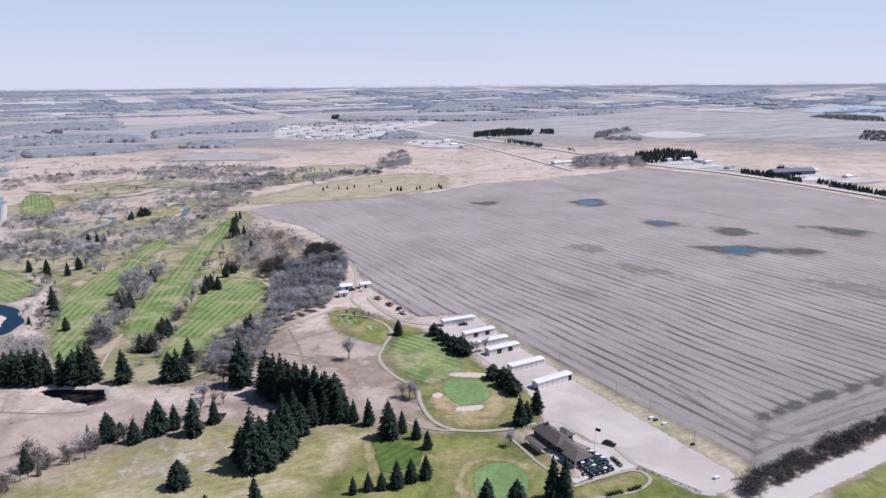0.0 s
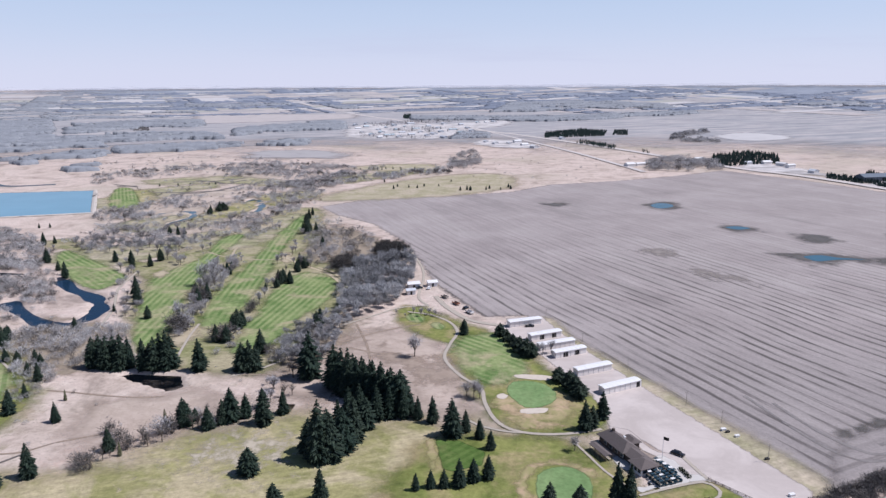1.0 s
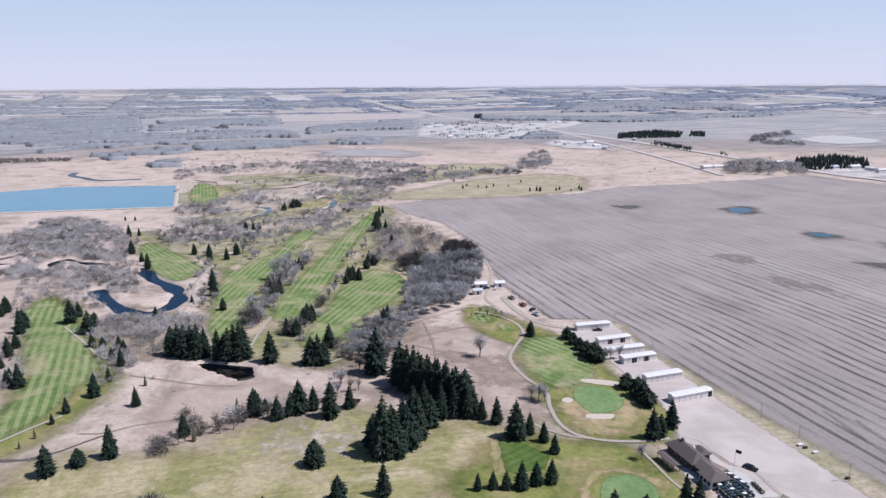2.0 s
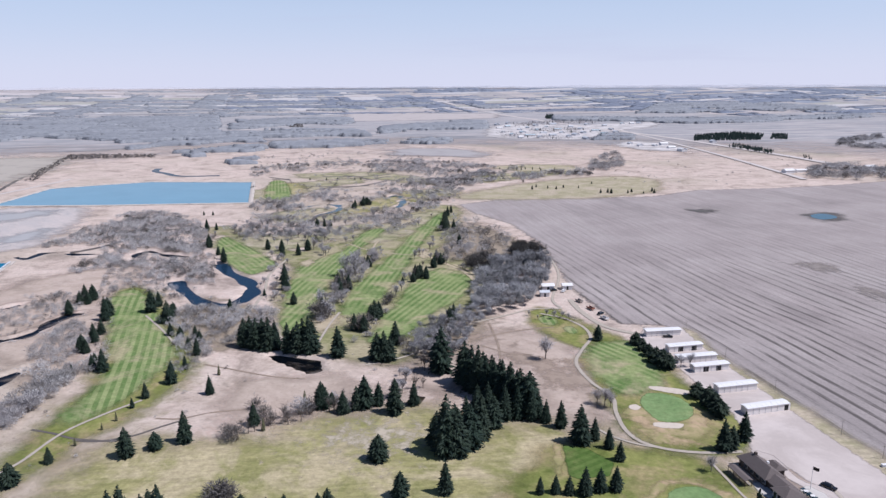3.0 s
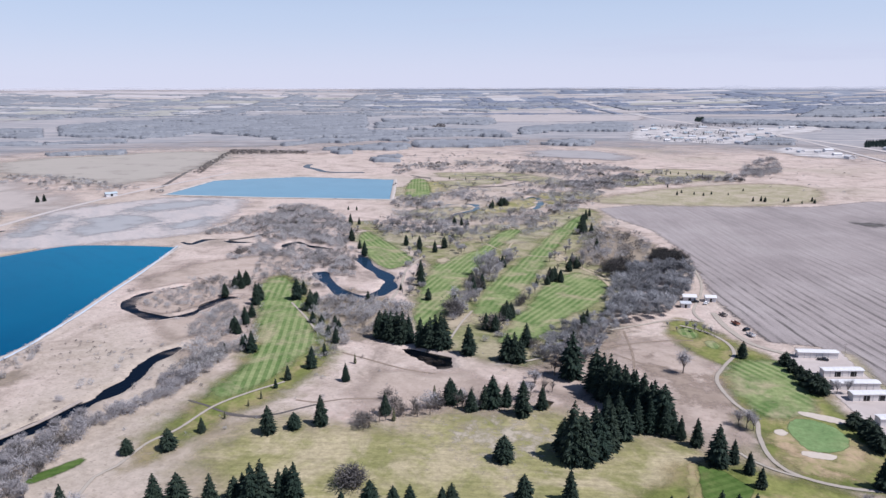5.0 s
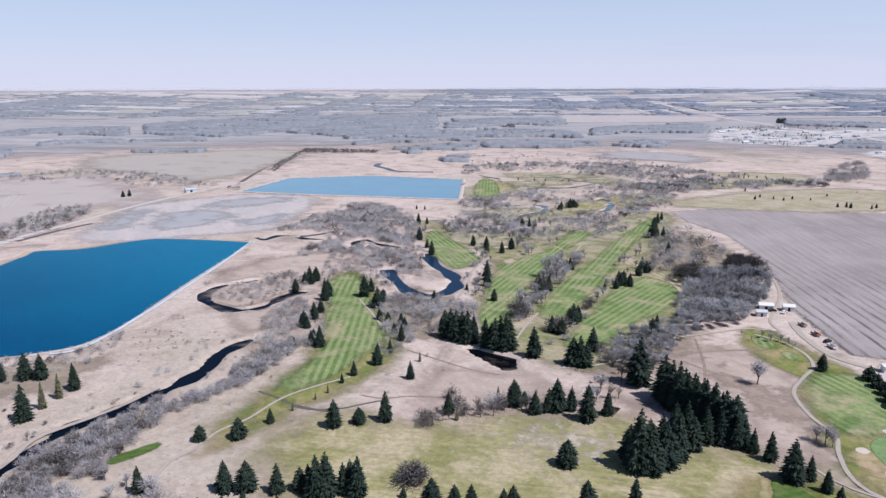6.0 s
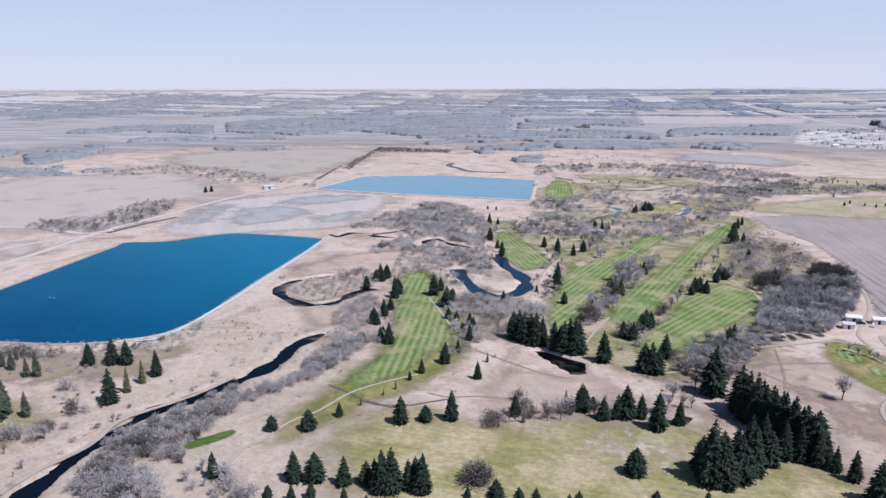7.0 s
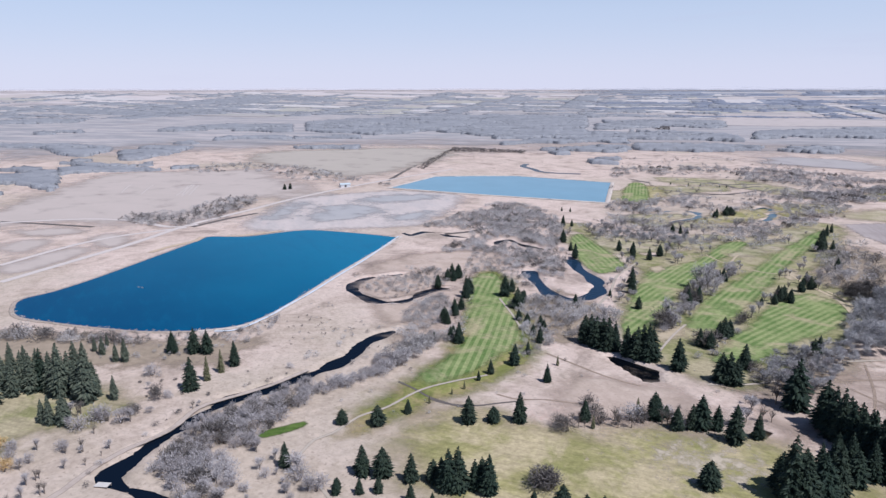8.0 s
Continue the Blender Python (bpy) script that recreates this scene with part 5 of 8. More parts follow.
def plant_joined(heap, kinds, x, y, h, wide=1.0):
    """One more of a stand too dense to tell apart: kept as numbers until the stand is joined."""
    if heap.startswith("tall leafless"):
        kinds = STOCK_GREY
    elif heap.startswith("dark brown"):
        kinds = STOCK_DARK
    elif math.hypot(x, y) > 300 and (kinds is SHRUB or kinds is BARE):
        kinds = STOCK[:-1]
    elif math.hypot(x, y) > 300 and kinds is DARK:
        kinds = STOCK[-1:]
    tree = kinds[TREE_RNG.randrange(len(kinds))]
    a, s = TREE_RNG.uniform(0, 6.283), h / 10
    for child in tree.children:
        me = child.data
        co = np.empty(len(me.vertices) * 3)
        me.vertices.foreach_get("co", co)
        co = co.reshape(-1, 3)
        if child.name.startswith("trunk"):
            continue
        q = np.column_stack([(co[:, 0] * math.cos(a) - co[:, 1] * math.sin(a)) * s * wide + x, (co[:, 0] * math.sin(a) + co[:, 1] * math.cos(a)) * s * wide + y, co[:, 2] * s])
        if math.hypot(x, y) > 560:
            # far stands: fewer and broader twigs
            q = q.reshape(-1, 3, 3)[::2]
            mid = q.mean(axis=1, keepdims=True)
            q = (mid + (q - mid) * 1.38).reshape(-1, 3)
        HEAPS.setdefault((heap, me.materials[0].name), []).append(q)


def join_heaps():
    for (heap, mat), rows in HEAPS.items():
        v = np.concatenate(rows)
        me = bpy.data.meshes.new("thicket")
        me.from_pydata(v.tolist(), [], np.arange(len(v)).reshape(-1, 3).tolist())
        me.materials.append(bpy.data.materials[mat])
        tagged(new("thicket", me), heap, "thicket", "", "stuff")


GROVES = []
GROVES += [[(-66.5, 208.8, 14.1), (-61.8, 203.6, 21.2), (-58, 204.5, 19.2), (-55.4, 210.5, 18.2), (-53.1, 217.1, 16.0), (-50.9, 226.6, 14.6), 
    (-48.3, 233.3, 13.7), (-44, 235.4, 12.7), (-38.8, 235.3, 12.7), (-33.4, 235.2, 10.9), (-27.7, 232.9, 11.9), (-67.1, 218.1, 11.5), 
    (-62.1, 215, 14.5), (-59.9, 221.9, 13.8), (-58, 229.1, 12.4), (-55.5, 236.4, 12.3)]]
GROVES += [[(-70.7, 259.8, 18.4), (-66.7, 255.1, 19.1), (-63.1, 252, 19.6), (-59.2, 249, 19.9), (-55.6, 247, 18.8), (-52, 245.1, 18.5), 
    (-48.4, 243.1, 18.1), (-44.3, 241.2, 18.5), (-40.4, 239.3, 18.6), (-36.8, 238.4, 11.2), (-55, 255.4, 15.4), (-58.9, 258, 15.5), 
    (-63.2, 260.7, 16.1), (-51, 252.8, 14.1), (-47, 249.8, 14.2), (-43, 246.8, 14.3), (-83.4, 268.1, 20.6), (-60.7, 241, 10.2)], [(-19.8, 223.7, 14.1), (-15.3, 227.3, 8.5), (-10.1, 222.7, 7.5), (-6.1, 215.7, 7.1), (-27.9, 189.1, 5.9), (-23.5, 190.9, 6.1), 
    (-19.5, 191.4, 6.3), (-14.9, 192.6, 9.3), (-10.7, 195.7, 7.9), (-6.2, 197.6, 8.2), (-22.8, 325.9, 8.2)]]
GROVES += [[(-88.6, 226.7, 14.2), (-84.1, 235.1, 9.8), (-101.5, 228.1, 13.0), (-117.2, 223.1, 10.9), (-107.3, 221, 8.9), (-97.1, 231.4, 9.5), 
    (-134.1, 203.2, 8.8), (-133.2, 271.7, 14.7), (-114.7, 273.1, 13.0), (-111.4, 273.1, 14.3), (-109.2, 274.2, 11.1)], [(-180.8, 270.9, 14.4), (-179, 273.1, 14.5), (-174.4, 270.8, 14.9), (-172, 272.4, 14.7), (-167.8, 270.6, 16.1), 
    (-165.4, 272.3, 14.2), (-157.9, 270.5, 14.4), (-152.7, 270.4, 15.4), (-151, 272.6, 16.5), (-147.8, 272, 17.7), 
    (-146.8, 273.7, 15.5), (-155.4, 271.6, 12.0), (-140.4, 305.9, 9.1), (-135.1, 305.8, 9.1), (-137.1, 324.4, 11.0), 
    (-96.7, 333.2, 9.8), (-97.8, 329.9, 8.8)]]
GROVES += [[(-321.5, 445, 10.9), (-300.1, 425, 6.9), (-284.8, 409, 8.3), (-277.8, 457, 5.8), (-254.5, 436, 7.2), (-244.3, 441, 9.4), 
    (-209.4, 360.3, 11.5), (-214.9, 345.6, 4.6), (-363.3, 502, 9.1), (-355, 503, 6.6), (-278.4, 538, 8.0), (-273, 541, 7.5), 
    (-268.5, 543, 7.0), (-172.9, 370.5, 9.2), (-176.4, 371.6, 6.8), (-170, 330.4, 8.1)], [(-170, 564, 11.6), (-173.6, 560, 7.7), (-185.4, 619, 9.5), (-186.8, 635, 8.1), (-142.6, 507, 8.3), (-141.5, 406, 8.8), 
    (-138.3, 412, 6.3), (-96, 405, 7.0), (-163, 562, 8.7), (-182.9, 602, 8.8)]]
GROVES += [[(26.7, 232.1, 11.4), (33.9, 241.8, 10.9), (11.8, 181.1, 10.0), 
    (20.3, 179.7, 10.5), (29.4, 233.8, 8.9)], [(-306.4, 124.1, 10.8), (-299.7, 131.4, 12.2), (-294.5, 135.2, 11.4), (-261.3, 111.9, 14.5), (-272.1, 137, 11.7), 
    (-162.7, 171.4, 10.9), (-150.3, 185.5, 11.9), (-302.5, 304.1, 8.0), (-271.9, 283.5, 13.2), (-258.2, 302, 12.7), 
    (-238.3, 289.7, 12.1), (-228.5, 227.6, 7.4), (-223.1, 227.8, 10.5)]]
GROVES += [[(-184.2, 161, 5.9), (-186.9, 225.9, 8.5), (-190.7, 240, 6.4), (-187.3, 210.8, 6.7), (-186.2, 202, 4.5), (-195.9, 255.5, 8.3), 
    (-205.4, 270.8, 6.0), (-217.1, 269.8, 4.0), (-165.2, 221.2, 8.1), (-304.9, 292.8, 5.8), (-305.6, 301.8, 8.0), (-260.9, 311.5, 8.8), 
    (-241.8, 297.6, 7.7), (-235.1, 222.8, 4.0), (-249.3, 243.8, 9.1), (-254.7, 256.8, 9.4)]]
GROVES += [[(-162.3, 122.3, 10.4), (-157, 126.2, 10.2), (-148.4, 130.6, 9.9), (-143.7, 135.6, 7.7), (-136.8, 135.4, 13.9), 
    (-134.9, 137.6, 14.5), (-131.6, 141.6, 10.1), (-126.9, 142.7, 13.3), (-140.3, 135.9, 9.7), (-130.6, 143.8, 10.3), 
    (-161, 111.6, 4.1), (-154.2, 114.8, 5.5), (-150.6, 119.3, 5.9), (-105.6, 150.9, 9.2), (-99.5, 153.7, 7.7), (-95.2, 156.2, 7.7)], [(-84.9, 162.7, 7.8), (-87.2, 161.1, 6.7), (-67.5, 175.7, 8.7), (-55.2, 181.4, 10.8), (-140.5, 123.3, 5.9), (-159, 109.5, 5.5), 
    (-169.3, 277.1, 7.2), (-177, 271.4, 8.1), (-114.9, 149.5, 2.6), (-135.2, 127.2, 3.7)]]
GROVES += [[(-314.4, 57.8, 19.0), (-304.5, 58.8, 22.3), (-312.1, 64.1, 20.3), (-304, 65.4, 20.3), (-303.5, 69, 20.9), (-298.6, 70.9, 21.2), 
    (-291.4, 72.2, 23.7), (-294.6, 76.5, 22.2), (-284.2, 76.6, 24.0), (-278.6, 77.9, 24.7), (-282, 81.8, 19.5), (-272.2, 60.2, 12.9), 
    (-268.3, 61.6, 15.9), (-264.9, 65.1, 16.3), (-267.1, 67.3, 12.3), (-335.7, 65.3, 14.3)]]
GROVES += [[(-326.5, 100.1, 10.4), (-313.9, 101.4, 12.0), (-310.9, 104.4, 12.8), (-273.8, 86.4, 13.5), (-320.6, 51.6, 20.6), 
    (-319.1, 45.4, 23.8), (-300.3, 50.1, 23.1), (-331.4, 69.7, 14.8), (-325.4, 80.3, 14.1), (-327.8, 73.4, 13.8), (-319.8, 86, 13.1), 
    (-337, 105.8, 6.8), (-333.5, 99, 8.9), (-350.5, 54.6, 13.1), (-330.2, 41.7, 21.8), (-310.1, 87, 15.4)], [(-116.4, 223.1, 10.0), (-107.2, 221.3, 8.7), (-102.7, 229.5, 10.1), (-103.7, 225.5, 9.7), (-114.6, 226.9, 5.2), 
    (-94.7, 240.3, 2.4)]]
GROVES += [[(-224.3, 273.9, 6.5), (-217.9, 273, 6), (-209.5, 273.2, 7), (-204.6, 261.1, 6), (-258.4, 265.8, 8), (-246.5, 243.3, 7), (-252.4, 244.9, 6), (-253.3, 255.5, 7)]]
GROVES += [[(-175.2, 362.9, 9.7), (-141.5, 397.9, 6.4), (-146.3, 391.9, 4.9), (-244.7, 456.3, 9.5), (-169, 554.1, 13.9), (-140, 434.6, 8.3), (-181.7, 424.2, 5.4), (-274.9, 450.6, 8.6), (-262.7, 450.1, 9.3), (-311, 311.1, 9), (-299.4, 287.3, 7.9), (-216.6, 372.2, 13), (-145.2, 412.5, 7.8), (-187.4, 434.1, 6), (-114, 293.9, 11.7)]]
GROVES += [[(-360, 496.9, 10), (-289.2, 415.6, 9.2), (-305.3, 311, 9.7), (-276.1, 290.4, 10.4), (-244.8, 303, 6.7), (-234.4, 235.3, 4.7), (-194.2, 235.2, 5.5), (-219.1, 317, 6.6)]]
GROVES += [[(-183.3, 107.2, 9.0)]]
SPRUCES = GROVES
for x, y, h in [(-81.7, 193.4, 9.6), (-194.6, 138.2, 6.1), (-184.9, 147, 8.0), (-156.9, 178.5, 6.7), (-82.1, 193.8, 8.8)]:
    plant(PLUMP, x, y, h, TREE_RNG.uniform(0.9, 1.05))
for x, y, h in [(-726, 445, 7.4), (-725, 452, 8.1)]:
    plant(SPRUCE, x, y, max(5, h), 1.2)
for i, grove in enumerate(SPRUCES):
    for x, y, h in grove:
        close = i in (0, 1)
        pale = i in (12, 13)
        size, width = (TREE_RNG.uniform(0.82, 1.05), TREE_RNG.uniform(0.80, 1.02)) if close else (TREE_RNG.uniform(0.72, 0.95), TREE_RNG.uniform(0.62, 0.85)) if pale else (1.0, TREE_RNG.uniform(0.88, 1.12))
        plant(PALE if pale and TREE_RNG.random() < 0.85 else SPRUCE, x, y, max(3.5, h) * size, width)
for x, y, h in [(-5.2, 325, 6.9), (-2.1, 318.5, 6.5), (0.9, 312.2, 6.4), (4, 305.6, 7.6), (7, 300.5, 8.9), (9.2, 299.4, 7.8), (19.9, 272.8, 7.1), 
    (23.7, 265.7, 8.9), (27, 257.9, 7.7), (25.8, 262.4, 8.1)]:
    plant(PINE, x, y, max(6.0, h), TREE_RNG.uniform(0.95, 1.15))
for x, y, h in [(-265.6, 121, 10.9), (-269.4, 129.3, 10.5), (-184.6, 172.4, 3.3), (-184.3, 184.4, 3.1), (-184.4, 191.6, 3.9), (-172.9, 238.7, 4.8)]:
    plant(LARCH, x, y, h)
for x, y, h in [(-122.6, 220.4, 7.6), (-15.3, 227.3, 7.6), (-10.6, 223.1, 7.1), (-128.6, 200.4, 5.3)]:
    plant(LARCH, x, y, h)
for x, y, h in [(-285.7, 632, 8.5), (-283.4, 648.6, 9.5), (-279.3, 654.2, 9), (-288.8, 669.4, 8)]:
    plant(PINE, x, y, h * 0.72, 1.2)
# tiny young trees on the yellow grass
for x, y, h in [(-160.2, 863, 4.3), (-139.1, 807, 4.7), (-137.5, 825, 4.1), (-122.7, 818, 4.0), (-112.1, 814, 4.0), (-106, 829, 4.1), 
    (-88.6, 831, 3.4), (-77.4, 872, 3.5), (-60.4, 798, 5.2), (-53, 803, 5.9), (-48.9, 799, 5.8), (-31.2, 805, 4.6), (-27.7, 814, 4.6), 
    (-14.5, 807, 3.3), (-5.8, 826, 5.3), (-3.1, 813, 5.2), (-227.4, 994, 3.3), (-217.8, 988, 3.2), (-205.6, 989, 4.0), 
    (-193.5, 990, 4.0), (-182.6, 998, 4.1), (-163.5, 1007, 3.3)]:
    plant(SPRUCE, x, y, max(2.5, h))
for x, y, h in [(-198.8, 989, 4.0), (-186.2, 986, 4.0), (-172.3, 998, 4.0), (-158.8, 988, 4.0), (-141.1, 1001, 4.0), (-427, 811, 3.7), 
    (-407, 818, 3.7), (-393.4, 822, 3.7), (-372.5, 829, 2.9), (-365.6, 832, 2.9), (-407, 559, 4.4), (-399.1, 562, 4.4), 
    (-289.4, 643, 7.5), (-285.4, 655, 9.3), (-281.5, 656, 8.2)]:
    plant(SPRUCE, x, y, max(3, h))


# ---- thickets near the course: each tree and shrub a thing of its own ----
def river_bed(x, y):
    return float(np.hypot(BED[:, 0] - x, BED[:, 1] - y).min())


def by_the_bends(x, y, h):
    """Whether a crown of that height would stand close before the open water of the river bends."""
    r = math.hypot(x, y)
    reach = 0.5 * h * r / 120
    return any(np.hypot(BENDS[:, 0] - x * (1 + d / r), BENDS[:, 1] - y * (1 + d / r)).min() < 4.5 for d in np.linspace(0, reach, 6))


def open_ground(p):
    """Which of the points stand clear of the mown fairways."""
    ok = np.ones(len(p), bool)
    for o in CLEAR:
        ok &= ~inside(p, o)
    return ok


def thicket(outline, spacing, low, high, kinds, seed, jitter=0.9, joined="", gaps=0.0):
    rng = random.Random(seed)
    spots = scatter(outline, spacing, seed, jitter)
    for x, y in spots[open_ground(spots)]:
        if river_bed(x, y) < 4.5 or noise.noise((x / 28, y / 28, seed)) < gaps - 0.5:
            continue
        k, h, w = rng.choice(kinds), rng.uniform(low, high) * (1 + 0.45 * noise.noise((x / 13, y / 13, seed + 0.7))), rng.uniform(0.9, 1.3)
        if by_the_bends(x, y, h * 0.8):
            continue
        if joined:
            plant_joined(joined, k, x, y, h, w)
        else:
            plant(k, x, y, h, w)


thicket([(-189.8, 65.5), (-206.3, 72.2), (-218.7, 84.4), (-225.3, 97.6), (-233.3, 117.2), (-233.1, 137), (-227.5, 146.7), (-219.2, 143.7), 
    (-214.3, 127.8), (-206.6, 113.7), (-195.5, 102.9), (-186.8, 92.1), (-174, 81.6)], 3.5, 4.2, 7.0, (SHRUB, SHRUB, SHRUB, BARE, DARK), 1, gaps=0.05)
thicket([(-174, 81.6), (-188.6, 95), (-198.1, 105.5), (-195.5, 113.7), (-178.9, 109.7), (-160.3, 95.7)], 6.5, 3, 5, (SHRUB, BARE), 2)
thicket([(-219.8, 34.8), (-277, 47.7), (-275.8, 58.4), (-278.2, 72.7), (-262.6, 81.8), (-262.9, 99.1), (-248.7, 106.4), (-234.3, 104), 
    (-230.3, 89.5), (-232.1, 70.8), (-218.9, 59.3), (-206.1, 48.8)], 7.5, 2.6, 7.0, (SHRUB, BARE, BARE, DEAD), 3, gaps=0.5)
thicket([(-228.5, 145.9), (-223.9, 161), (-224.4, 178.8), (-230.1, 196.4), (-240.4, 219.7), (-234.9, 228.6), (-225.9, 214.9), 
    (-221.2, 196.5), (-217.9, 179.3), (-216.8, 161), (-216.5, 145.1)], 3.0, 4.0, 6.2, (SHRUB,), 4, joined="dense leafless grey thicket")
thicket([(-252.8, 149.2), (-250.4, 169.4), (-251.2, 185), (-253.8, 203.3), (-256.6, 212.6), (-269.6, 213), (-267.9, 194.7), (-261, 165.4), 
    (-262.6, 152.8)], 7.5, 1.6, 3.2, (SHRUB,), 5, joined="dense leafless grey thicket")
thicket([(-329.9, 253.4), (-338.7, 274.2), (-329.6, 294), (-310.3, 300), (-300.7, 286.7), (-301.9, 260), (-315, 250.3)], 4.2, 2.6, 4, (SHRUB,), 6, joined="dense leafless grey thicket")
thicket([(-274.2, 235.5), (-285, 261.7), (-283.5, 273.6), (-265.5, 267.1), (-248.1, 244.7), (-245.8, 228.6), (-256, 223)], 4.0, 2.6, 4.5, (SHRUB, BARE), 7, joined="dense leafless grey thicket")
thicket([(-213.4, 265), (-234.8, 300.1), (-230.2, 314.9), (-208.1, 327.6), (-188, 318.7), (-183.2, 293.1), (-185.8, 276.1), (-194.7, 264.9)], 4.6, 3, 5.5, (SHRUB, BARE), 8, joined="dense leafless grey thicket")
thicket([(-97.4, 375.5), (-104.1, 415), (-104.8, 440), (-99.1, 457), (-91.8, 469), (-80.6, 472), (-68.7, 459), (-61.5, 433), (-59.8, 410), (-61.6, 393.9), (-61.7, 372.6), (-68.7, 359), (-76, 350), (-83.1, 342.2), (-90.2, 350.3)], 3.5, 6.5, 11.5, (BARE,), 9, joined="tall leafless grey wood beside the field")
thicket([(-96.9, 475), (-99.3, 499), (-92.6, 508), (-82.1, 502), (-72.5, 481), (-72.2, 462), (-81, 462), (-88.9, 466)], 3.6, 8.0, 12.5, (DARK,), 20, joined="dark brown leafless copse beside the field")
thicket([(-117.4, 435), (-119.3, 458), (-114.5, 470), (-105.3, 463), (-100.1, 445), (-101.7, 429), (-108.7, 425)], 3.8, 5.5, 9.0, (DARK,), 41, joined="dark brown leafless copse beside the field", gaps=0.05)
thicket([(-121.5, 476), (-121.7, 507), (-110.6, 514), (-98.1, 499), (-92.6, 463), (-101.7, 451), (-111.7, 457)], 8.0, 4.5, 7.0, (BARE, DARK), 42, joined="loose leafless trees beside the field", gaps=0.1)
thicket([(-106.2, 282.2), (-110.6, 313.1), (-102.6, 333.7), (-89.5, 345.7), (-85.6, 316), (-91.1, 289.3), (-99.9, 276.3)], 4.2, 3.5, 6, (SHRUB, BARE), 10, joined="dense leafless grey thicket")
thicket([(-143.1, 186.9), (-132.2, 204.2), (-121.6, 219.2), (-105.7, 236.5), (-100.2, 230.4), (-114.1, 213.9), (-128.3, 197.8), 
    (-139.8, 183.8)], 7.0, 3.5, 8, (DEAD, DEAD, DEAD, DARK), 11)
thicket([(-161, 308.3), (-173.9, 345.9), (-184.8, 391.8), (-192.9, 437), (-196.9, 477), (-188.9, 469), (-178.4, 413), (-169.3, 366.9), 
    (-157.6, 320)], 4.4, 3.5, 6.5, (BARE, SHRUB), 12)
thicket([(-176, 606), (-154.4, 593), (-116.2, 515), (-114.6, 459), (-139.7, 484), (-154.6, 497), (-168.1, 547)], 9.0, 4, 7, (BARE, SHRUB), 13, joined="dense leafless grey thicket")
thicket([(87.3, 188.3), (94.2, 195), (124.7, 213.5), (162.7, 235.3), (202.3, 256.3), (200.9, 251.2), (159.4, 226.8), (121.9, 204.6), 
    (92.2, 186.5)], 2.5, 3.6, 6.0, (DARK,), 14, joined="dark leafless hedge along the gravel road")
thicket([(-346.1, 98.7), (-335, 121), (-317.8, 127.6), (-303.7, 155.3), (-309, 177.3), (-301.2, 179.1), (-292, 151.9), (-297.1, 118.5), 
    (-321.8, 93.2)], 6.0, 2, 3.6, (SHRUB,), 15, joined="dense leafless grey thicket")
thicket([(-199.4, 295.5), (-200.4, 324.1), (-181.9, 305.3), (-169.4, 282.3), (-187.9, 276.7)], 6.0, 3, 6, (SHRUB, BARE), 16, joined="dense leafless grey thicket")
thicket([(-250.7, 396.1), (-249.6, 433), (-222.4, 392.8), (-192.1, 325.7), (-206.3, 330.8)], 8.0, 3, 5, (SHRUB, BARE), 17)
thicket([(-136.4, 295.7), (-135.8, 346.4), (-133.7, 377.1), (-127.7, 334), (-126.1, 292.8)], 6.0, 3, 5, (SHRUB, BARE), 18)
thicket([(-137.6, 194.8), (-142.6, 215.3), (-124.4, 224.8), (-109.7, 237.3), (-103.3, 226.5), (-115.9, 211.3), (-128.9, 197.8)], 6.0, 3, 7, (DEAD, DEAD, DARK, SHRUB), 19)
thicket([(-351.3, 113.6), (-328.5, 132.2), (-316, 149.6), (-311.7, 165.9), (-322.4, 188.7), (-315.3, 187.8), (-302.2, 163.7), (-307, 145.1), 
    (-320.8, 128.9), (-341.1, 112.6)], 3.0, 1.6, 3.0, (SHRUB, DARK), 21, joined="pale reeds along the lagoon edge")
thicket([(-390.6, 73.4), (-382.5, 86.4), (-367, 97.5), (-346.6, 109.2), (-333.4, 120.4), (-325.7, 117.4), (-338.9, 103.9), (-358.9, 90), (-373.9, 76.8), (-378.4, 63.6), (-398.4, 67.8)], 3.4, 4.0, 6.8, (SHRUB, DARK, DARK, BARE), 44, joined="pale leafless shrubs along the lagoon")
thicket([(-268.2, 237.5), (-281.7, 255.9), (-283.7, 274), (-266.3, 269.3), (-251.2, 250.9), (-245.7, 232.6), (-244.1, 220.6), (-242.6, 209.4), (-253.8, 214.5)], 3.4, 2.8, 5.0, (SHRUB, SHRUB, BARE), 45, joined="dense leafless grey thicket")
thicket([(-351.7, 302.4), (-337.2, 309.2), (-329, 324.7), (-309.5, 315.1), (-298.9, 293.8), (-299.5, 281.4)], 4.0, 2.4, 4.2, (SHRUB, SHRUB, DARK), 46, joined="dense leafless grey thicket", gaps=0.15)
thicket([(-326.8, 194.6), (-327, 211.8), (-316.5, 225.9), (-284.5, 224.6), (-267, 199.4), (-273.7, 182.2), (-276.5, 161.9)], 5.5, 0.9, 1.9, (SHRUB, SHRUB, DARK), 47, joined="low brown brush along the river bank", gaps=0.45)
thicket([(-654, 224.5), (-678, 248.8), (-645, 264.9), (-635, 283.3), (-672, 308), (-704, 358), (-701, 394.7), (-655, 365.4), (-619, 316.8), (-587, 262.5), (-622, 234.6)], 7.5, 4.5, 7.5, (BARE, DARK), 48, joined="dark leafless trees along the dike road")
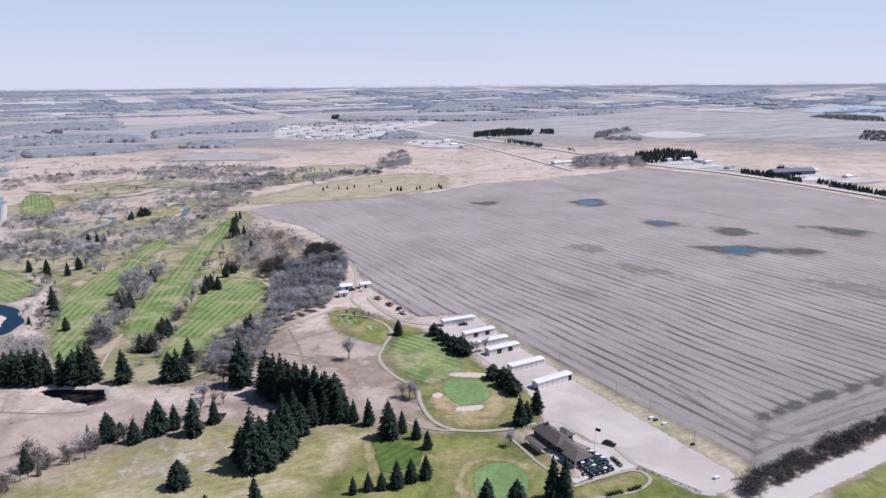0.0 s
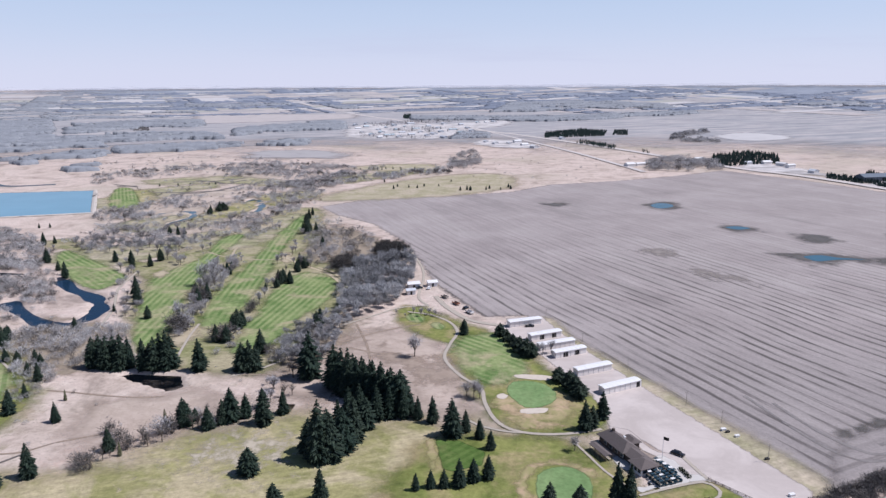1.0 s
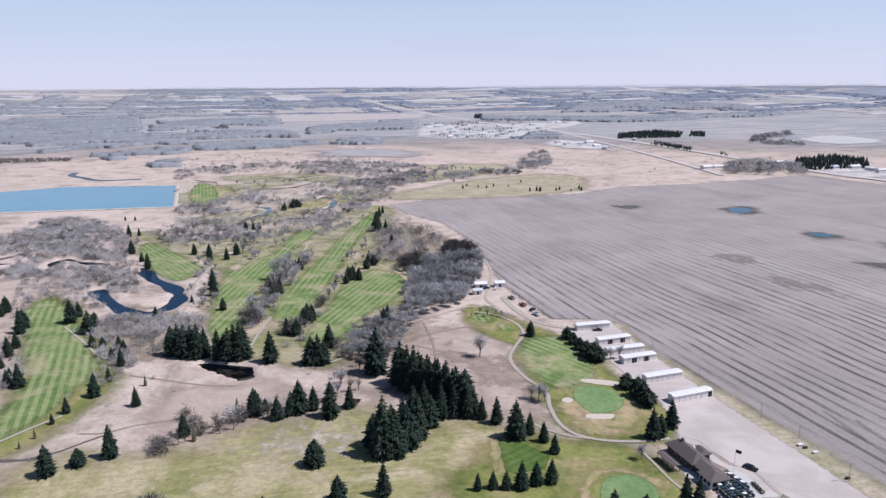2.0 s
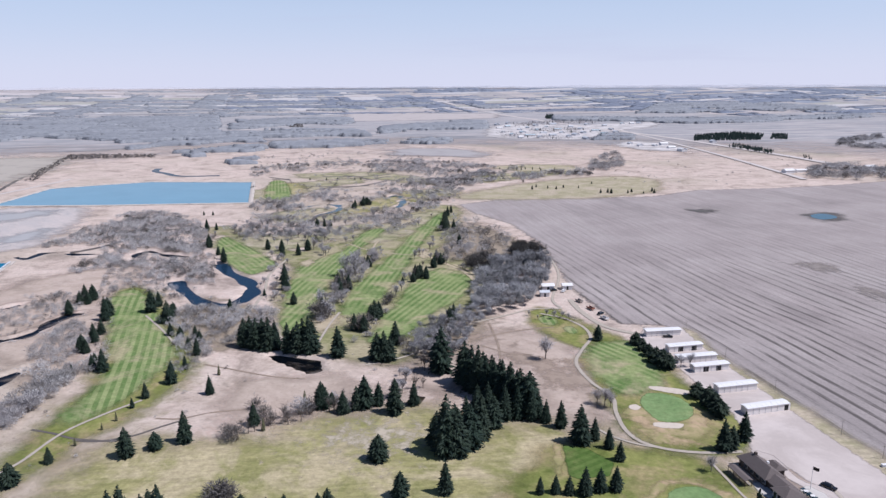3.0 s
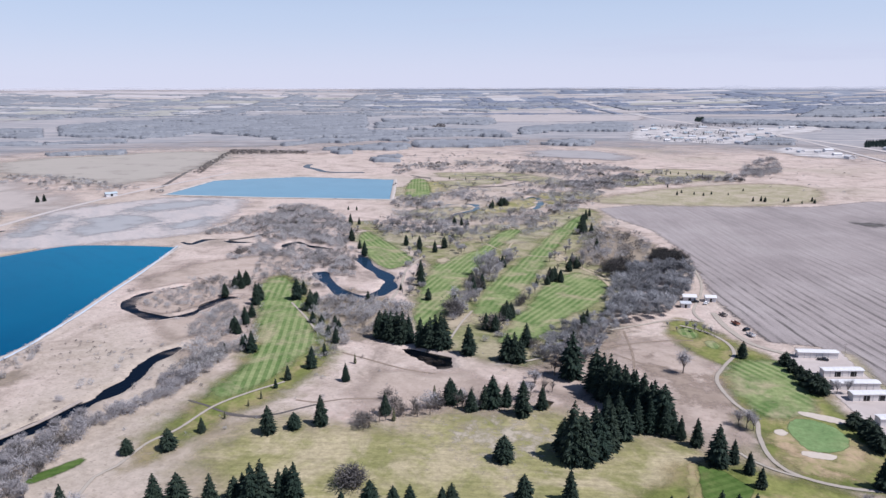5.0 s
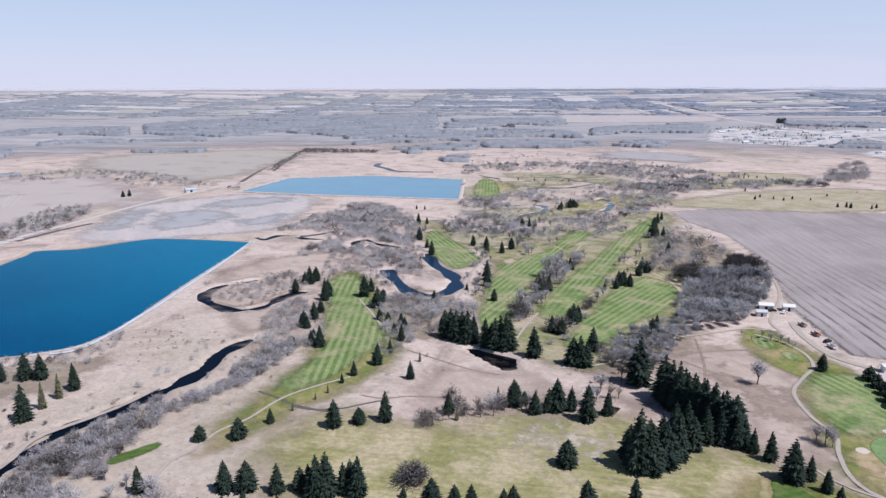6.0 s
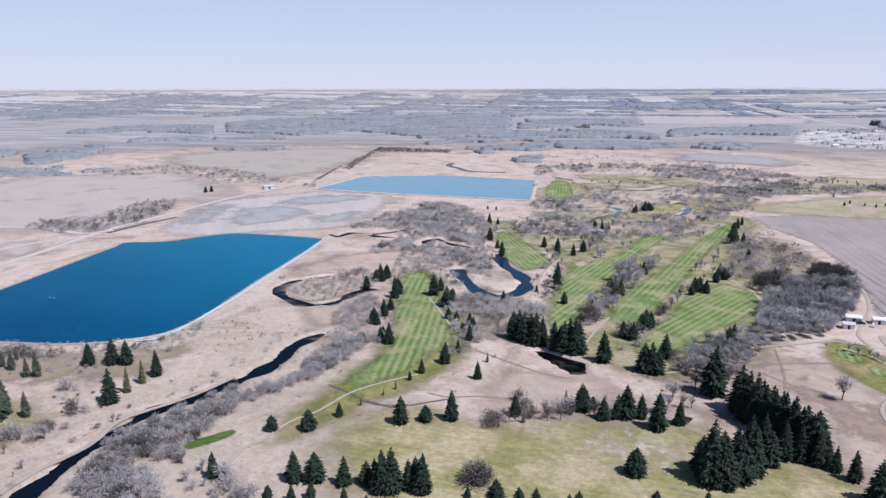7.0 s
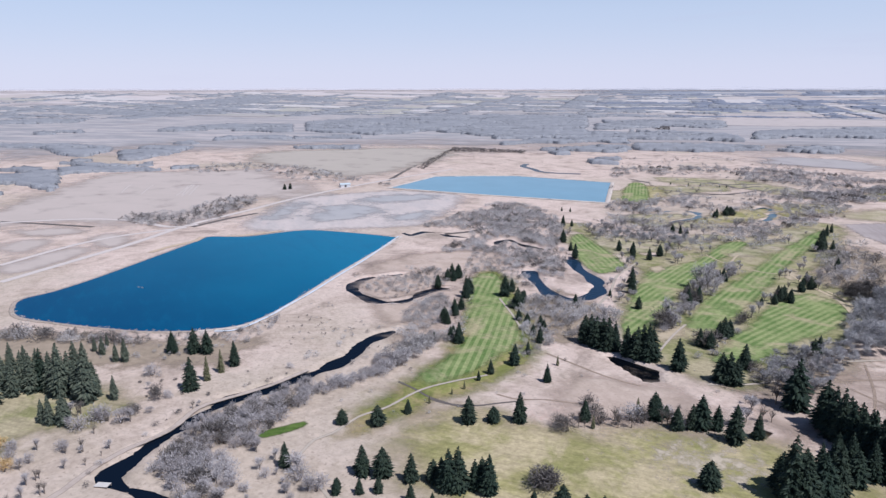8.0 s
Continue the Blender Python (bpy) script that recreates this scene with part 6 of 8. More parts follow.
for i, o in enumerate(([(-468, 497), (-454, 517), (-442, 542), (-385.9, 516), (-335.6, 473), (-313.4, 428), (-282.4, 405), (-273.8, 387.3), (-282.2, 361.7), (-315.2, 379.4), (-359.7, 376.1)], [(-335.3, 349), (-318, 354.7), (-310.7, 373.6), (-276.8, 354.5), (-257.2, 323.2), (-268, 310.7), (-291.8, 300.6)])):
    thicket(o, 5.2, 3.2, 5.6, (SHRUB, SHRUB, SHRUB, DARK), 49 + i, joined="grey leafless thicket along the backwaters", gaps=0.08)
thicket([(-159.8, 530), (-154, 596), (-120.9, 554), (-96.8, 524), (-101.7, 501), (-123.8, 493), (-132.4, 461)], 8.0, 4.0, 8.0, (BARE, BARE, DARK), 52, joined="loose leafless trees beside the field", gaps=0.1)
thicket([(-155.6, 462), (-139.3, 486), (-113.4, 449), (-100.1, 419), (-112.2, 426), (-132.2, 446)], 7.0, 3.0, 6.5, (BARE, DARK), 53, joined="loose leafless trees beside the field")
thicket([(-102.1, 281.8), (-110.7, 319.1), (-95.6, 347.1), (-79.5, 344.6), (-81.7, 322.7), (-78.6, 292), (-88.8, 276.4)], 4.2, 5.0, 8.5, (BARE,), 54, joined="tall leafless grey wood beside the field", gaps=0.05)
thicket([(-244.4, 288.9), (-244.5, 309.5), (-240.4, 321.7), (-222.1, 326), (-205, 316.5), (-202.2, 296.2), (-187.6, 283.1), (-189.1, 267.8), (-212.3, 285.6), (-220.8, 277.2)], 4.0, 3.4, 6.0, (SHRUB, SHRUB, BARE, DARK), 55, joined="grey leafless thicket along the backwaters")
thicket([(-281, 96.2), (-286.4, 110.7), (-251.7, 109.3), (-251.3, 124.2), (-257, 139.2), (-263.4, 156), (-253.1, 154.7), (-246, 128), 
    (-239.2, 105.1), (-239.6, 90.1), (-248.8, 83.3)], 8.0, 2.2, 5.6, (SHRUB, BARE, DARK), 22, joined="loose leafless shrubs on the river bank", gaps=0.4)
thicket([(-353, 487), (-345.8, 549), (-288.5, 575), (-240.9, 597), (-212.3, 492), (-201.8, 419), (-182, 354.6), (-158.8, 290.5), 
    (-162.4, 280), (-193, 303.5), (-233.2, 404), (-288.3, 456), (-341.6, 480)], 17, 5, 9, (BARE,), 31)
thicket([(-150, 285.8), (-149.4, 323.9), (-143.4, 348.4), (-145.2, 398.6), (-146, 445), (-126, 438), (-138.6, 526), (-175.2, 612), 
    (-202.7, 631), (-191.6, 524), (-177.3, 430), (-166.9, 361.6)], 19, 4.5, 8, (BARE, BARE, DEAD), 32)
thicket([(-102.8, 258.8), (-90.6, 287.1), (-79.8, 293.3), (-71.2, 258.2), (-74.8, 239), (-93.2, 243.8)], 8, 4, 8, (BARE, DEAD), 33)
thicket([(-231.8, 182.9), (-241.2, 204.3), (-240.7, 226.9), (-240.1, 252.5), (-227.2, 248), (-226.8, 219.7), (-224.9, 195.4), (-219.9, 178)], 3.0, 3.2, 5.0, (SHRUB,), 34, joined="dense leafless grey thicket")
thicket([(-217.1, 254.4), (-215.8, 275), (-200.4, 272.9), (-186, 250.9), (-189.6, 234.2), (-203.7, 238)], 3.8, 2.8, 4.8, (SHRUB,), 35, joined="dense leafless grey thicket")
thicket([(-246.9, 253.8), (-251.9, 273.9), (-241.7, 289.2), (-225.8, 288.2), (-219.9, 271.1), (-231.4, 254.8)], 4.2, 2.0, 3.6, (SHRUB,), 36, joined="dense leafless grey thicket", gaps=0.2)
thicket([(-230.4, 216.5), (-239.5, 243.9), (-227.5, 203.9), (-234.9, 181.4), (-240.6, 172.8), (-248.7, 207.9)], 7.5, 0.9, 2.0, (SHRUB, DARK), 37, joined="low brown brush along the river bank", gaps=0.3)
thicket([(-295.3, 355.7), (-292.5, 370), (-258.7, 342.9), (-239.3, 330.4), (-235.9, 314.6), (-254.6, 320.7), (-277.8, 336.8)], 4.0, 2.6, 4.6, (SHRUB,), 38, joined="dense leafless grey thicket")
thicket([(-333.2, 355), (-418, 463), (-422, 503), (-375.3, 487), (-323.9, 423), (-312.5, 375.9), (-303.1, 337)], 7.0, 3.0, 5.5, (SHRUB, BARE), 39, joined="dense leafless grey thicket")
bank_rng = random.Random(77)
for x, y in spline(LAG1, True, 1.5):
    if bank_rng.random() < 0.85:
        plant_joined("pale dry reeds along the lagoon edge", REED, x + bank_rng.uniform(-1.6, 1.6), y + bank_rng.uniform(-1.6, 1.6), bank_rng.uniform(0.7, 1.8), 1.3)
for x, y in spline(RIVER, step=3.2):
    for _ in range(2):
        a, d = bank_rng.uniform(0, 6.283), bank_rng.uniform(5.5, 10)
        bx, by = x + d * math.cos(a), y + d * math.sin(a)
        if river_bed(bx, by) > 5.2 and noise.noise((bx / 22, by / 22, 4.0)) > -0.05:
            plant_joined("low brown brush along the river bank", bank_rng.choice((STOCK[:-1], STOCK[-1:])), bx, by, bank_rng.uniform(0.9, 2.6), 1.3)
for x, y, h in [(-282.6, 99.8, 1.4), (-287.3, 106.9, 1.2), (-277.8, 106.9, 1.2), (-275, 111.5, 1.4), (-259.3, 107.6, 1.1), (-263.2, 102.5, 1.1), 
    (-267, 96.3, 1.1), (-268.6, 110.1, 0.9)]:
    plant(DARK, x, y, max(0.9, h), 1.4)
for x, y, h in [(-43.1, 295.2, 12.8), (-14, 254.7, 8.8), (-16.9, 255.8, 7.4), (-11.7, 253.7, 7.3), (21.8, 216.8, 6.7), (-92.7, 239.2, 9.0), 
    (-92.4, 293.5, 10.7), (-94.7, 256, 6.0)]:
    plant(BARE, x, y, h, 1.2)
for x, y, h in [(-140.8, 309.8, 8.2), (-137.6, 312.2, 8.6), (-137.4, 306.9, 6.5)]:
    plant(DARK, x, y, h, 1.5)
for x, y, h in [(31.4, 185.5, 14.6), (34.8, 185.2, 14.4)]:
    plant(SPRUCE, x, y, h, 0.78)
plant(SHRUB, -310.7, 180.6, 4.5, 1.2)
for x, y, h in [(-119, 156, 6.5), (-118, 158, 7.7), (-115.5, 158.7, 7.3), (-115.7, 156.8, 6.9)]:
    plant(DARK, x, y, h, 1.5)
for x, y, h in [(-243.4, 41.4, 5.0), (-259.5, 42.8, 5.6)]:
    plant(WILLOW, x, y, h, 1.25)
for x, y, h in [(-177.6, 108.2, 8.5), (-166.1, 104.4, 6.5)]:
    plant(BARE, x, y, h, 1.5)
for x, y, h in [(-164.3, 106.2, 6.7), (-173.2, 106, 6.8), (-286.6, 106.6, 6.4), (-282.4, 119.7, 3.9)]:
    plant(SHRUB, x, y, h, 1.2)
for x, y, h in [(-186.8, 397.1, 17.9), (-186.7, 409, 16.9), (-188.5, 421, 15.2), (-180.5, 388.1, 13.5), (-182.7, 382.8, 11.7), 
    (-181.3, 399.2, 13.8), (-140.3, 364.5, 9.0), (-141.4, 376.5, 8.2), (-146.5, 396.1, 7.6), (-145.1, 402, 6.6), (-164.2, 323.4, 11.6), 
    (-171.9, 331.5, 13.3), (-175.6, 357.7, 9.5), (-175.3, 344.2, 7.6), (-141.5, 447, 10.3), (-148.2, 453, 6.2), (-91.2, 293.5, 10.7), 
    (-91.1, 307.1, 8.3), (-87.6, 314.2, 8.5), (-82.3, 303.4, 8.2), (-93.1, 287.1, 9.2), (-99.7, 288.5, 7.4), (-85.9, 329.7, 8.8)]:
    plant(BARE, x, y, max(4.0, h), 0.95)
for x, y, h in [(-164.2, 316.5, 12.5), (-168, 321.9, 9.5), (-161.7, 318, 8.1), (-181.3, 370.4, 8.8), (-180.1, 375.4, 8.5), (-172.8, 367.2, 9.7), 
    (-140.5, 355, 8.1), (-140.3, 349.6, 7.1), (-143.6, 408, 7.8), (-184.4, 434, 5.2), (-110.2, 293.8, 6.7), (-104.3, 287.3, 6.6), 
    (-97.8, 322, 5.8), (-111.9, 463, 9.9), (-106.4, 456, 9.7), (-114.2, 449, 9.6)]:
    plant(DARK, x, y, max(2.5, h), 1.1)
for x, y, h in [(-183, 377.5, 8.3), (-173.7, 372.2, 9.8), (-136.7, 329.1, 8.8), (-138.7, 322.9, 8.7), (-188.5, 431, 5.6), (-187.2, 441, 4.9), 
    (-136.1, 407, 8.5), (-141.3, 410, 9.2), (-145.9, 413, 6.4), (-138.1, 444, 8.4), (-137.5, 449, 6.9), (-143.6, 452, 8.9), 
    (-190.6, 336, 7.5)]:
    plant(SPRUCE, x, y, max(3.0, h))
for x, y, h in [(14.5, 302.2, 7.3), (18.3, 304.1, 8.1), (-55.4, 348.2, 3.1), (-52, 354.3, 5.1), (-47.3, 351.1, 6.3), (-43.4, 353.5, 5.0), 
    (-39.7, 352.1, 4.7), (-61, 353.1, 3.5)]:
    plant(BARE, x, y, h, 1.0)


# ---- woods farther off ----
def tufts(name, places, size, height, pieces, mat, label, seed, category="woods", flat=1.0):
    """Leafless or dark crowns seen from afar: sprays of small blades over each place, joined."""
    rng = np.random.default_rng(seed)
    n = len(places)
    if not n:
        return
    h = height * rng.uniform(0.6, 1.15, n)
    c = np.repeat(np.column_stack([places, land(places[:, 0], places[:, 1])]), pieces, 0)
    hh = np.repeat(h, pieces)
    a, u, v = rng.uniform(0, 6.283, n * pieces), rng.random(n * pieces) ** 0.5, rng.random(n * pieces)
    r = size * 0.5 * u * np.sqrt(np.clip(1.15 - v, 0.05, 1))
    p = c + np.column_stack([r * np.cos(a), r * np.sin(a), hh * (0.05 + 0.75 * v)])
    up = np.column_stack([rng.normal(0, 0.35, len(p)), rng.normal(0, 0.35, len(p)), np.ones(len(p))]) * (hh * rng.uniform(0.18, 0.42, len(p)))[:, None]
    s = rng.normal(0, 1, p.shape) * np.array([1, 1, 0.3])
    far = np.clip(np.hypot(p[:, 0], p[:, 1]) / 1000, 0.3, 2.5)
    s *= (far * rng.uniform(0.16, 0.46, len(p)) * flat / np.linalg.norm(s, axis=1))[:, None]
    verts = np.stack([p - s, p + s, p + up], 1).reshape(-1, 3)
    me = bpy.data.meshes.new(name)
    me.from_pydata(verts.tolist(), [], np.arange(len(verts)).reshape(-1, 3).tolist())
    me.materials.append(mat)
    tagged(new(name, me), label, category, "", "stuff")


RIMS = []


def wood_block(outline, height, cell, seed, gap=-0.24):
    """A far leafless wood: an even roof of crowns and steep sides down to the ground."""
    rng = np.random.default_rng(seed)
    u, w = np.array([0.87, 0.49]), np.array([-0.49, 0.87])
    q = np.array([[np.dot(p[:2], u), np.dot(p[:2], w)] for p in outline])
    A, B = np.meshgrid(np.arange(q[:, 0].min() - cell, q[:, 0].max() + 2 * cell, cell), np.arange(q[:, 1].min() - cell, q[:, 1].max() + 2 * cell, cell))
    A, B = A + rng.uniform(-0.38, 0.38, A.shape) * cell, B + rng.uniform(-0.38, 0.38, A.shape) * cell
    X, Y = A * u[0] + B * w[0], A * u[1] + B * w[1]
    wave = np.array([noise.noise((a / 60, b / 30, seed)) for a, b in zip(A.ravel(), B.ravel())]).reshape(A.shape)
    clear = np.array([noise.noise((a / 160, b / 45, seed + 3.3)) for a, b in zip(A.ravel(), B.ravel())]).reshape(A.shape)
    hit = inside(np.stack([A.ravel(), B.ravel()], 1), q).reshape(A.shape) & (clear > gap) & (near_line(X, Y, np.array(HIGHWAY, float)) > 38)
    soft = hit.astype(float)
    gb, ga = np.gradient(soft)
    n2 = np.hypot(ga, gb) + 1e-6
    out = 0.35 * height * rng.uniform(0.3, 1.3, A.shape)
    dx, dy = -(ga * u[0] + gb * w[0]) / n2 * out, -(ga * u[1] + gb * w[1]) / n2 * out
    base = land(X, Y)
    Z = base + height * (0.80 + 0.35 * wave + rng.uniform(-0.30, 0.24, A.shape))
    n, i = A.size, np.arange(A.size).reshape(A.shape)
    keep = hit[:-1, :-1] & hit[1:, 1:]
    faces = [np.stack([i[:-1, :-1], i[:-1, 1:], i[1:, 1:], i[1:, :-1]], -1)[keep]]
    wide = np.pad(keep, 1)
    for a, b, beside in ((i[:-1, :-1], i[:-1, 1:], wide[:-2, 1:-1]), (i[1:, 1:], i[1:, :-1], wide[2:, 1:-1]), (i[1:, :-1], i[:-1, :-1], wide[1:-1, :-2]), (i[:-1, 1:], i[1:, 1:], wide[1:-1, 2:])):
        rim = keep & ~beside
        faces.append(np.stack([b[rim], a[rim], a[rim] + n, b[rim] + n], -1))
        RIMS.append(np.stack([(X + 0.75 * dx).ravel()[a[rim]], (Y + 0.75 * dy).ravel()[a[rim]]], 1))
    top, foot = np.stack([X, Y, Z], -1).reshape(-1, 3), np.stack([X + dx, Y + dy, base - 0.5], -1).reshape(-1, 3)
    return np.concatenate([top, foot]), np.concatenate(faces)


def wood_mesh(blocks, name, label, mat=None):
    verts, faces, count = [], [], 0
    for v, f in blocks:
        verts.append(v), faces.append(f + count)
        count += len(v)
    faces = np.concatenate(faces)
    used, inv = np.unique(faces, return_inverse=True)
    me = bpy.data.meshes.new(name)
    me.from_pydata(np.concatenate(verts)[used].tolist(), [], inv.reshape(-1, 4).tolist())
    me.materials.append(mat or M_CANOPY)
    me.shade_smooth()
    tagged(new(name, me), label, "woods", "", "stuff")


def woods(outline, spacing, height, pieces, seed, mat=None, label="leafless grey wood on the plain", size=1.5, jitter=0.9, gaps=0.0):
    p = scatter(outline, spacing, seed, jitter)
    p = p[open_ground(p)]
    if gaps:
        p = np.array([q for q in p if noise.noise((q[0] / 40, q[1] / 40, seed)) > gaps - 0.5])
    tufts("bare_woods" if mat is None else "spruce_belt", p, max(spacing * size, height * 1.3) if size > 1 else height * 1.3, height, pieces, mat or M_WOOD, label, seed)


WOOD_PLANS = []
WOOD_PLANS += [([(-445, 407), (-456, 449), (-471, 494), (-480, 547), (-449, 564), (-390.1, 528), (-348.1, 478), (-314.2, 427), (-311.9, 408), (-345.1, 424), (-373.4, 426), (-394.1, 424), (-423, 422)], 5.5, 5.0, 78), ([(-366.8, 351.9), (-378.4, 378.3), (-377.4, 403), (-347, 399), (-330.9, 385.8), (-337.5, 366.5), (-348.2, 348.2)], 5.5, 4.5, 68), ([(-307.1, 359.4), (-322.7, 396.7), (-311, 409), (-287, 393.7), (-271.1, 378.5), (-254.6, 351.2), (-270.5, 354.4), (-292.2, 365.7), (-291.8, 353.2)], 5.5, 5.0, 68), ([(-351.3, 502), (-345.8, 549), (-324.3, 575), (-279.5, 535), (-273.3, 475), (-313.7, 480)], 8.0, 5.0, 68), ([(-329.2, 572), (-311.9, 622), (-254, 660), (-224.7, 662), (-212.4, 580), (-230.2, 558), (-266, 564), (-290.8, 535)], 9.0, 5.0, 68)]
WOOD_PLANS += [([(-408, 649), (-373.1, 688), (-337.6, 673), (-294.2, 637), (-336.4, 596), (-373.9, 605)], 8.0, 5.0, 61), ([(-337.6, 673), (-300.7, 744), (-262.4, 771), (-237.3, 824), (-221.1, 757), (-226.1, 684), (-242.4, 661), (-286.9, 664)], 8.5, 6.0, 61), ([(-230.5, 779), (-208.1, 844), (-160, 881), (-80.8, 955), (-77.9, 1020), (-171.8, 949), (-232.9, 918), (-249.6, 871), (-288.2, 839), 
    (-288.4, 782)], 10, 8.0, 57), ([(-436, 996), (-423, 1087), (-324.5, 1050), (-232.7, 1016), (-202.8, 951), (-253.9, 886), (-334.6, 912), (-390.2, 905)], 12, 7.0, 51)]
WOOD_PLANS += [([(-504, 793), (-518, 886), (-486, 921), (-433, 935), (-459, 1031), (-517, 982), (-571, 926), (-572, 904)], 12, 6.0, 47), ([(-98, 1008), (-100.7, 1200), (-70.2, 1257), (-48.6, 1061), (-68.8, 1006)], 9, 10.0, 74), ([(-384.4, 689), (-352, 728), (-310.1, 686), (-303, 612), (-351.3, 608), (-367.1, 585), (-398.5, 620)], 10, 6.0, 61), ([(-241.3, 537), (-268.8, 626), (-250, 674), (-213.9, 682), (-186, 623), (-199.2, 556), (-212.9, 532)], 10, 5.0, 61), ([(-305.8, 469), (-362.8, 562), (-344.8, 579), (-278.2, 559), (-236.6, 547), (-237.6, 509), (-273.8, 497)], 9, 5.0, 61)]
WOOD_PLANS += [([(181, 1003), (211.1, 1123), (276.1, 1171), (303.5, 1099), (287.5, 1010), (225.6, 987)], 9, 11.0, 61), ([(322.2, 1528), (370.7, 1697), (478, 1853), (464, 1746), (380.3, 1622), (412, 1459), (355.6, 1465)], 14, 11.0, 34), ([(-673, 228.8), (-674, 260.8), (-672, 299), (-690, 350.7), (-696, 387.9), (-653, 366.6), (-623, 304.3), (-599, 265.3), 
    (-618, 238.1)], 8, 5.0, 61), ([(-979, 408), (-896, 529), (-798, 504), (-758, 512), (-655, 557), (-735, 567), (-874, 591), (-975, 576), (-1053, 521)], 14, 6.0, 27), ([(328.7, 1560), (370.7, 1697), (399.1, 1733), (359, 1573)], 13, 8.0, 23)]
for i, (o, sp, h, n) in enumerate(WOOD_PLANS):
    if sp < 15:
        stock = STOCK if sp < 9.6 else STOCK_FAR
        spots = scatter(o, sp * (0.66 if sp < 9.6 else 0.56), 100 + i, 0.95)
        for x, y in spots[open_ground(spots)]:
            if river_bed(x, y) > 5.5 and not by_the_bends(x, y, h * 0.9) and noise.noise((x / 30, y / 30, i)) > (-0.26 if i < 3 else -0.04):
                kind = stock[-1:] if noise.noise((x / 15, y / 15, i + 0.5)) > 0.42 else stock[:-1]
                plant_joined("grey leafless thicket among dry grass", kind, x, y, h * TREE_RNG.uniform(0.55, 1.05), 1.35)
        continue
    woods(o, sp, h, n, 100 + i, gaps=0.36 if sp < 13 else 0.0)


def spruce_rows(outline, spacing, height, seed, label):
    """Far shelter-belt spruces: three stacked ragged skirts each, joined."""
    rng = np.random.default_rng(seed)
    verts, faces = [], []
    for x, y in scatter(outline, spacing, seed, 0.7):
        if noise.noise((x / 25, y / 25, seed)) < -0.25:
            continue
        h, w = height * rng.uniform(0.7, 1.15), height * rng.uniform(0.20, 0.28)
        z0, a0 = float(land(x, y)), rng.uniform(0, 6.3)
        for low, high, wide in ((0.04, 0.55, 1.0), (0.30, 0.78, 0.74), (0.56, 1.0, 0.48)):
            b = len(verts)
            for i in range(8):
                a, r = a0 + i * 0.785, w * wide * (rng.uniform(0.8, 1.2) if i % 2 else rng.uniform(0.55, 0.8))
                verts.append((x + r * math.cos(a), y + r * math.sin(a), z0 + h * (low + (0.0 if i % 2 else 0.04))))
            verts.append((x, y, z0 + h * high))
            faces += [(b + i, b + (i + 1) % 8, b + 8) for i in range(8)]
    if verts:
        tagged(new("spruce_belt", mesh("spruce_belt", verts, faces, M_SPRUCEFAR)), label, "woods", "", "stuff")


BELT_PLANS = []
BELT_PLANS += [([(67.1, 1586), (73.2, 1730), (168.7, 1845), (228.1, 1794), (202.4, 1641)], 9, 11, 44), ([(226.4, 1675), (249.2, 1814), (280.3, 1810), (259.1, 1671)], 9, 10, 44), ([(124.4, 1444), (138.9, 1516), (193.7, 1372), (181.3, 1313)], 9, 9, 44), ([(278.9, 1039), (327.3, 1205), (397.6, 1261), (426, 1197), (393.6, 1093), (336.9, 1065)], 9, 11, 44), ([(220.4, 1255), (228.8, 1298), (247, 1252), (237.3, 1212)], 9, 8, 37), ([(389.4, 926), (405, 956), (444, 868), (425, 833)], 6, 9, 51), ([(436, 819), (452, 847), (479, 744), (460, 719)], 6, 9, 51)]
BELT_PLANS += [([(451, 959), (470, 984), (482, 945), (440, 868)], 7, 9, 51), ([(1196, 2346), (1391, 2573), (1409, 2301), (1277, 2063), (1207, 2135)], 16, 10, 30), ([(845, 1446), (1006, 1703), (1060, 1638), (875, 1348)], 14, 10, 30), ([(-937, 922), (-987, 993), (-933, 1017), (-841, 1033), (-807, 991), (-880, 958)], 11, 8, 30), ([(-775, 701), (-865, 816), (-944, 930), (-916, 910), (-827, 790), (-756, 696)], 9, 6, 30), ([(-1013, 1811), (-1100, 1998), (-1066, 1994), (-964, 1806)], 14, 9, 27), ([(-385.5, 2446), (-422, 2723), (-395.9, 2720), (-351.9, 2441)], 10, 10, 40)]
for i, (o, sp, h, n) in enumerate(BELT_PLANS):
    if n > 30:
        spruce_rows(o, sp * 0.56, h * 0.66, 200 + i, "dark spruce shelter belt on the plain")
        continue
    for x, y in scatter(o, sp * 0.5, 200 + i, 0.8):
        plant_joined("low dark leafless belt on the plain", STOCK_FAR[-1:], x, y, h * TREE_RNG.uniform(0.35, 0.65), 1.2)

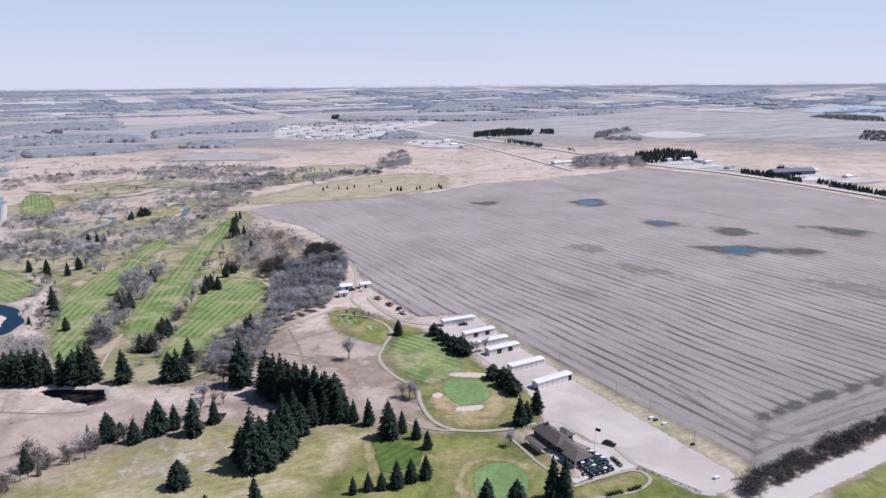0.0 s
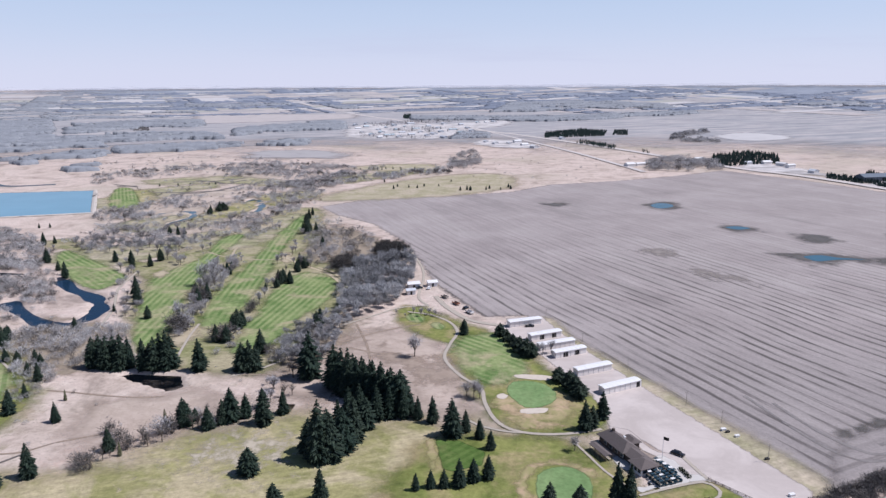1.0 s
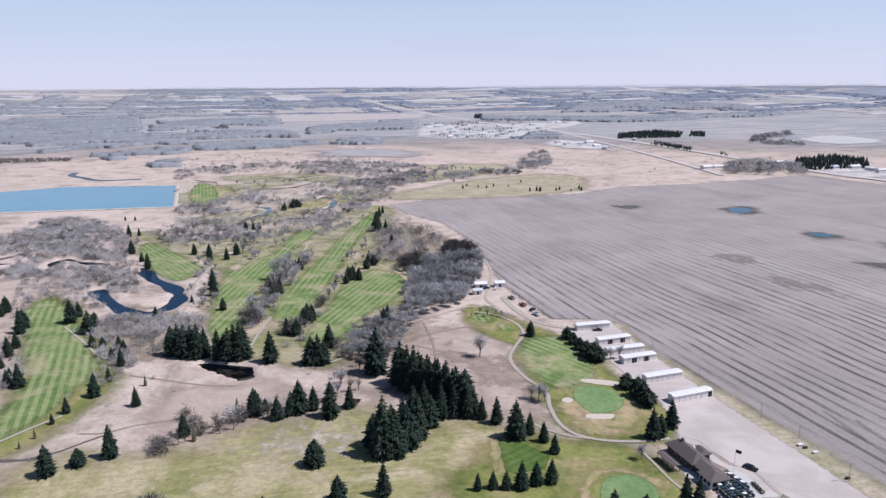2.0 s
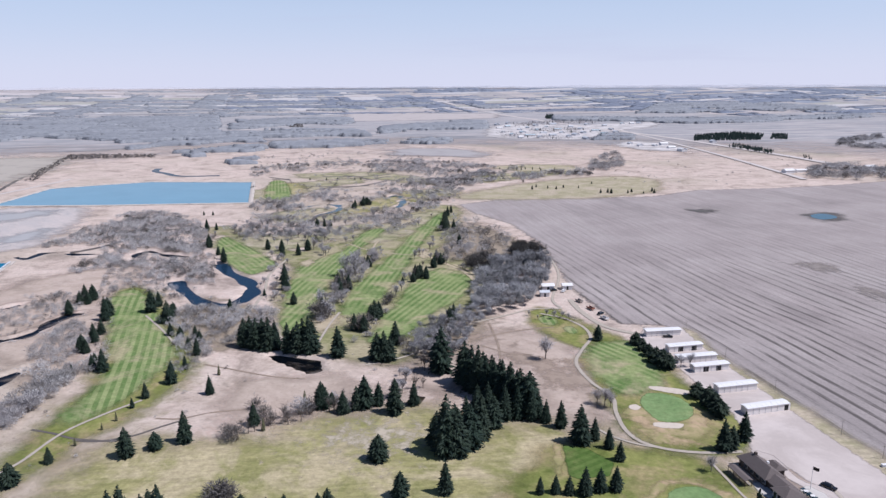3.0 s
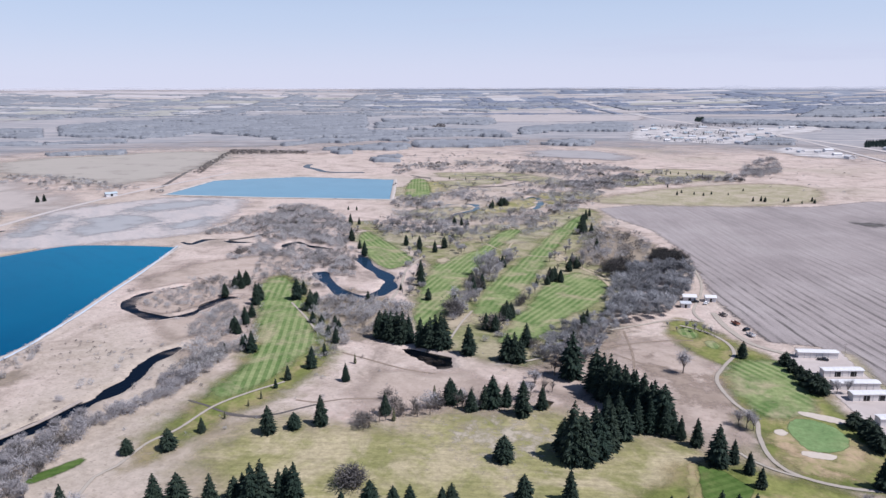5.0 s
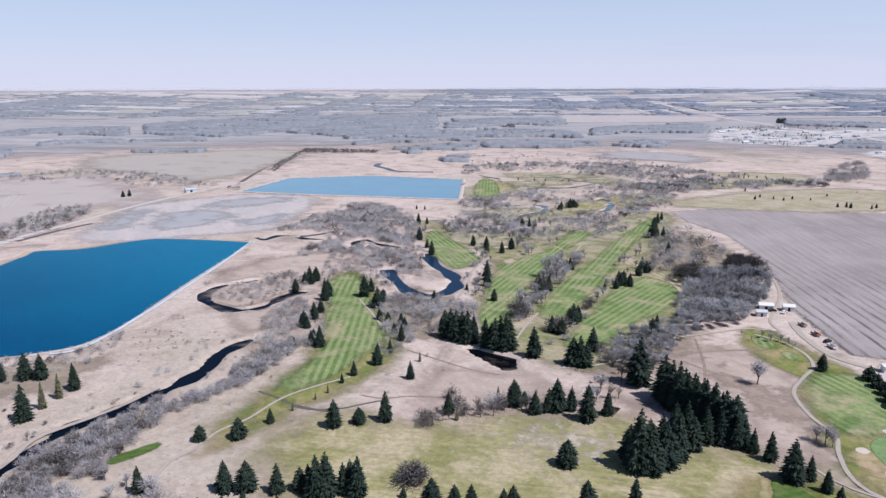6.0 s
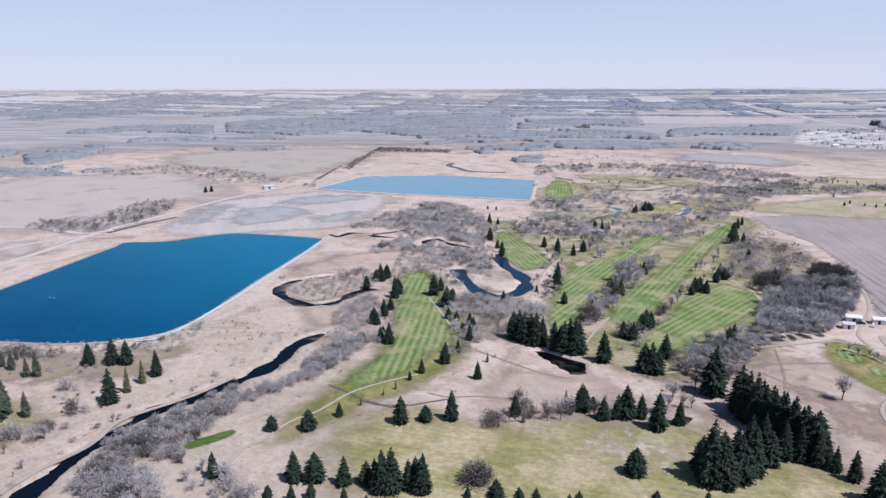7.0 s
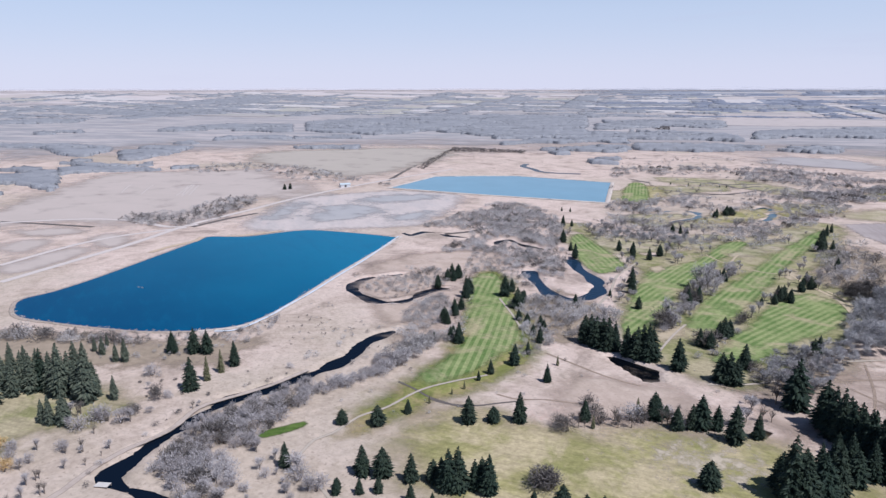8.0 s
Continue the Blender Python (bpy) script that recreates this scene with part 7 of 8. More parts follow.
# scrub in bands along the old stream beds of the valley
for i, (o, h) in enumerate((
        ([(-502, 880), (-524, 964), (-514, 1008), (-480, 999), (-454, 919), (-477, 878)], 5.5),
        ([(-460, 960), (-466, 1045), (-403, 1034), (-347.1, 1017), (-313.7, 1072), (-252.6, 1038), (-223.8, 923), (-233.2, 836), (-282.6, 920), (-327.1, 912), (-377.4, 967), (-424, 952)], 6),
        ([(-375.3, 676), (-393.9, 741), (-353.9, 742), (-334.5, 757), (-331.7, 687), (-347.3, 660)], 5),
        ([(-328.4, 784), (-310.6, 845), (-280.5, 904), (-246.6, 886), (-230.8, 946), (-195, 853), (-213.9, 778), (-207.8, 708), (-203.4, 654), (-210.4, 613), (-237.9, 664), (-276.1, 762), (-297, 755)], 6.5),
        ([(-361.4, 560), (-376.2, 617), (-361, 643), (-319.5, 605), (-289.5, 591), (-269.9, 561), (-290.5, 547), (-309.4, 518), (-337.6, 521)], 5),
        ([(-246, 516), (-236, 535), (-206.3, 515), (-203.8, 546), (-215.5, 579), (-253.1, 602), (-262.5, 567)], 5.5),
        ([(-385, 615), (-387.4, 647), (-360.7, 635), (-354.9, 606)], 5),
        ([(-188, 1041), (-193.2, 904), (-215, 844), (-241, 865), (-236.7, 965), (-207.8, 1015)], 6))):
    spots = scatter(o, 6.6, 500 + i, 0.95)
    for x, y in spots[open_ground(spots)]:
        if river_bed(x, y) > 5.5 and noise.noise((x / 34, y / 22, i + 9.0)) > -0.02 and not by_the_bends(x, y, h * 0.9):
            kind = STOCK[-1:] if noise.noise((x / 17, y / 17, i + 2.5)) > 0.34 else STOCK[:-1]
            plant_joined("grey leafless scrub along the old stream bed", kind, x, y, h * TREE_RNG.uniform(0.5, 1.1), 1.4)
thicket([(-305.7, 469), (-281.1, 481), (-250.4, 475), (-236.9, 500), (-243.8, 518), (-262.3, 508), (-294.4, 505), (-324.1, 499)], 7.0, 6.0, 9.5, (BARE,), 43, joined="tall leafless grey trees behind the fairway", gaps=0.1)
# trees among the yards of the far town
for i, o in enumerate(([(-391.1, 1762), (-292.9, 1640), (-185.4, 1612), (-176.3, 1531), (-272.7, 1526), (-358.6, 1613)], [(-445, 2126), (-334.9, 2296), (-174.8, 2341), (-165, 2207), (-307.8, 2107), (-395.5, 1961)], [(-142.5, 1715), (-68.8, 1746), (-55.2, 1550), (-115, 1525)], [(-339.4, 1906), (-206.6, 1938), (-137.9, 1837), (-188, 1759), (-298.4, 1752)])):
    woods(o, 22, 7.0, 30, 260 + i, label="leafless trees among the far town yards", gaps=0.3)
    spruce_rows(o, 48, 8.0, 270 + i, "dark spruces among the far town yards")
# low brush scattered through the riverside and the far plain
for i, (o, sp, h, n) in enumerate((
        ([(-388.4, 617), (-336, 728), (-231.1, 826), (-196.5, 705), (-207.9, 568), (-254.7, 450), (-360.3, 498)], 22, 4.0, 68), ([(-173.5, 98.7), (-261, 129.5), (-278.7, 196.3), (-259, 253.6), (-185.7, 246.4), (-147.8, 189.1), (-184.7, 150.8)], 26, 1.6, 40),
        ([(-658, 1044), (-462, 1190), (-232.7, 1016), (-217.7, 779), (-268.9, 559), (-392.1, 610)], 24, 4.5, 57), ([(-238.4, 359.1), (-274.8, 484), (-195.7, 657), (-143.9, 554), (-84.1, 321.7), (-113.6, 269.7), (-178.9, 295.1)], 26, 3.0, 68),
        ([(-238.7, 226.8), (-131.2, 294.8), (-72.4, 285.3), (-75.6, 252.7), (-132.5, 197.2), (-176.8, 190.8)], 24, 1.4, 51), ([(-150.3, 1011), (136.2, 1486), (241.1, 1138), (44.6, 855), (-60.9, 886)], 45, 3.0, 40))):
    spots = scatter(o, sp * 0.7, 300 + i, 1.0)
    for x, y in spots[open_ground(spots)]:
        if river_bed(x, y) > 6 and noise.noise((x / 45, y / 45, i)) > 0.0:
            plant_joined("thin leafless brush on dry grass", STOCK, x, y, h * TREE_RNG.uniform(0.5, 1.3), 1.2)
join_heaps()

# far plain: fields and woods in long strips to the skyline
FAR_RNG = np.random.default_rng(11)
# Field tones greyed and paled, so the distance haze sits in the base colours.
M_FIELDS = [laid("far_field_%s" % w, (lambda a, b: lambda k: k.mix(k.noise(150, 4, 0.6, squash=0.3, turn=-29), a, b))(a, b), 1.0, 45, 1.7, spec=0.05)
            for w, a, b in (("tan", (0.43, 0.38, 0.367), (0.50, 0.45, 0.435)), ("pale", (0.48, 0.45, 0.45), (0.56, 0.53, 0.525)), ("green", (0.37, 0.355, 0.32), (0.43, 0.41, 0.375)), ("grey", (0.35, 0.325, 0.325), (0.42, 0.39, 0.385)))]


# woods in long blocks between the fields
def ragged(outline, seed):
    """The outline with uneven, wandering sides."""
    out = []
    for x, y in sharp(outline, 25):
        r = math.hypot(x, y)
        s = 0.009 * r * noise.noise((x / 90, y / 90, seed)) + 0.006 * r * noise.noise((x / 30, y / 30, seed))
        out.append((x + x / r * s * 2.2, y + y / r * s * 2.2))
    return out


BLOCK_PLANS = []
BLOCK_PLANS += [([(-950, 1410), (-895, 1430), (-850, 1452), (-765, 1514), (-637, 1531), (-738, 1705), (-910, 1723), (-1017, 1630), (-1078, 1603)], 10), ([(-710, 1190), (-660, 1205), (-597, 1279), (-513, 1326), (-422, 1377), (-420, 1427), (-435, 1497), (-509, 1435), (-651, 1397), 
    (-712, 1343), (-775, 1303)], 9), ([(-755, 1142), (-727, 1157), (-703, 1163), (-723, 1210), (-748, 1240), (-773, 1232), (-802, 1215)], 9), ([(-852, 1310), (-826, 1318), (-800, 1327), (-809, 1351), (-855, 1366), (-882, 1357)], 7)]
BLOCK_PLANS += [([(-1290, 1973), (-1207, 1940), (-1025, 1833), (-1043, 1921), (-916, 1976), (-917, 2051), (-1050, 2332), (-1242, 2294), 
    (-1323, 2128), (-1377, 2108)], 9), ([(-659, 1611), (-632, 1712), (-556, 1822), (-447, 1874), (-537, 2228), (-628, 2241), (-664, 2072), (-751, 1956), (-744, 1822)], 9), ([(-1699, 2610), (-1638, 2645), (-1468, 2718), (-1250, 2759), (-1316, 2856), (-1709, 2762), (-1772, 2724)], 9), ([(-1502, 3157), (-1226, 3217), (-1063, 3341), (-1099, 3459), (-1568, 3298)], 9), ([(-340, 2331), (-156.2, 2339), (62.8, 2239), (211.6, 2319), (383, 2482), (683, 2747), (697, 2897), (377.6, 2727), (72.2, 2575), 
    (-171.5, 2573), (-379.3, 2605)], 10)]
BLOCK_PLANS += [([(-100.7, 2876), (178.3, 2993), (288.9, 3174), (518, 3052), (664, 3061), (688, 3425), (333.8, 3672), (-12.2, 3636)], 10), ([(1208, 3196), (1425, 3042), (1554, 3322), (1263, 3345)], 10), ([(-813, 3040), (-672, 3112), (-740, 3307), (-870, 3307)], 9), ([(-142.2, 1559), (-56.3, 1583), (-61.9, 1745), (-131.7, 1753)], 7), ([(-639, 935), (-619, 953), (-597, 972), (-637, 1034), (-676, 1006)], 8), ([(-954, 1087), (-933, 1184), (-876, 1307), (-819, 1349), (-873, 1438), (-971, 1356), (-1000, 1270), (-999, 1139)], 8), ([(-1255, 1313), (-1082, 1217), (-1034, 1273), (-1051, 1422), (-1591, 2228), (-1792, 2214), (-1743, 1911), (-1410, 1456)], 9)]
BLOCK_PLANS += [([(-1019, 1335), (-943, 1407), (-869, 1439), (-1016, 1625), (-1101, 1490)], 8), ([(-752, 1015), (-740, 1103), (-689, 1101), (-718, 1177), (-764, 1243), (-828, 1156), (-851, 1079)], 7), ([(-1674, 2271), (-1516, 2346), (-1599, 2474), (-1723, 2414)], 9), ([(-1099, 1642), (-1064, 1895), (-1198, 2136), (-1259, 1881)], 9), ([(-921, 160.7), (-913, 191.7), (-884, 239), (-970, 274.7), (-1114, 309.7), (-1185, 297.9), (-1180, 252.2), (-1191, 212.4)], 6), ([(-1065, 294), (-1071, 332.9), (-1023, 401), (-1006, 428), (-1072, 413), (-1132, 352.3), (-1130, 312.9)], 6)]
BLOCK_PLANS += [([(-1224, 435), (-1185, 449), (-1241, 530), (-1295, 586), (-1436, 688), (-1513, 699), (-1452, 610), (-1395, 519), (-1320, 466)], 8), ([(-1471, 718), (-1487, 795), (-1411, 896), (-1474, 936), (-1590, 820)], 8), ([(-1384, 386.3), (-1315, 412), (-1393, 487), (-1470, 515), (-1577, 485), (-1546, 403)], 7), ([(-1027, 437), (-1005, 470), (-1041, 498), (-1088, 509), (-1103, 470)], 6), ([(-1986, 509), (-1988, 629), (-2063, 653), (-2083, 534)], 8), ([(-1884, 764), (-1889, 860), (-1812, 936), (-1618, 1028), (-1924, 1223), (-2046, 1058), (-2026, 871)], 9), ([(-1193, 756), (-1090, 842), (-1141, 882), (-1238, 785)], 7)]
BLOCK_PLANS += [([(-1426, 905), (-1300, 1006), (-1374, 1063), (-1491, 946)], 7), ([(-1366, 1127), (-1399, 1312), (-1161, 1276), (-1029, 1327), (-954, 1402), (-1552, 2273), (-1894, 2216), (-2075, 1769), 
    (-2015, 1325), (-1637, 1076)], 9), ([(-1110, 353.2), (-1075, 431), (-1113, 449), (-1221, 425), (-1261, 385.3), (-1212, 336.8)], 6), ([(-1679, 305.9), (-1497, 470), (-1567, 495), (-1727, 375.9), (-1778, 324.8)], 7), ([(-2649, 492), (-2591, 603), (-2568, 816), (-2700, 859), (-2807, 522)], 9), ([(-2845, 1229), (-2741, 1421), (-2842, 1474), (-2981, 1289)], 9)]
for i, (o, h) in enumerate(BLOCK_PLANS):
    wood_mesh([wood_block(ragged(o, i), h * 0.8, 8, 100 + i)], "bare_woods", "broad leafless grey wood on the plain")
for o, m in (([(-1649, 2470), (-1552, 2503), (-1191, 2535), (-1251, 2694), (-1621, 2617), (-1720, 2579)], 1), ([(-438, 1128), (-369.5, 1139), (-278.7, 1141), (-290.2, 1215), (-373.5, 1282), (-450, 1267), (-476, 1229)], 3), ([(-638, 3187), (-373.9, 3292), (-11.6, 3422), (-11.9, 3549), (-392.2, 3457), (-669, 3346)], 1),
             ([(-1691, 2732), (-1228, 2860), (-888, 2932), (-954, 3152), (-1392, 3023), (-1818, 2942)], 0), ([(-991, 2141), (-803, 2234), (-556, 2473), (-623, 2777), (-977, 2725), (-1218, 2662)], 0), ([(-3513, 783), (-3386, 1155), (-3536, 1207), (-3696, 826)], 1), ([(-3111, 1984), (-2999, 2326), (-3180, 2467), (-3335, 2128)], 1)):
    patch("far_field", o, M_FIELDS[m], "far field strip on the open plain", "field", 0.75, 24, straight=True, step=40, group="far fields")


def far_strips():
    u, w = np.array([0.87, 0.49]), np.array([-0.49, 0.87])
    blue, grey = [], []
    for i in range(420):
        r, az = 2900 + 2000 * FAR_RNG.random(), radians(FAR_RNG.uniform(-40, 86))
        c = np.array([-r * math.sin(az), r * math.cos(az)])
        lu, lw = FAR_RNG.uniform(160, 620), FAR_RNG.uniform(22, 95)
        if FAR_RNG.random() < 0.35:
            lu, lw = lw, lu
        o = [c + u * lu * a + w * lw * b for a, b in ((-1, -1), (1, -1), (1, 1), (-1, 1))]
        if max(np.hypot(*q) for q in o) > 4880 or min(np.hypot(*q) for q in o) < 2800:
            continue
        if FAR_RNG.random() < 0.55:
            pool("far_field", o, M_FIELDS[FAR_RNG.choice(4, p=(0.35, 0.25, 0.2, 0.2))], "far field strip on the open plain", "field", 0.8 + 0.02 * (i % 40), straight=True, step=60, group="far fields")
        else:
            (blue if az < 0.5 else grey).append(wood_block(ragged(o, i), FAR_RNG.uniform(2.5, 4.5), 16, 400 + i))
    wood_mesh(blue, "far_woods", "leafless woods far off on the plain, coloured with blue haze", M_HAZEWOOD)
    wood_mesh(grey, "far_woods", "leafless woods far off on the plain, coloured with lilac haze")


far_strips()
edges = np.concatenate(RIMS)
edges = edges[np.hypot(edges[:, 0], edges[:, 1]) < 3200]
tufts("woodland_edge", edges[:: max(1, len(edges) // 14000)], 10, 6, 8, M_EDGE, "leafless grey edge of the far woods", 7, flat=0.55)
for tree in STOCK + STOCK_FAR + STOCK_GREY + STOCK_DARK + REED:
    for ob in (*tree.children, tree):
        bpy.data.objects.remove(ob)
for tree in (*SPRUCE, *PLUMP, *PALE, *PINE, *LARCH, *BARE, *DEAD, *SHRUB, *DARK, *WILLOW):
    if tree.name not in USED:
        for ob in (*tree.children, tree):
            bpy.data.objects.remove(ob)


# ---- buildings and yard things ----
def box(bm, x0, x1, y0, y1, z0, z1, taper=0.0, bevel=0.0):
    """A box; taper draws its top in by that many metres, bevel rounds its edges."""
    t = taper
    vs = [bm.verts.new(p) for p in ((x0, y0, z0), (x1, y0, z0), (x1, y1, z0), (x0, y1, z0), (x0 + t, y0 + t, z1), (x1 - t, y0 + t, z1), (x1 - t, y1 - t, z1), (x0 + t, y1 - t, z1))]
    fs = [bm.faces.new([vs[i] for i in f]) for f in ((3, 2, 1, 0), (4, 5, 6, 7), (0, 1, 5, 4), (1, 2, 6, 5), (2, 3, 7, 6), (3, 0, 4, 7))]
    if bevel:
        bmesh.ops.bevel(bm, geom=list({e for f in fs for e in f.edges}), offset=bevel, segments=2, affect="EDGES")
    return bm


def boxed(name, parent, mat, *dims, label="", **kw):
    return part(name, box(bmesh.new(), *dims, **kw), mat, parent, label)


def roof(name, parent, mat, x0, x1, y0, y1, z, rise, hip=0.0, thick=0.18, label=""):
    """A pitched roof slab with its ridge along x; hip: how far the ridge ends stand in."""
    bm = bmesh.new()
    ym = (y0 + y1) / 2
    rows = []
    for dz in (0.0, -thick):
        rows.append([bm.verts.new(p) for p in ((x0, y0, z + dz), (x1, y0, z + dz), (x1, y1, z + dz), (x0, y1, z + dz), (x0 + hip, ym, z + rise + dz), (x1 - hip, ym, z + rise + dz))])
    for r, flip in ((rows[0], 1), (rows[1], -1)):
        fs = [(0, 1, 5, 4), (2, 3, 4, 5)] + ([(1, 2, 5), (3, 0, 4)] if hip else [])
        for f in fs:
            bm.faces.new([r[i] for i in f][::flip])
    ring = [(0, 1), (1, 2), (2, 3), (3, 0)] if hip else [(0, 1), (1, 5), (5, 2), (2, 3), (3, 4), (4, 0)]
    for a, b in ring:
        bm.faces.new((rows[0][b], rows[0][a], rows[1][a], rows[1][b]))
    return part(name, bm, mat, parent, label)


def gables(parent, mat, x0, x1, y0, y1, z, rise, name="gable"):
    for x in (x0, x1 - 0.15):
        bm = bmesh.new()
        a = [bm.verts.new(p) for p in ((x, y0, z), (x, y1, z), (x, (y0 + y1) / 2, z + rise))]
        b = [bm.verts.new((v.co.x + 0.15, v.co.y, v.co.z)) for v in a]
        bm.faces.new(a[::-1]), bm.faces.new(b)
        for i in range(3):
            bm.faces.new((a[i], a[(i + 1) % 3], b[(i + 1) % 3], b[i]))
        part(name, bm, mat, parent)


def plain(name, a, b, grain=1.5, **kw):
    return material(name, lambda k: k.mix(k.noise(grain, 4, 0.65), a, b), **kw)


M_WHITE = plain("white_sheet_metal", (0.68, 0.66, 0.66), (0.80, 0.78, 0.775), 3, rough=0.6, spec=0.15)
M_WALL = plain("white_siding", (0.66, 0.65, 0.65), (0.78, 0.76, 0.76), 2, rough=0.7)
M_GREYROOF = plain("grey_sheet_metal", (0.50, 0.51, 0.54), (0.62, 0.63, 0.66), 3, rough=0.5)
M_SHINGLE = plain("brown_shingle", (0.10, 0.082, 0.078), (0.17, 0.14, 0.135), 0.8, rough=0.9)
M_SHEDWALL = plain("cream_sheet_metal", (0.74, 0.69, 0.66), (0.83, 0.78, 0.75), 2, rough=0.6)
M_BROWN = plain("dark_brown_siding", (0.06, 0.045, 0.04), (0.10, 0.08, 0.07), 1, rough=0.8)
M_DARK = plain("dark_opening", (0.02, 0.02, 0.022), (0.05, 0.045, 0.045), 1, rough=0.8)
M_PANE = plain("window_glass", (0.02, 0.025, 0.035), (0.04, 0.05, 0.06), 2, rough=0.08, spec=0.6)
M_CONCRETE = plain("concrete", (0.50, 0.47, 0.44), (0.62, 0.59, 0.56), 1.2, rough=0.85)
M_BLACK = plain("black_car_paint", (0.012, 0.012, 0.014), (0.022, 0.022, 0.025), 1, rough=0.25, spec=0.6)
M_TEAL = plain("dark_teal_plastic", (0.010, 0.028, 0.045), (0.03, 0.065, 0.09), 0.6, rough=0.5)
M_TYRE = plain("tyre_rubber", (0.015, 0.015, 0.015), (0.03, 0.03, 0.03), 0.5, rough=0.9)
M_TAN = plain("tan_vinyl", (0.36, 0.30, 0.24), (0.45, 0.38, 0.30), 0.5, rough=0.7)
M_STEEL = plain("galvanised_steel", (0.42, 0.43, 0.44), (0.55, 0.56, 0.57), 0.5, rough=0.45, metal=0.7)
M_POLE = plain("weathered_pole", (0.26, 0.23, 0.21), (0.36, 0.32, 0.29), 0.4, rough=0.9)
M_HEDGE = plain("dark_hedge", (0.025, 0.035, 0.022), (0.06, 0.065, 0.04), 0.4, rough=0.9)
M_BLUEMETAL = plain("blue_grey_sheet_metal", (0.10, 0.125, 0.165), (0.16, 0.185, 0.225), 3, rough=0.5)
M_RED = plain("rust_red_paint", (0.25, 0.10, 0.07), (0.34, 0.15, 0.10), 0.8, rough=0.7)
M_TEALROOF = plain("pale_teal_sheet_metal", (0.42, 0.50, 0.54), (0.54, 0.61, 0.64), 2, rough=0.5)


def thing(name, x, y, turn, label, category, group=""):
    ob = tagged(new(name), label, category, group)
    ob.matrix_basis = pose(x, y, 0, 0, 0, turn)
    return ob


def shed(a, b, doors, label, depth=3.6, high=2.9):
    """A long white shed whose front foot runs from a to b."""
    (ax, ay), (bx, by) = a, b
    n = math.hypot(bx - ax, by - ay)
    s = thing("storage_shed", ax, ay, math.degrees(math.atan2(by - ay, bx - ax)), label, "shed", "sheds in the yard")
    stops = sorted(doors)
    x = 0.0
    for d in stops + [None]:
        end = n if d is None else d * n - 1.3
        boxed("front_wall", s, M_SHEDWALL, x, end, 0.0, 0.18, 0, high)
        if d is not None:
            boxed("lintel", s, M_SHEDWALL, end, end + 2.6, 0.0, 0.18, high - 0.5, high)
            # A dark sheet fills the opening for the unlit inside.
            boxed("roller_door", s, M_DARK, end + 0.03, end + 2.57, 0.10, 0.2, 0, high - 0.52, label="dark panel for the shaded inside of an open doorway")
            x = end + 2.6
    for i in range(1, int(n / 2.6)):
        boxed("bay_post", s, M_STEEL, i * 2.6 - 0.06, i * 2.6 + 0.06, -0.07, -0.004, 0, high)
    boxed("side_wall", s, M_SHEDWALL, 0, 0.18, 0.18, depth, 0, high)
    boxed("side_wall", s, M_SHEDWALL, n - 0.18, n, 0.18, depth, 0, high)
    boxed("back_wall", s, M_WALL, 0.18, n - 0.18, depth - 0.18, depth, 0, high)
    gables(s, M_SHEDWALL, 0, n, 0, depth, high, 0.3)
    r = roof("roof", s, M_WHITE, -0.35, n + 0.35, -0.35, depth + 0.35, high + 0.12, 0.34, label="white sheet-metal roof")
    for i in range(int(n / 2.2)):
        bm = bmesh.new()
        box(bm, i * 2.2, i * 2.2 + 0.06, -0.35, depth / 2, 0, 0.05)
        for v in bm.verts:
            v.co.z += high + 0.13 + (v.co.y + 0.35) / (depth / 2 + 0.35) * 0.34
        part("rib", bm, M_WHITE, r)
    return s


SHED_FEET = [(-0.5, 337), (15.3, 344.2), (9.8, 318.6), (24.4, 326.7), (13.6, 306.2), (29.8, 314.7), (20, 297.6), (34.1, 305.5), (28.2, 278.5), 
    (43.1, 287), (36.9, 261.3), (52.2, 270.7)]
for i, doors in enumerate(((), (0.35, 0.75), (), (0.33, 0.7), (), (0.97,))):
    shed(SHED_FEET[2 * i], SHED_FEET[2 * i + 1], list(doors), "long low white metal shed with two dark doorways" if len(doors) == 2 else "long low white metal shed on the gravel yard")


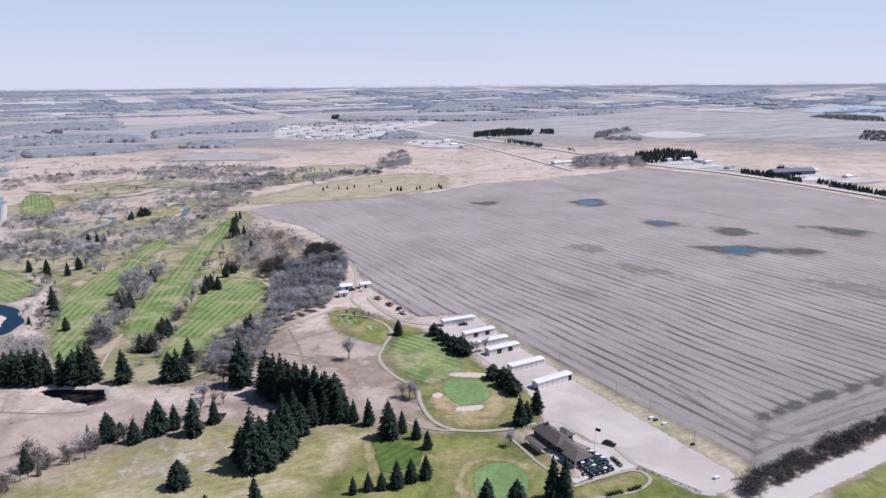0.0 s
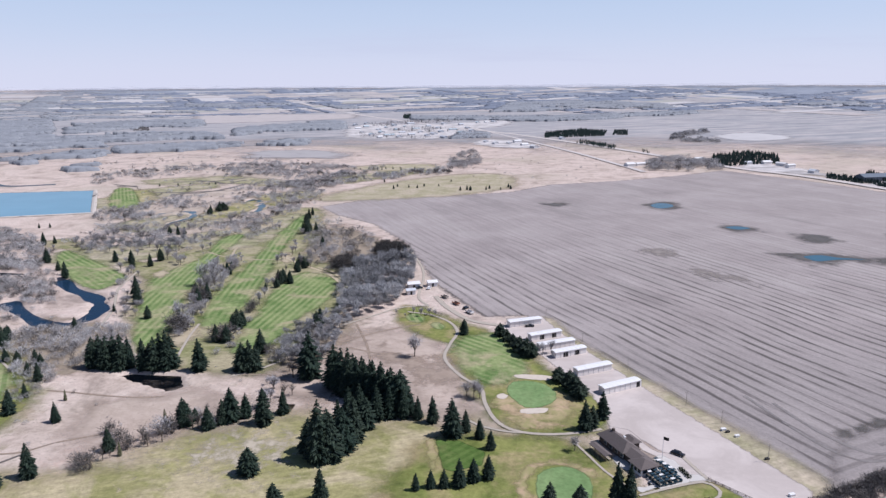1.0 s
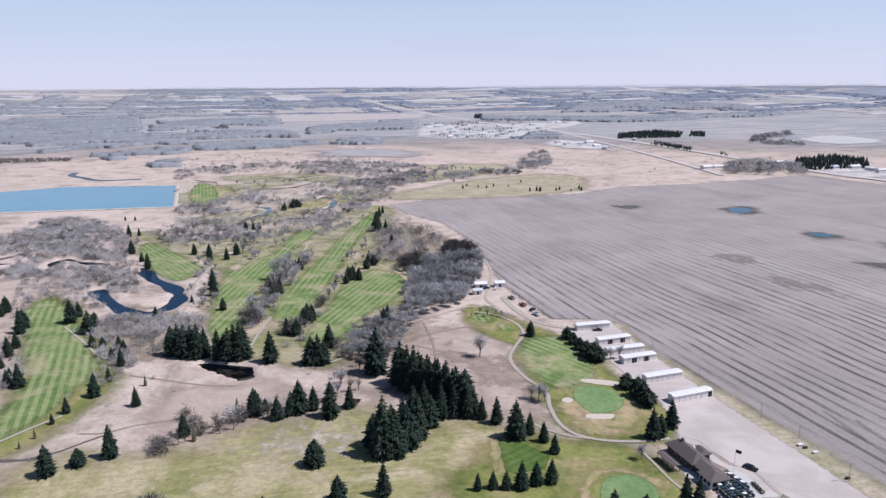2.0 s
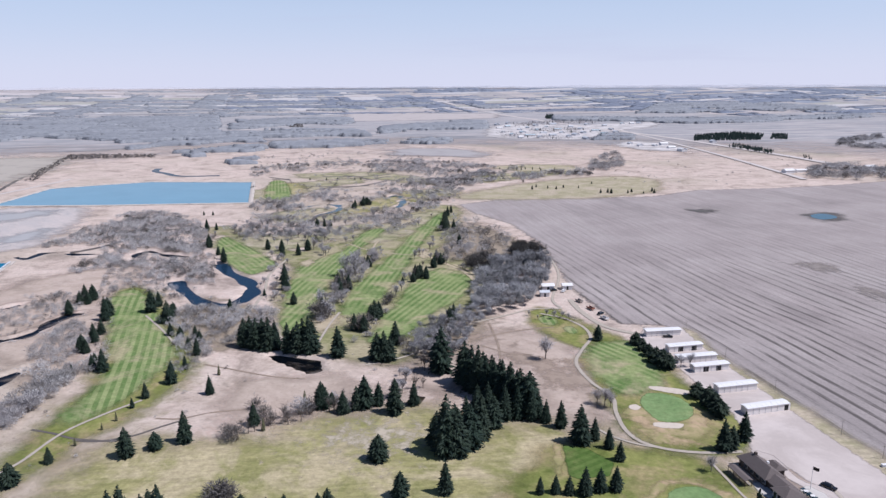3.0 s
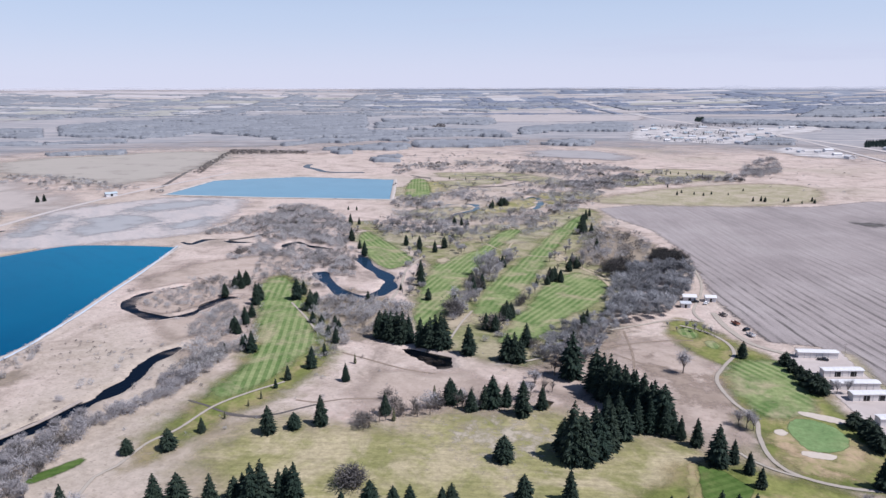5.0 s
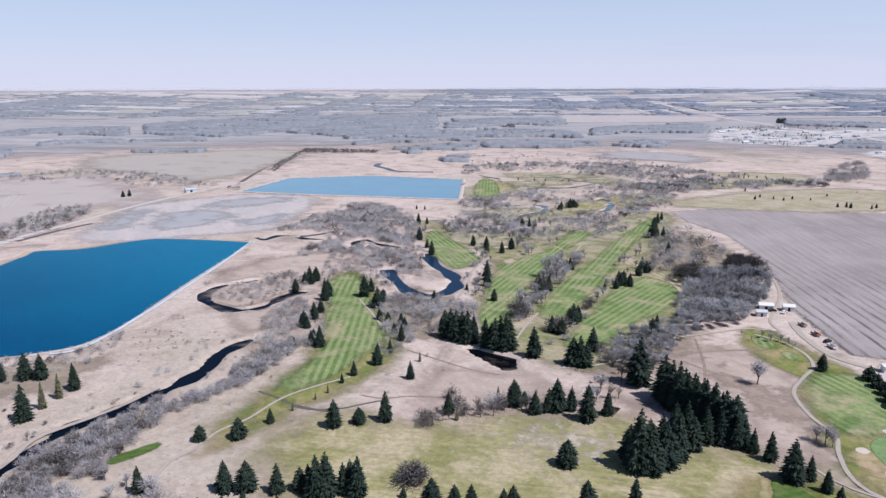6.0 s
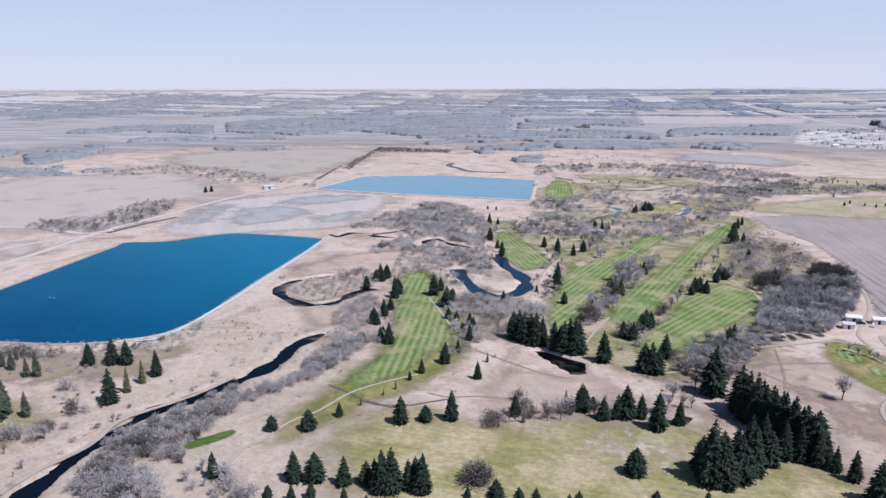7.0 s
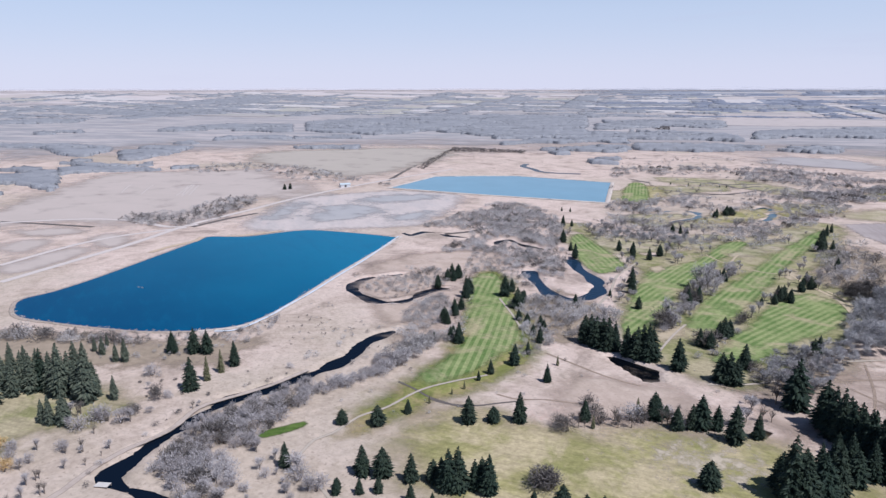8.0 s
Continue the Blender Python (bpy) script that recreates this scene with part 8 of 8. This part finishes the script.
def clubhouse():
    h = thing("clubhouse", 28.0, 222.0, -62.0, "low brown-roofed clubhouse with a pale hipped wing", "clubhouse")
    boxed("main_wall", h, M_BROWN, -0.3, 13, 3.2, 8.8, 0, 3.0)
    roof("main_roof", h, M_SHINGLE, -1.0, 13.8, 2.4, 9.6, 3.0, 2.3, 2.6, label="brown shingle hipped roof")
    boxed("link_wall", h, M_BROWN, 13, 18, 3.9, 9, 0, 2.7)
    roof("link_roof", h, M_SHINGLE, 12.0, 19.5, 3.2, 9.4, 2.7, 1.4, 1.0)
    boxed("wing_wall", h, M_WALL, 17.8, 23.4, 2.4, 8.4, 0, 2.8, label="pale painted wall")
    roof("wing_roof", h, M_SHINGLE, 17.2, 24.1, 1.7, 9.1, 2.8, 1.6, 3.0, label="brown shingle hipped roof")
    roof("porch_roof", h, M_SHINGLE, 3.5, 9.5, 8.8, 13.4, 2.7, 1.2, 1.4)
    boxed("porch_wall", h, M_BROWN, 4.1, 8.9, 8.8, 12.8, 0, 2.6)
    boxed("chimney", h, M_BROWN, 2.6, 3.4, 6.0, 6.8, 3.0, 6.0)
    boxed("vent", h, M_WHITE, 5.4, 6.2, 8.6, 9.3, 3.4, 4.0, label="white roof vent")
    for x in (2.5, 5.5, 8.5, 11.5):
        w = boxed("window", h, M_WALL, x, x + 1.6, 3.12, 3.2, 1.0, 2.2, label="white-framed window")
        boxed("pane", w, M_PANE, x + 0.1, x + 1.5, 3.08, 3.12, 1.1, 2.1)
    for x in (18.2, 19.9, 21.7):
        w = boxed("window", h, M_BROWN, x, x + 1.3, 2.32, 2.4, 0.9, 2.1, label="dark-framed window")
        boxed("pane", w, M_PANE, x + 0.1, x + 1.2, 2.28, 2.32, 1.0, 2.0)
    for y in (3.0, 6.0):
        w = boxed("window", h, M_BROWN, 23.4, 23.48, y, y + 1.6, 0.9, 2.1, label="dark-framed window")
        boxed("pane", w, M_PANE, 23.48, 23.52, y + 0.1, y + 1.5, 1.0, 2.0)
    boxed("door", h, M_DARK, 15.5, 16.5, 3.84, 3.9, 0, 2.1, label="dark door in the shade")
    boxed("step", h, M_CONCRETE, 15.0, 17.0, 2.3, 3.8, 0, 0.16)


clubhouse()


def shelter():
    s = thing("open_shelter", 27.9, 218.9, -62.0, "low open shelter with a long brown roof", "shelter")
    roof("roof", s, M_SHINGLE, 0, 9.3, -1.4, 1.4, 2.3, 0.4, label="faded brown roof")
    for x in (0.3, 3.2, 6.1, 9.0):
        for y in (-1.2, 1.2):
            boxed("post", s, M_BROWN, x - 0.07, x + 0.07, y - 0.07, y + 0.07, 0, 2.3)
    boxed("bench", s, M_POLE, 0.5, 8.8, 0.5, 1.0, 0.35, 0.45)


shelter()
for o, text in (([(40.7, 205.6), (42.4, 197.3), (46, 193.7), (56.1, 199.4), (58, 204.7), (54.2, 214.5), (49.3, 218.4), (46.7, 214.6)], "pale concrete patio full of parked carts"), ([(34.9, 212.2), (38.5, 214.7), (39.9, 210.6), (36.9, 207.1)], "small concrete pad by the clubhouse")):
    patch("patio", drawn_in(o, 0.86), M_SLAB, text, "patio", 0.2, 0.6, straight=True)


patch("gravel_yard", [(34.9, 234.5), (42.2, 233), (45.8, 223.7), (49.3, 218.1), (55.6, 217.2), (61, 205.5), (62.1, 203), (56.3, 200.8), (54, 206.1), (51.9, 213), (48.3, 215.6), (44.3, 219.2), (42.9, 225)], M_GRAVEL, "pale gravel against the clubhouse wall", "yard", 0.11, 1.2)
for o, text in (([(38.1, 196.5), (39.7, 193.4), (47.1, 198.4), (56.4, 201.2), (62, 202.7), (59.2, 205.4), (52.9, 205.2), (47.6, 200.8), (41.6, 196.6)], "pale concrete walk round the cart patio"), ([(33.5, 213.2), (36.8, 215.2), (40.3, 210.8), (40.3, 206.9), (37.8, 205.4), (35.4, 207.4)], "pale concrete apron before the clubhouse door")):
    patch("patio", o, M_SLAB, text, "patio", 0.16, 0.8, straight=True)


def wheel(parent, x, y, r, w):
    bm = bmesh.new()
    bmesh.ops.create_cone(bm, cap_ends=True, segments=14, radius1=r, radius2=r, depth=w, matrix=pose(x, y, r, 90, 0, 0))
    t = part("wheel", bm, M_TYRE, parent)
    bm = bmesh.new()
    bmesh.ops.create_cone(bm, cap_ends=True, segments=10, radius1=r * 0.55, radius2=r * 0.55, depth=w + 0.03, matrix=pose(x, y, r, 90, 0, 0))
    part("rim", bm, M_STEEL, t)


def golf_cart(top, label):
    c = tagged(new("golf_cart"), label, "golf cart", "golf carts on the patio")
    boxed("body", c, M_TEAL, -1.15, 1.1, -0.58, 0.58, 0.25, 0.62, bevel=0.06)
    boxed("cowl", c, M_TEAL, 0.55, 1.15, -0.55, 0.55, 0.6, 0.95, taper=0.12)
    boxed("seat", c, M_TAN, -0.75, -0.05, -0.52, 0.52, 0.62, 0.80, bevel=0.04, label="tan vinyl seat")
    boxed("seat_back", c, M_TAN, -0.85, -0.72, -0.52, 0.52, 0.80, 1.2)
    boxed("roof", c, top, -0.80, 0.55, -0.46, 0.46, 1.80, 1.88, bevel=0.03)
    for x, y in ((-0.72, -0.42), (-0.72, 0.42), (0.48, -0.42), (0.48, 0.42)):
        boxed("roof_post", c, M_DARK, x - 0.025, x + 0.025, y - 0.025, y + 0.025, 0.6, 1.8)
    for x in (-0.75, 0.75):
        for y in (-0.52, 0.52):
            wheel(c, x, y, 0.22, 0.18)
    return c


CARTS = [golf_cart(M_TEAL, "parked golf cart with a dark teal roof"), golf_cart(M_WHITE, "parked golf cart with a white roof")]
PLACED = [False, False]
CART_RNG = random.Random(3)


def park_cart(kind, x, y, turn):
    m = pose(x, y, 0.23, 0, 0, turn)
    if PLACED[kind]:
        copy_thing(CARTS[kind], m)
    else:
        CARTS[kind].matrix_basis = m
        PLACED[kind] = True


for i in range(5):
    for j in range(4):
        u, v = 0.3 + i * 1.45, 0.9 + j * 2.1
        x, y = 42.9 + 0.42 * u + 0.89 * v, 202.6 - 0.90 * u + 0.45 * v
        park_cart(0 if (i * 4 + j) % 9 else 1, x + CART_RNG.uniform(-0.15, 0.15), y + CART_RNG.uniform(-0.15, 0.15), 25 + CART_RNG.uniform(-6, 6))
for i in range(7):
    x, y = 47.2 + 0.70 * i, 211.0 - 1.05 * i
    park_cart(1 if i % 2 else 0, x, y, 25 + CART_RNG.uniform(-8, 8))


def car(x, y, turn, paint, label, truck=False):
    c = thing("pickup_truck" if truck else "car", x, y, turn, label, "pickup" if truck else "car")
    boxed("body", c, paint, -2.3, 2.3, -0.9, 0.9, 0.35, 0.95, bevel=0.14)
    boxed("cabin", c, paint, *((-0.5, 1.3) if truck else (-1.7, 1.1)), -0.82, 0.82, 0.93, 1.55, taper=0.28)
    boxed("windscreen", c, M_PANE, *((-0.42, 1.22) if truck else (-1.62, 1.02)), -0.84, 0.84, 1.0, 1.42, taper=0.24)
    if truck:
        boxed("load_bed", c, M_DARK, -2.2, -0.6, -0.75, 0.75, 0.9, 0.99)
    for x0, y0 in ((-1.45, -0.85), (-1.45, 0.85), (1.45, -0.85), (1.45, 0.85)):
        wheel(c, x0, y0, 0.34, 0.22)
    for y0 in (-0.6, 0.6):
        boxed("headlight", c, M_STEEL, 2.26, 2.32, y0 - 0.18, y0 + 0.18, 0.6, 0.75)
    return c


for i, ((x, y), turn, paint, text, truck) in enumerate(zip(
        [(55.4, 217.1), (9.3, 339.2), (26.2, 305.8), (-18.6, 330.5), (-24.8, 365.7), (-55.2, 402), (-49.3, 402)],
        (-36, 12, 15, 70, 60, 30, 80), (M_BLACK, M_BLACK, M_BLACK, M_BLACK, M_BLACK, M_BLACK, M_WHITE),
        ("black car parked on the gravel yard", "dark pickup parked before a shed", "dark pickup parked before a shed", "", "black car parked by the dirt lane", "dark pickup beside the cabin", "white car beside the cabin"),
        (False, True, True, False, False, True, False))):
    if text:
        car(x, y, turn, paint, text, truck)


def flagpole(x, y, h):
    f = thing("flagpole", x, y, 0, "white flagpole with a dark limp flag", "flagpole")
    bm = bmesh.new()
    cone(bm, (0, 0, 0), (0, 0, h), 0.09, 0.05, 8)
    part("pole", bm, M_WALL, f)
    bm = bmesh.new()
    rows = [[bm.verts.new((0.06 + 0.25 * i, 0.12 * math.sin(i * 1.1) + dy, h - 0.2 - z - 0.06 * i)) for i in range(8)] for z in (0, 1.1) for dy in (0,)]
    for i in range(7):
        bm.faces.new((rows[0][i], rows[0][i + 1], rows[1][i + 1], rows[1][i]))
    bmesh.ops.solidify(bm, geom=bm.faces[:], thickness=0.02)
    part("flag", bm, M_DARK, f, "dark flag")


flagpole(49.9, 214.5, 8.0)


def utility_pole(x, y, h):
    p = thing("utility_pole", x, y, 30, "thin weathered pole on the grass strip", "pole", "poles along the field")
    bm = bmesh.new()
    cone(bm, (0, 0, -0.3), (0, 0, h), 0.085, 0.055, 8)
    part("shaft", bm, M_POLE, p)
    boxed("cross_arm", p, M_POLE, -0.9, 0.9, -0.06, 0.06, h - 0.6, h - 0.46)


for x, y, h in [(83.4, 215.2, 7.7), (66.7, 254.9, 7.1), (49.8, 287, 6.3), (33.8, 319.3, 5.7), (18.1, 353.3, 4.7), (76, 241.2, 5.5)]:
    utility_pole(x, y, max(5.0, h * 0.85))


def fence(points, h, gap, label, mat):
    (ax, ay), (bx, by) = points
    n = math.hypot(bx - ax, by - ay)
    f = thing("fence", ax, ay, math.degrees(math.atan2(by - ay, bx - ax)), label, "fence")
    for i in range(int(n / gap) + 1):
        boxed("post", f, mat, i * gap - 0.07, i * gap + 0.07, -0.07, 0.07, 0, h)
    for z in (h * 0.45, h * 0.85):
        boxed("rail", f, mat, 0, n, -0.04, 0.04, z - 0.06, z + 0.06)


fence([(61.4, 202.6), (76.3, 187.8)], 0.9, 2.4, "dark low rail fence beside the yard", M_BROWN)
fence([(-51.4, 367.2), (-36.1, 352.6)], 1.5, 2.2, "grey post fence by the lane", M_POLE)
fence([(-49.4, 357.5), (-36.7, 347)], 1.5, 2.2, "grey post fence by the lane", M_POLE)
fence([(86.4, 189.5), (95.3, 194.7)], 1.1, 1.6, "dark field gate beside the hedge", M_BROWN)
fence([(87.7, 194.4), (91.2, 195.4)], 0.9, 1.6, "short dark rail by the entrance", M_BROWN)


def clipped_hedge(a, b, wide, high, label):
    (ax, ay), (bx, by) = a, b
    n = math.hypot(bx - ax, by - ay)
    rng = random.Random(n)
    h = thing("hedge", ax, ay, math.degrees(math.atan2(by - ay, bx - ax)), label, "hedge")
    v = []
    for _ in range(int(n * 110)):
        p = Vector((rng.uniform(0, n), rng.uniform(-wide, wide) / 2, rng.uniform(0.05, high)))
        d = Vector((rng.gauss(0, 1), rng.gauss(0, 1), rng.gauss(0.3, 1))).normalized()
        s = d.cross(Vector((rng.gauss(0, 1), rng.gauss(0, 1), rng.gauss(0, 1)))).normalized() * 0.12
        v += [p + s, p - s, p + d * 0.35]
    attach("foliage", triangles("foliage", v, M_HEDGE), h)


for a, b, text in ((*[(47.4, 186.7), (52.9, 188.4)], "low dark hedge on the lawn"), (*[(54.8, 189.3), (59, 191.1)], "low dark hedge on the lawn"), (*[(54.1, 208.3), (55.9, 202.7)], "low dark hedge beside the patio")):
    clipped_hedge(a, b, 1.4, 1.0, text)


def crate(x, y, turn, size, mat, label, name="storage_box"):
    c = thing(name, x, y, turn, label, "box")
    boxed("body", c, mat, -size, size, -size * 0.6, size * 0.6, 0, size * 0.9, bevel=0.05)
    boxed("lid", c, mat, -size - 0.04, size + 0.04, -size * 0.6 - 0.04, size * 0.6 + 0.04, size * 0.9, size * 0.9 + 0.08)


for (x, y), size in zip([(75.1, 235.8), (76.2, 234.4), (78.5, 231.4), (83.6, 216.7), (83.7, 195.8)], (0.9, 0.7, 0.8, 0.7, 0.9)):
    dark = size < 0.75
    crate(x, y, 20, size, M_DARK if dark else M_WHITE, "dark box standing on the grass strip" if dark else "white box standing on the grass strip")


def wagon(x, y, turn, mat, label):
    w = thing("trailer", x, y, turn, label, "trailer", "trailers by the lane")
    boxed("deck", w, M_POLE, -2.6, 2.6, -1.0, 1.0, 0.6, 0.75)
    boxed("front_board", w, mat, 2.45, 2.6, -1.0, 1.0, 0.75, 1.7)
    boxed("side_board", w, mat, -2.6, 2.45, -1.0, -0.9, 0.75, 1.5)
    boxed("side_board", w, mat, -2.6, 2.45, 0.9, 1.0, 0.75, 1.5)
    boxed("drawbar", w, M_STEEL, 2.6, 4.0, -0.06, 0.06, 0.5, 0.6)
    for x0 in (-1.2, 0.0):
        for y0 in (-0.95, 0.95):
            wheel(w, x0, y0, 0.36, 0.2)


for (x, y), m, text in zip([(-30.7, 373), (-22.2, 358.2), (-38.1, 384.8)], (M_RED, M_WHITE, M_POLE), ("rust-red farm trailer by the lane", "small white trailer by the lane", "grey farm trailer by the lane")):
    wagon(x, y, -50, m, text)


def barn(x, y, turn, long, wide, high, walls, cover, label, group="", category="building", door=True):
    b = thing("cabin" if long < 12 else "farm_building", x, y, turn, label, category, group)
    b.location.z = float(land(x, y))
    boxed("wall", b, walls, -long / 2, long / 2, -wide / 2, wide / 2, 0, high)
    gables(b, walls, -long / 2, long / 2, -wide / 2, wide / 2, high, wide * 0.2)
    roof("roof", b, cover, -long / 2 - 0.5, long / 2 + 0.5, -wide / 2 - 0.5, wide / 2 + 0.5, high + 0.1, wide * 0.22)
    if door:
        boxed("door", b, M_DARK, -long * 0.1, long * 0.1, -wide / 2 - 0.12, -wide / 2 - 0.02, 0, high * 0.8, label="dark door")


for (x, y), long, wide, cover, text in zip([(-59.1, 405), (-48.2, 409), (-58.7, 391)], (7, 5.5, 5), (5, 4.5, 4), (M_WHITE, M_WHITE, M_GREYROOF), ("small white-roofed cabin by the wood", "small white hut by the wood", "small grey-roofed hut by the wood")):
    barn(x, y, 20, long, wide, 2.6, M_WALL, cover, text)
for (x, y), cover in zip([(-695, 510)], (M_TEALROOF,)):
    barn(x, y, 70, 12, 6.5, 3.2, M_GREYROOF, cover, "pump house with a pale teal roof beside the lagoons")

# town and farmsteads on the plain
TOWN_RNG = random.Random(8)
M_TOWNYARD = laid("town_gravel", lambda k: k.mix(k.step(k.noise(55, 5, 0.65, squash=0.5, turn=-29), 0.40, 0.62), (0.42, 0.385, 0.375), (0.66, 0.615, 0.60)), 1.0, 40, 2.2, spec=0.1)
patch("town_yard", [(-377.1, 1599), (-456, 1969), (-411, 2121), (-240.1, 2099), (-45, 2322), (-23.9, 2070), (-123.2, 1836), (-156.3, 1576), 
    (-278.2, 1557)], M_TOWNYARD, "pale gravel yards of the far town", "yard", 0.85, 14)
patch("town_yard", [(-79.1, 1423), (-54.6, 1535), (17.8, 1469), (48.1, 1336), (-26.6, 1343)], M_TOWNYARD, "pale gravel yards of the far town", "yard", 0.85, 14)
patch("farm_yard", [(315.6, 1036), (361.1, 1087), (401, 989), (418, 937), (393.1, 950), (330.7, 993)], M_TOWNYARD, "pale gravel farmyard by the highway", "yard", 0.85, 14)
patch("farm_yard", [(407, 849), (470, 921), (501, 897), (526, 843), (476, 826), (445, 857)], M_TOWNYARD, "pale gravel farmyard by the highway", "yard", 0.85, 14)
patch("dry_slough", [(452, 1650), (551, 1757), (598, 1599), (499, 1511), (449, 1547)], M_FIELDS[1], "pale dry slough in the open field", "field", 0.85, 14)
pool("far_lake", [(1333, 2661), (1535, 2887), (1828, 2922), (1957, 2717), (1588, 2197), (1443, 2358), (1376, 2509)], M_FARLAKE, "pale far lake on the plain", "lake", 1.5)
for x, y in [(-420, 1893), (-412, 1963), (-354.2, 1841), (-349.9, 1931), (-305.1, 1835), (-304.4, 1974), (-259.4, 1874), (-240.7, 1992), 
    (-204.1, 1914), (-190.7, 1683), (-239.8, 1653), (-290.2, 1640), (-332.8, 1645), (-154.2, 2060), (-110.7, 2169), (-86, 2196), 
    (-124.6, 1904), (-64.3, 2225), (-181, 1759), (-230.8, 1745), (-274.2, 1730), (-326.1, 1736), (-158.5, 1840), (-376.9, 1741), 
    (-307.9, 2108), (-206.5, 2094), (-445, 2126), (-345.1, 2031), (-200.5, 1631), (-128.8, 1714), (-106.1, 1791), (-461, 2046), 
    (-258.2, 1587), (-300.2, 1575), (-156.3, 1576)]:
    barn(x, y, 29 + TOWN_RNG.choice((0, 90)), TOWN_RNG.uniform(10, 26), TOWN_RNG.uniform(7, 12), TOWN_RNG.uniform(3, 4.5), TOWN_RNG.choice((M_WALL, M_GREYROOF)), TOWN_RNG.choice((M_WHITE, M_GREYROOF, M_GREYROOF, M_TEALROOF)),
         "pale industrial building of the far town", "town buildings", "building", False)
for x, y in [(-57.9, 1462), (-37.1, 1419), (-10, 1430), (6, 1456), (20.1, 1388), (37.4, 1337), (167.7, 1046), (185.1, 1060), (283.7, 1126), 
    (343.3, 1080), (371.3, 1086), (385.2, 1062), (388.7, 1039), (482, 945), (488, 932), (440, 868), (503, 875), (395.5, 976), 
    (102.6, 1550), (264.6, 1102)]:
    barn(x, y, 29 + TOWN_RNG.choice((0, 90)), TOWN_RNG.uniform(9, 17), TOWN_RNG.uniform(6, 10), TOWN_RNG.uniform(3, 4.5), M_WALL, TOWN_RNG.choice((M_WHITE, M_WHITE, M_GREYROOF)),
         "pale farm building beside the highway", "farm buildings", "building", False)
barn(*[(450, 911)][0], 15, 62, 16, 5.5, M_BLUEMETAL, M_BLUEMETAL, "long grey farm building behind a spruce row", "farm buildings")


def float_buoy(x, y):
    f = thing("float", x, y, 20, "small white float on the lagoon water", "float", "floats on the lagoon")
    f.location.z = 0.27
    boxed("hull", f, M_STEEL, -0.8, 0.8, -0.4, 0.4, -0.1, 0.32, bevel=0.1)
    bm = bmesh.new()
    cone(bm, (0, 0, 0.32), (0, 0, 1.1), 0.12, 0.08, 8)
    part("mast", bm, M_STEEL, f)


for x, y in [(-426, 155.5), (-423, 156.5)]:
    float_buoy(x, y)


def landing(x, y, turn):
    d = thing("landing_stage", x, y, turn, "small weathered plank landing on the river bank", "landing")
    for i in range(11):
        boxed("plank", d, M_CONCRETE, -2.2 + i * 0.4, -1.84 + i * 0.4, -1.3, 1.3, 0.35, 0.42)
    for px0 in (-2.0, 2.0):
        for py0 in (-1.1, 1.1):
            boxed("post", d, M_POLE, px0 - 0.08, px0 + 0.08, py0 - 0.08, py0 + 0.08, -0.4, 0.35)


landing(-212.9, 60.9, 40)
